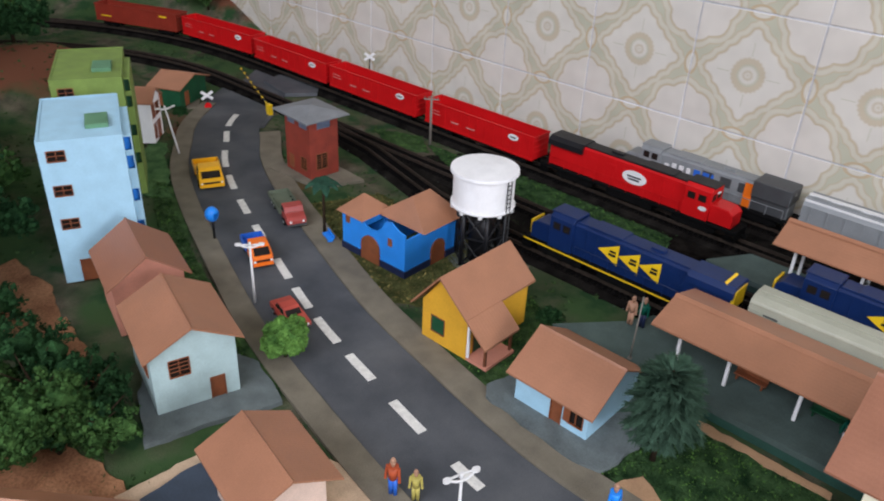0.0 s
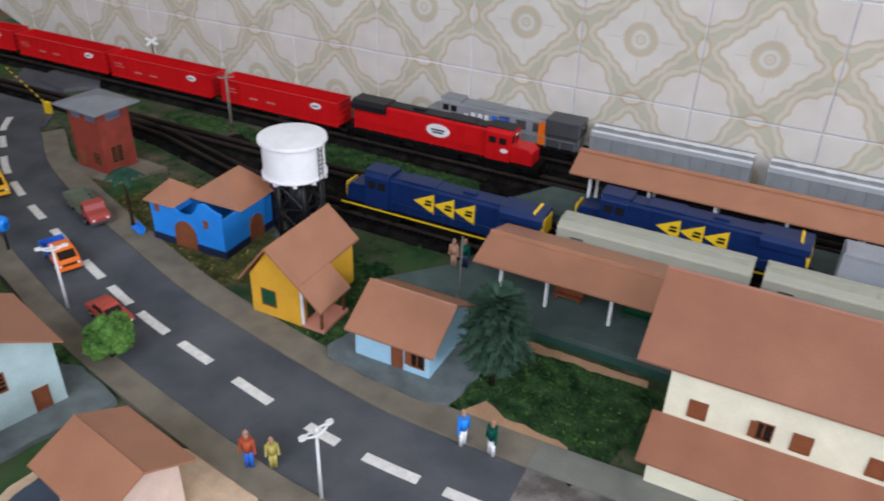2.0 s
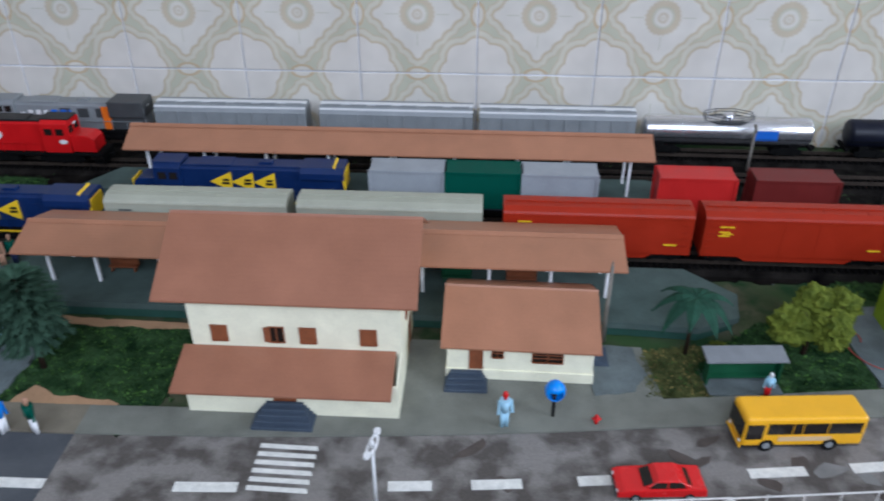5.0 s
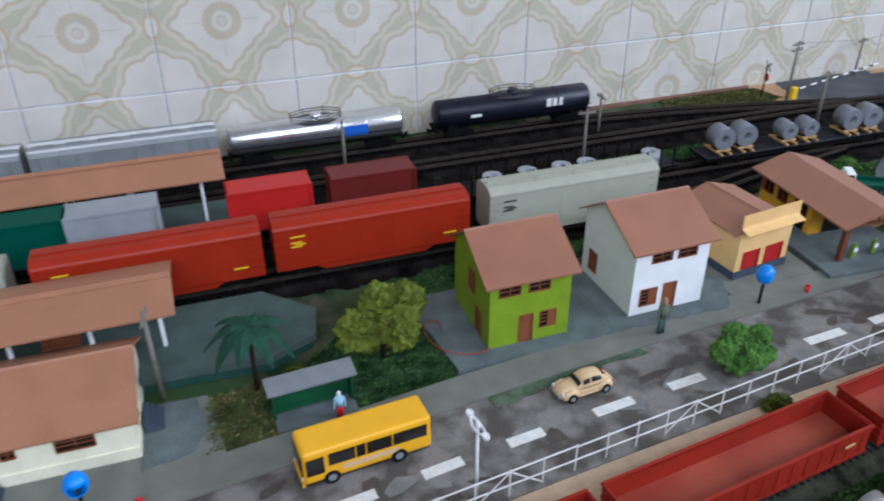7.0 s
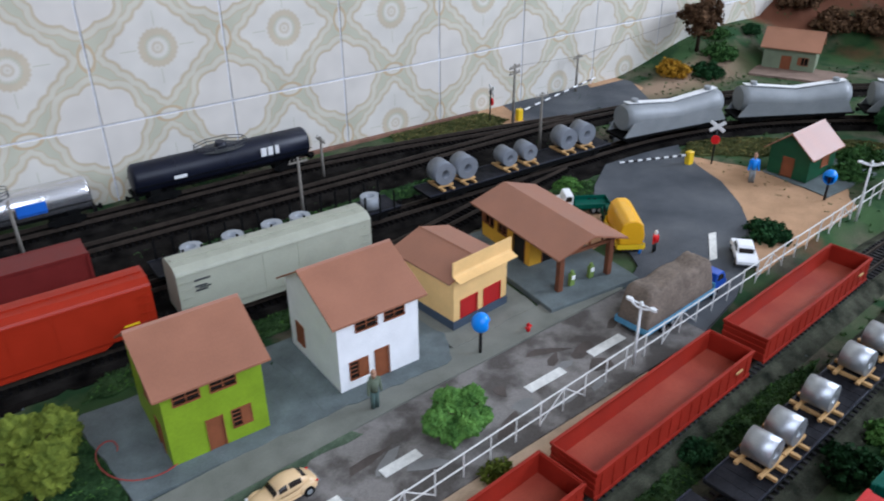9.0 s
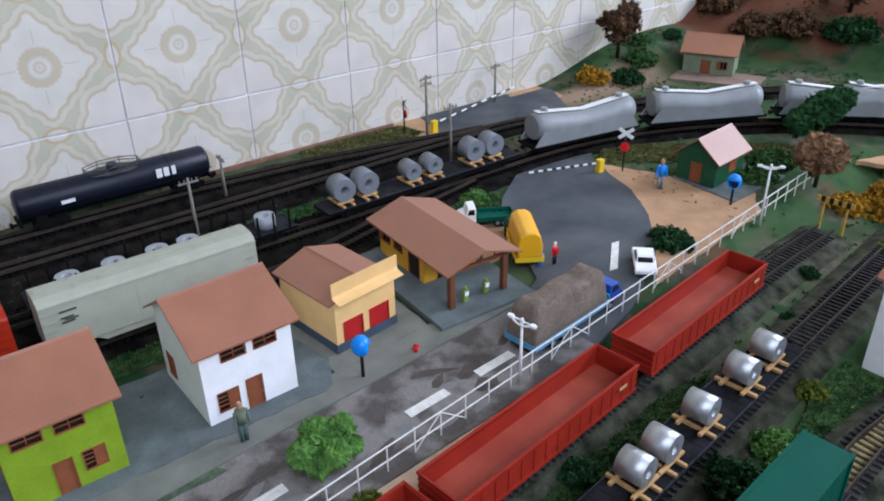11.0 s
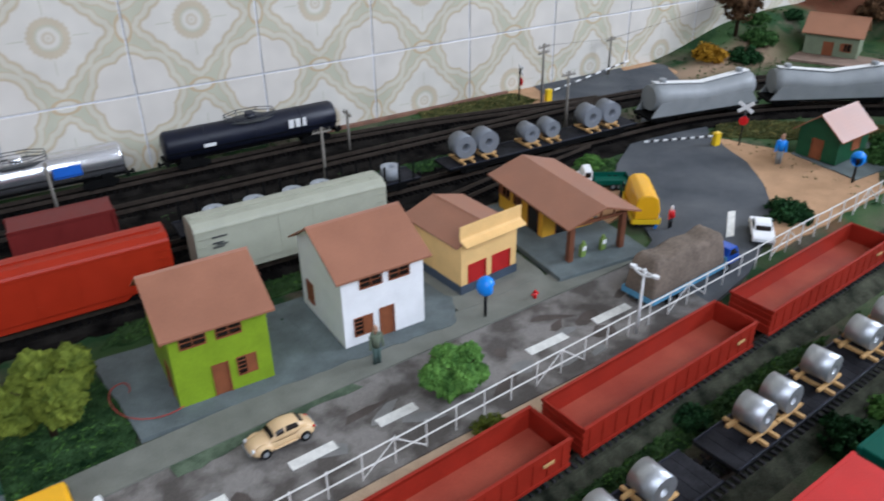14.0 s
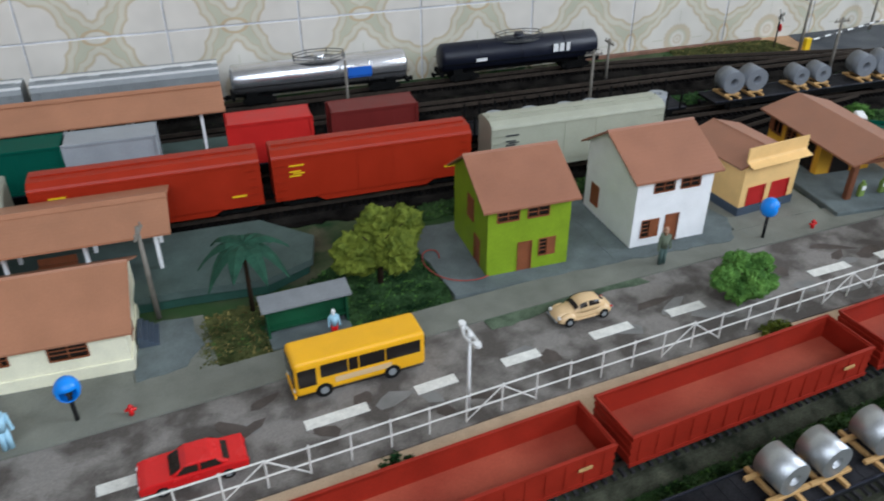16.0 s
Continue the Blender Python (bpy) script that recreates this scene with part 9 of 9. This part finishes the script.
for x, y, s, leaf, word, k in ((0.88, -0.06, 0.030, "leaf_gold", "golden", 1), (0.93, -0.09, 0.03, "leaf_dark", "dark green", 2), (0.985, -0.07, 0.035, "leaf_wood", "green", 3), (0.735, -0.455, 0.026, "leaf_wood", "green", 5), (0.79, -0.44, 0.03, "leaf_wood", "green", 6),
                               (0.775, -0.548, 0.026, "leaf_gold", "golden", 8), (0.83, -0.575, 0.034, "leaf_gold", "golden", 9), (0.79, -0.595, 0.026, "leaf_gold", "golden", 51), (0.80, -0.635, 0.030, "leaf_gold", "golden", 52), (1.245, -0.035, 0.045, "leaf_brown", "rust-brown", 41), (1.27, -0.10, 0.045, "leaf_brown", "rust-brown", 42), (1.31, -0.16, 0.05, "leaf_brown", "rust-brown", 43), (1.34, -0.25, 0.05, "leaf_dark", "dark green", 44), (1.02, -0.035, 0.022, "leaf_wood", "green", 45), (1.10, -0.045, 0.02, "leaf_dark", "dark green", 46), (0.93, -0.56, 0.045, "leaf_olive", "olive", 10), (0.38, -0.30, 0.018, "leaf_mid", "green", 12), (0.41, -0.31, 0.016, "leaf_dark", "dark green", 14),
                               (0.44, -0.28, 0.018, "leaf_mid", "green", 15), (-0.965, -0.395, 0.016, "leaf_dark", "dark green", 16), (-0.985, -0.43, 0.009, "leaf_dark", "dark green", 18), (0.225, -0.645, 0.016, "leaf_dark", "dark green", 20), (0.30, -0.715, 0.024, "leaf_dark", "dark green", 21),
                               (0.352, -0.716, 0.020, "leaf_mid", "green", 22), (0.43, -0.70, 0.015, "leaf_olive", "olive", 23), (0.515, -0.632, 0.010, "leaf_dark", "dark green", 24), (0.09, -0.59, 0.014, "leaf_olive", "olive", 25), (-0.20, -0.625, 0.014, "leaf_dark", "dark green", 26), (-0.235, -0.44, 0.012, "leaf_olive", "olive", 27),
                               (-0.252, -0.468, 0.012, "leaf_dark", "dark green", 28), (0.015, -0.395, 0.006, "leaf_dark", "dark green", 30), (0.60, -0.60, 0.012, "leaf_dark", "dark green", 31), (0.70, -0.63, 0.018, "leaf_olive", "olive", 32), (0.02, -0.62, 0.010, "leaf_olive", "olive", 33)):
    bush(x, y, s, leaf, f"low {word} foliage bush on the layout", seed=k)
# wooded slope behind the town
for k, (x, y, s, leaf) in enumerate(((-1.095, -0.780, 0.026, "leaf_wood"), (-1.130, -0.776, 0.029, "leaf_dark"), (-1.115, -0.808, 0.031, "leaf_wood"), (-1.155, -0.802, 0.033, "leaf_dark"), (-1.14, -0.838, 0.033, "leaf_wood"), (-1.19, -0.838, 0.036, "leaf_wood"), (-1.280, -0.800, 0.036, "leaf_dark"), (-1.36, -0.81, 0.05, "leaf_dark"),
                                     (-1.42, -0.78, 0.05, "leaf_dark"), (-1.50, -0.80, 0.06, "leaf_dark"), (-1.56, -0.74, 0.05, "leaf_wood"), (-1.64, -0.76, 0.06, "leaf_olive"), (-1.72, -0.68, 0.055, "leaf_dark"), (-1.80, -0.74, 0.07, "leaf_dark"), (-1.88, -0.62, 0.06, "leaf_wood"))):
    tree(x, y, s * 2.1, s, leaf, f"{'mid' if leaf == 'leaf_wood' else 'dark'} green tree of the wooded slope", wide=1.2, n=120, seed=40 + k)
for k, (x, y, h) in enumerate(((-2.10, -0.50, 0.12), (-2.14, -0.58, 0.13), (-2.02, -0.47, 0.09), (-2.36, -0.50, 0.09), (-2.05, -0.54, 0.09), (-2.41, -0.15, 0.12), (-2.46, -0.09, 0.14), (-2.27, -0.065, 0.10), (-2.56, -0.28, 0.16), (-2.12, -0.040, 0.07), (-2.06, -0.64, 0.1), (-2.20, -0.70, 0.13))):
    tree(x, y, h, h * 0.42, "leaf_dark" if k % 3 else "leaf_wood", "large dark green tree on the western hill", wide=1.2, n=170, seed=80 + k)
for k, (x, y, h, leaf) in enumerate(((1.29, -0.05, 0.07, "leaf_brown"), (1.36, -0.07, 0.09, "leaf_brown"), (1.42, -0.20, 0.11, "leaf_brown"), (1.46, -0.32, 0.12, "leaf_dark"), (1.44, -0.42, 0.11, "leaf_brown"), (1.50, -0.10, 0.12, "leaf_dark"), (1.22, -0.55, 0.09, "leaf_dark"), (1.28, -0.62, 0.10, "leaf_brown"), (1.40, -0.52, 0.11, "leaf_dark"))):
    tree(x, y, h, h * 0.42, leaf, f"{'rust-brown' if leaf == 'leaf_brown' else 'dark green'} tree on the eastern hill", wide=1.25, n=150, seed=120 + k)


LAWNS = []


def lawn(pts, material, label, z=0.0, wobble=0.006):
    patch("lawn", pts, z, material, label, category="lawn", wobble=wobble, lift=0.0012)
    LAWNS.append((pts, material, z))


lawn([(-0.815, -0.535), (-0.70, -0.565), (-0.685, -0.535), (-0.66, -0.44), (-0.72, -0.425), (-0.84, -0.43), (-0.81, -0.45)], "darkgrass", "dark green flock lawn beside the station")
lawn([(-1.02, -0.522), (-0.94, -0.54), (-0.925, -0.50), (-0.93, -0.43), (-0.96, -0.40), (-1.0, -0.38), (-1.04, -0.41), (-1.05, -0.48)], "grass", "green flock lawn behind the chalet")
lawn([(-0.95, -0.545), (-0.82, -0.553), (-0.80, -0.54), (-0.81, -0.53), (-0.94, -0.528)], "darkgrass", "dark green verge by the pavement")
lawn([(-0.30, -0.495), (-0.17, -0.492), (-0.12, -0.485), (-0.105, -0.42), (-0.13, -0.395), (-0.19, -0.40), (-0.24, -0.44), (-0.30, -0.455)], "darkgrass", "dark green flock lawn behind the bus shelter")
lawn([(-0.305, -0.50), (-0.258, -0.502), (-0.225, -0.465), (-0.25, -0.435), (-0.30, -0.445)], "olive", "patch of olive flock by the bus shelter", z=0.0006)
lawn([(-0.12, -0.355), (0.16, -0.352), (0.17, -0.335), (0.08, -0.328), (-0.10, -0.33)], "grass", "green verge behind the houses")
lawn([(-1.28, -0.20), (-1.05, -0.20), (-0.95, -0.205), (-0.96, -0.155), (-1.2, -0.15), (-1.35, -0.165)], "darkgrass", "green verge between the tracks")
# lawn in the blocks' shadow; its lighter green stands in for missing daylight
lawn([(-1.615, -0.455), (-1.597, -0.440), (-1.55, -0.475), (-1.50, -0.494), (-1.44, -0.530), (-1.47, -0.545), (-1.54, -0.515), (-1.60, -0.475)], "litgrass", "flock lawn beside the apartment blocks, its green lightened as if daylit", z=0.0004)
patch("dirt", [(-1.795, -0.292), (-1.775, -0.276), (-1.704, -0.324), (-1.708, -0.346)], -0.0002, "path", "tan earth beside the crossing", wobble=0.004)
bush(-1.700, -0.361, 0.013, "leaf_dark", "low dark bush by the green house", 0.0, seed=23)
lawn([(-1.45, -0.18), (-1.38, -0.15), (-1.33, -0.185), (-1.40, -0.205)], "grass", "green tuft between the tracks")
lawn([(0.0, -0.195), (0.35, -0.195), (0.33, -0.165), (0.02, -0.165)], "darkgrass", "dark green verge between the tracks")
lawn([(-1.32, -0.43), (-1.24, -0.44), (-1.20, -0.46), (-1.10, -0.49), (-1.06, -0.47), (-1.05, -0.35), (-1.15, -0.33), (-1.28, -0.33)], "olive", "olive flock round the church")
lawn([(-1.50, -0.52), (-1.33, -0.60), (-1.20, -0.645), (-1.10, -0.66), (-1.06, -0.65), (-1.06, -0.635), (-1.20, -0.615), (-1.34, -0.565), (-1.46, -0.50)], "grass", "green verge on the town side of the street")
lawn([(-0.15, -0.684), (0.0, -0.667), (0.15, -0.650), (0.33, -0.627), (0.40, -0.632), (0.30, -0.657), (0.15, -0.671), (0.0, -0.686), (-0.15, -0.700)], "grass", "green strip between the yard tracks", z=DROP - 0.0005)
lawn([(0.30, -0.735), (0.42, -0.705), (0.49, -0.695), (0.49, -0.730), (0.40, -0.735), (0.34, -0.742)], "grass", "green strip in the yard", z=DROP - 0.0005)
lawn([(0.24, -0.39), (0.36, -0.34), (0.44, -0.32), (0.48, -0.285), (0.44, -0.27), (0.34, -0.30), (0.26, -0.33)], "grass", "green verge behind the filling station")
lawn([(0.35, -0.055), (0.48, -0.085), (0.53, -0.06), (0.52, -0.015), (0.36, -0.012)], "olive", "olive-green verge below the tiled wall")
lawn([(0.63, -0.29), (0.70, -0.35), (0.80, -0.41), (0.88, -0.44), (0.86, -0.40), (0.74, -0.30), (0.68, -0.265)], "olive", "olive-brown verge inside the curve")
patch("dirt", [(-0.805, -0.545), (-0.79, -0.515), (-0.77, -0.525), (-0.715, -0.53), (-0.712, -0.54), (-0.765, -0.545)], 0.0008, "sand", "strip of orange dirt on the lawn", wobble=0.005, lift=0.0009)
patch("dirt", [(-0.82, -0.425), (-0.68, -0.428), (-0.68, -0.436), (-0.81, -0.437)], 0.0014, "sand", "strip of orange dirt along the platform", wobble=0.004, lift=0.0009)
patch("dirt", [(-1.42, -0.72), (-1.34, -0.72), (-1.20, -0.74), (-1.14, -0.76), (-1.15, -0.79), (-1.28, -0.78), (-1.42, -0.77)], -0.0006, "earth", "bare red earth behind the apartment block", wobble=0.01)
patch("dirt", [(-1.045, -0.80), (-1.04, -0.695), (-0.965, -0.668), (-0.935, -0.648), (-0.895, -0.668), (-0.855, -0.725), (-0.88, -0.80)], -0.0001, "palesand", "pale sandy yard round the low house", wobble=0.004)
patch("verge", [(-0.105, -0.500), (-0.03, -0.4985), (0.03, -0.4955), (0.035, -0.503), (-0.03, -0.513), (-0.105, -0.522)], 0.0006, "verge", "thin green flock along the kerb", wobble=0.005, lift=0.0011)
# worn angular scabs and dark smears in the old street
wear = random.Random(77)
for k in range(34):
    x = wear.uniform(-0.46, 0.30)
    mid = min(ROAD, key=lambda p: abs(p[0] - x))
    y = mid[1] + wear.uniform(-0.032, 0.036)
    n, long, across, tilt = wear.randint(5, 8), wear.uniform(0.008, 0.022), wear.uniform(0.004, 0.009), radians(7 + wear.uniform(-35, 35))
    rim = []
    for j in range(n):
        a, s = math.tau * (j + wear.uniform(-0.3, 0.3)) / n, wear.uniform(0.6, 1.1)
        u, w = long * s * math.cos(a), across * s * math.sin(a)
        rim.append((x + u * math.cos(tilt) - w * math.sin(tilt), y + u * math.sin(tilt) + w * math.cos(tilt)))
    pale = k % 5 < 2
    patch("road_patch", rim, 0.0012, "patchpale" if pale else "patchdark", f"{'pale grey scab' if pale else 'dark smear'} worn into the old street", category="road", wobble=0.002, lift=0.00012 + 0.000007 * k)
part_pole = B()
cyl(part_pole, (0, 0, 0), (0.0015, 0, 0.066), 0.0008, 0.0006, 10)
cyl(part_pole, (0, 0, 0), (0, 0, 0.0015), 0.0022, n=12)
alone("pole", part_pole, "concrete", Matrix.Translation((-0.866, -0.412, 0.0148)), "thin brown pole at the end of the platform", "pole")
patch("straw", [(0.325, -0.7545), (0.38, -0.7495), (0.44, -0.7500), (0.44, -0.7640), (0.38, -0.7655), (0.325, -0.7705)], DROP + 0.0053, "straw", "dry straw-coloured flock between the rails", wobble=0.004, lift=0.0006)
patch("dirt", [(-1.16, -0.80), (-1.03, -0.79), (-0.98, -0.81), (-1.0, -0.875), (-1.16, -0.875)], -0.0006, "earth", "bare red earth before the trees", wobble=0.008)
patch("dirt", [(0.88, -0.50), (0.97, -0.53), (1.02, -0.60), (0.92, -0.58)], 0.0, "sand", "sandy hollow at the end of the layout", wobble=0.006)


def inside(x, y, pts):
    hit = False
    for (a, b), (c, d) in zip(pts, pts[1:] + pts[:1]):
        if (b > y) != (d > y) and x < (c - a) * (y - b) / (d - b) + a:
            hit = not hit
    return hit


def tufts(name, spots, material, label, height=0.0026):
    verts, faces = [], []
    r = np.random.default_rng(21)
    for x, y, z in spots:
        for _ in range(3):
            a = r.uniform(0, math.tau)
            s = height * r.uniform(0.35, 0.8)
            hgt = height * r.uniform(0.5, 1.2)
            ox, oy = r.normal(0, 0.0011, 2)
            k = len(verts)
            verts += [(x + ox - s * math.cos(a), y + oy - s * math.sin(a), z), (x + ox + s * math.cos(a), y + oy + s * math.sin(a), z), (x + ox + r.normal(0, s), y + oy + r.normal(0, s), z + hgt)]
            faces.append((k, k + 1, k + 2))
    ob = mesh_part(name, verts, faces, material)
    return tagged(ob, label, "grass", kind="stuff")


STREET = np.array(ROAD)
DIRT = ([(-0.815, -0.548), (-0.79, -0.512), (-0.77, -0.522), (-0.710, -0.528), (-0.710, -0.543), (-0.765, -0.548)], [(-0.825, -0.422), (-0.675, -0.425), (-0.675, -0.438), (-0.815, -0.440)])
for mat_name in ("grass", "darkgrass", "olive"):
    spots = []
    for pts, mt, z in LAWNS:
        if mt != mat_name:
            continue
        xs, ys = [p[0] for p in pts], [p[1] for p in pts]
        area = (max(xs) - min(xs)) * (max(ys) - min(ys))
        for _ in range(int(area * 260000)):
            x, y = rng.uniform(min(xs), max(xs)), rng.uniform(min(ys), max(ys))
            if inside(x, y, pts) and np.min(np.hypot(STREET[:, 0] - x, STREET[:, 1] - y)) > HALF + 0.031 and not any(inside(x, y, q) for q in DIRT):
                spots.append((x, y, z + 0.0010))
    tufts("flock_grass", spots, mat_name, "short flocked grass on the layout", 0.0018)
    tufts("flock_grass", spots[::9], "leaf_mid" if mat_name != "olive" else "straw", "paler flock strands mixed into the grass", 0.0020)
TRACKS = (T1, T2, T4, T5, T6, T7, T8)
near = [np.array(l) for l in TRACKS]
wild = []
while len(wild) < 5200:
    x, y = rng.uniform(-2.4, 1.5), rng.uniform(-0.87, -0.01)
    d = abs(y - np.interp(x, [p[0] for p in ROAD], [p[1] for p in ROAD]))
    if d < 0.085 and -1.7 < x < 0.6 or (0.3 < x < 0.62 and -0.56 < y < -0.27) or (-0.95 < x < -0.2 and -0.43 < y < -0.13) or (-0.52 < x < 0.35 and y > -0.56 and y < -0.34):
        continue
    if noise.noise((x * 9, y * 9, 5.0)) < -0.05 or min(np.min(np.abs(l[:, 0] - x) + np.abs(l[:, 1] - y)) for l in near) < 0.024:
        continue
    wild.append((x, y, ground_z(x, y)))
tufts("weeds", wild, "grass", "loose green weeds scattered over the soil", 0.0030)
grit = []
while len(grit) < 2600:
    x, y = rng.uniform(-1.9, 1.1), rng.uniform(-0.80, -0.02)
    if min(np.min(np.abs(l[:, 0] - x) + np.abs(l[:, 1] - y)) for l in near) < 0.032:
        grit.append((x, y, ground_z(x, y) + 0.0008))
verts, faces = [], []
for x, y, z in grit:
    s = rng.uniform(0.0005, 0.0013)
    k = len(verts)
    verts += [(x - s, y, z), (x + s * 0.6, y + s, z), (x + s * 0.5, y - s, z), (x, y, z + s * 1.3)]
    faces += [(k, k + 1, k + 3), (k + 1, k + 2, k + 3), (k + 2, k, k + 3)]
tagged(mesh_part("gravel", verts, faces, "slab"), "loose gravel along the tracks", "gravel", kind="stuff")


# ---- tiles of the wall, one by one ----
tile_mesh = bpy.data.meshes.new("tile")
tb = box(B(), -TILE / 2 + 0.0011, TILE / 2 - 0.0011, -0.004, 0.003, -TILE / 2 + 0.0011, TILE / 2 - 0.0011)
rounded(tb, 0.0006, 1)
tb.to_mesh(tile_mesh)
tb.free()
tile_mesh.materials.append(M["tile"])
for k in range(-15, 9):
    for r in range(-1, 4):
        ob = new("tile", tile_mesh)
        ob.parent = wall_north
        ob.matrix_basis = Matrix.Translation(((k + 0.5) * TILE, random.uniform(-0.0003, 0.0003), ROW_A + (r + 0.5) * TILE))
verts, faces = [], []
for k in range(-20, 18):
    for r in range(-6, 12):
        if -15 <= k < 9 and -1 <= r < 4 or not -2.9 < (k + 0.5) * TILE < 2.6:
            continue
        n = len(verts)
        verts += [v.co + Vector(((k + 0.5) * TILE, 0, ROW_A + (r + 0.5) * TILE)) for v in tile_mesh.vertices]
        faces += [[n + j for j in p.vertices] for p in tile_mesh.polygons]
rest_mesh = bpy.data.meshes.new("far_tiles")
rest_mesh.from_pydata(verts, [], faces)
rest_mesh.materials.append(M["tile"])
rest = new("far_tiles", rest_mesh)
rest.parent = wall_north
tagged(rest, kind="stuff")
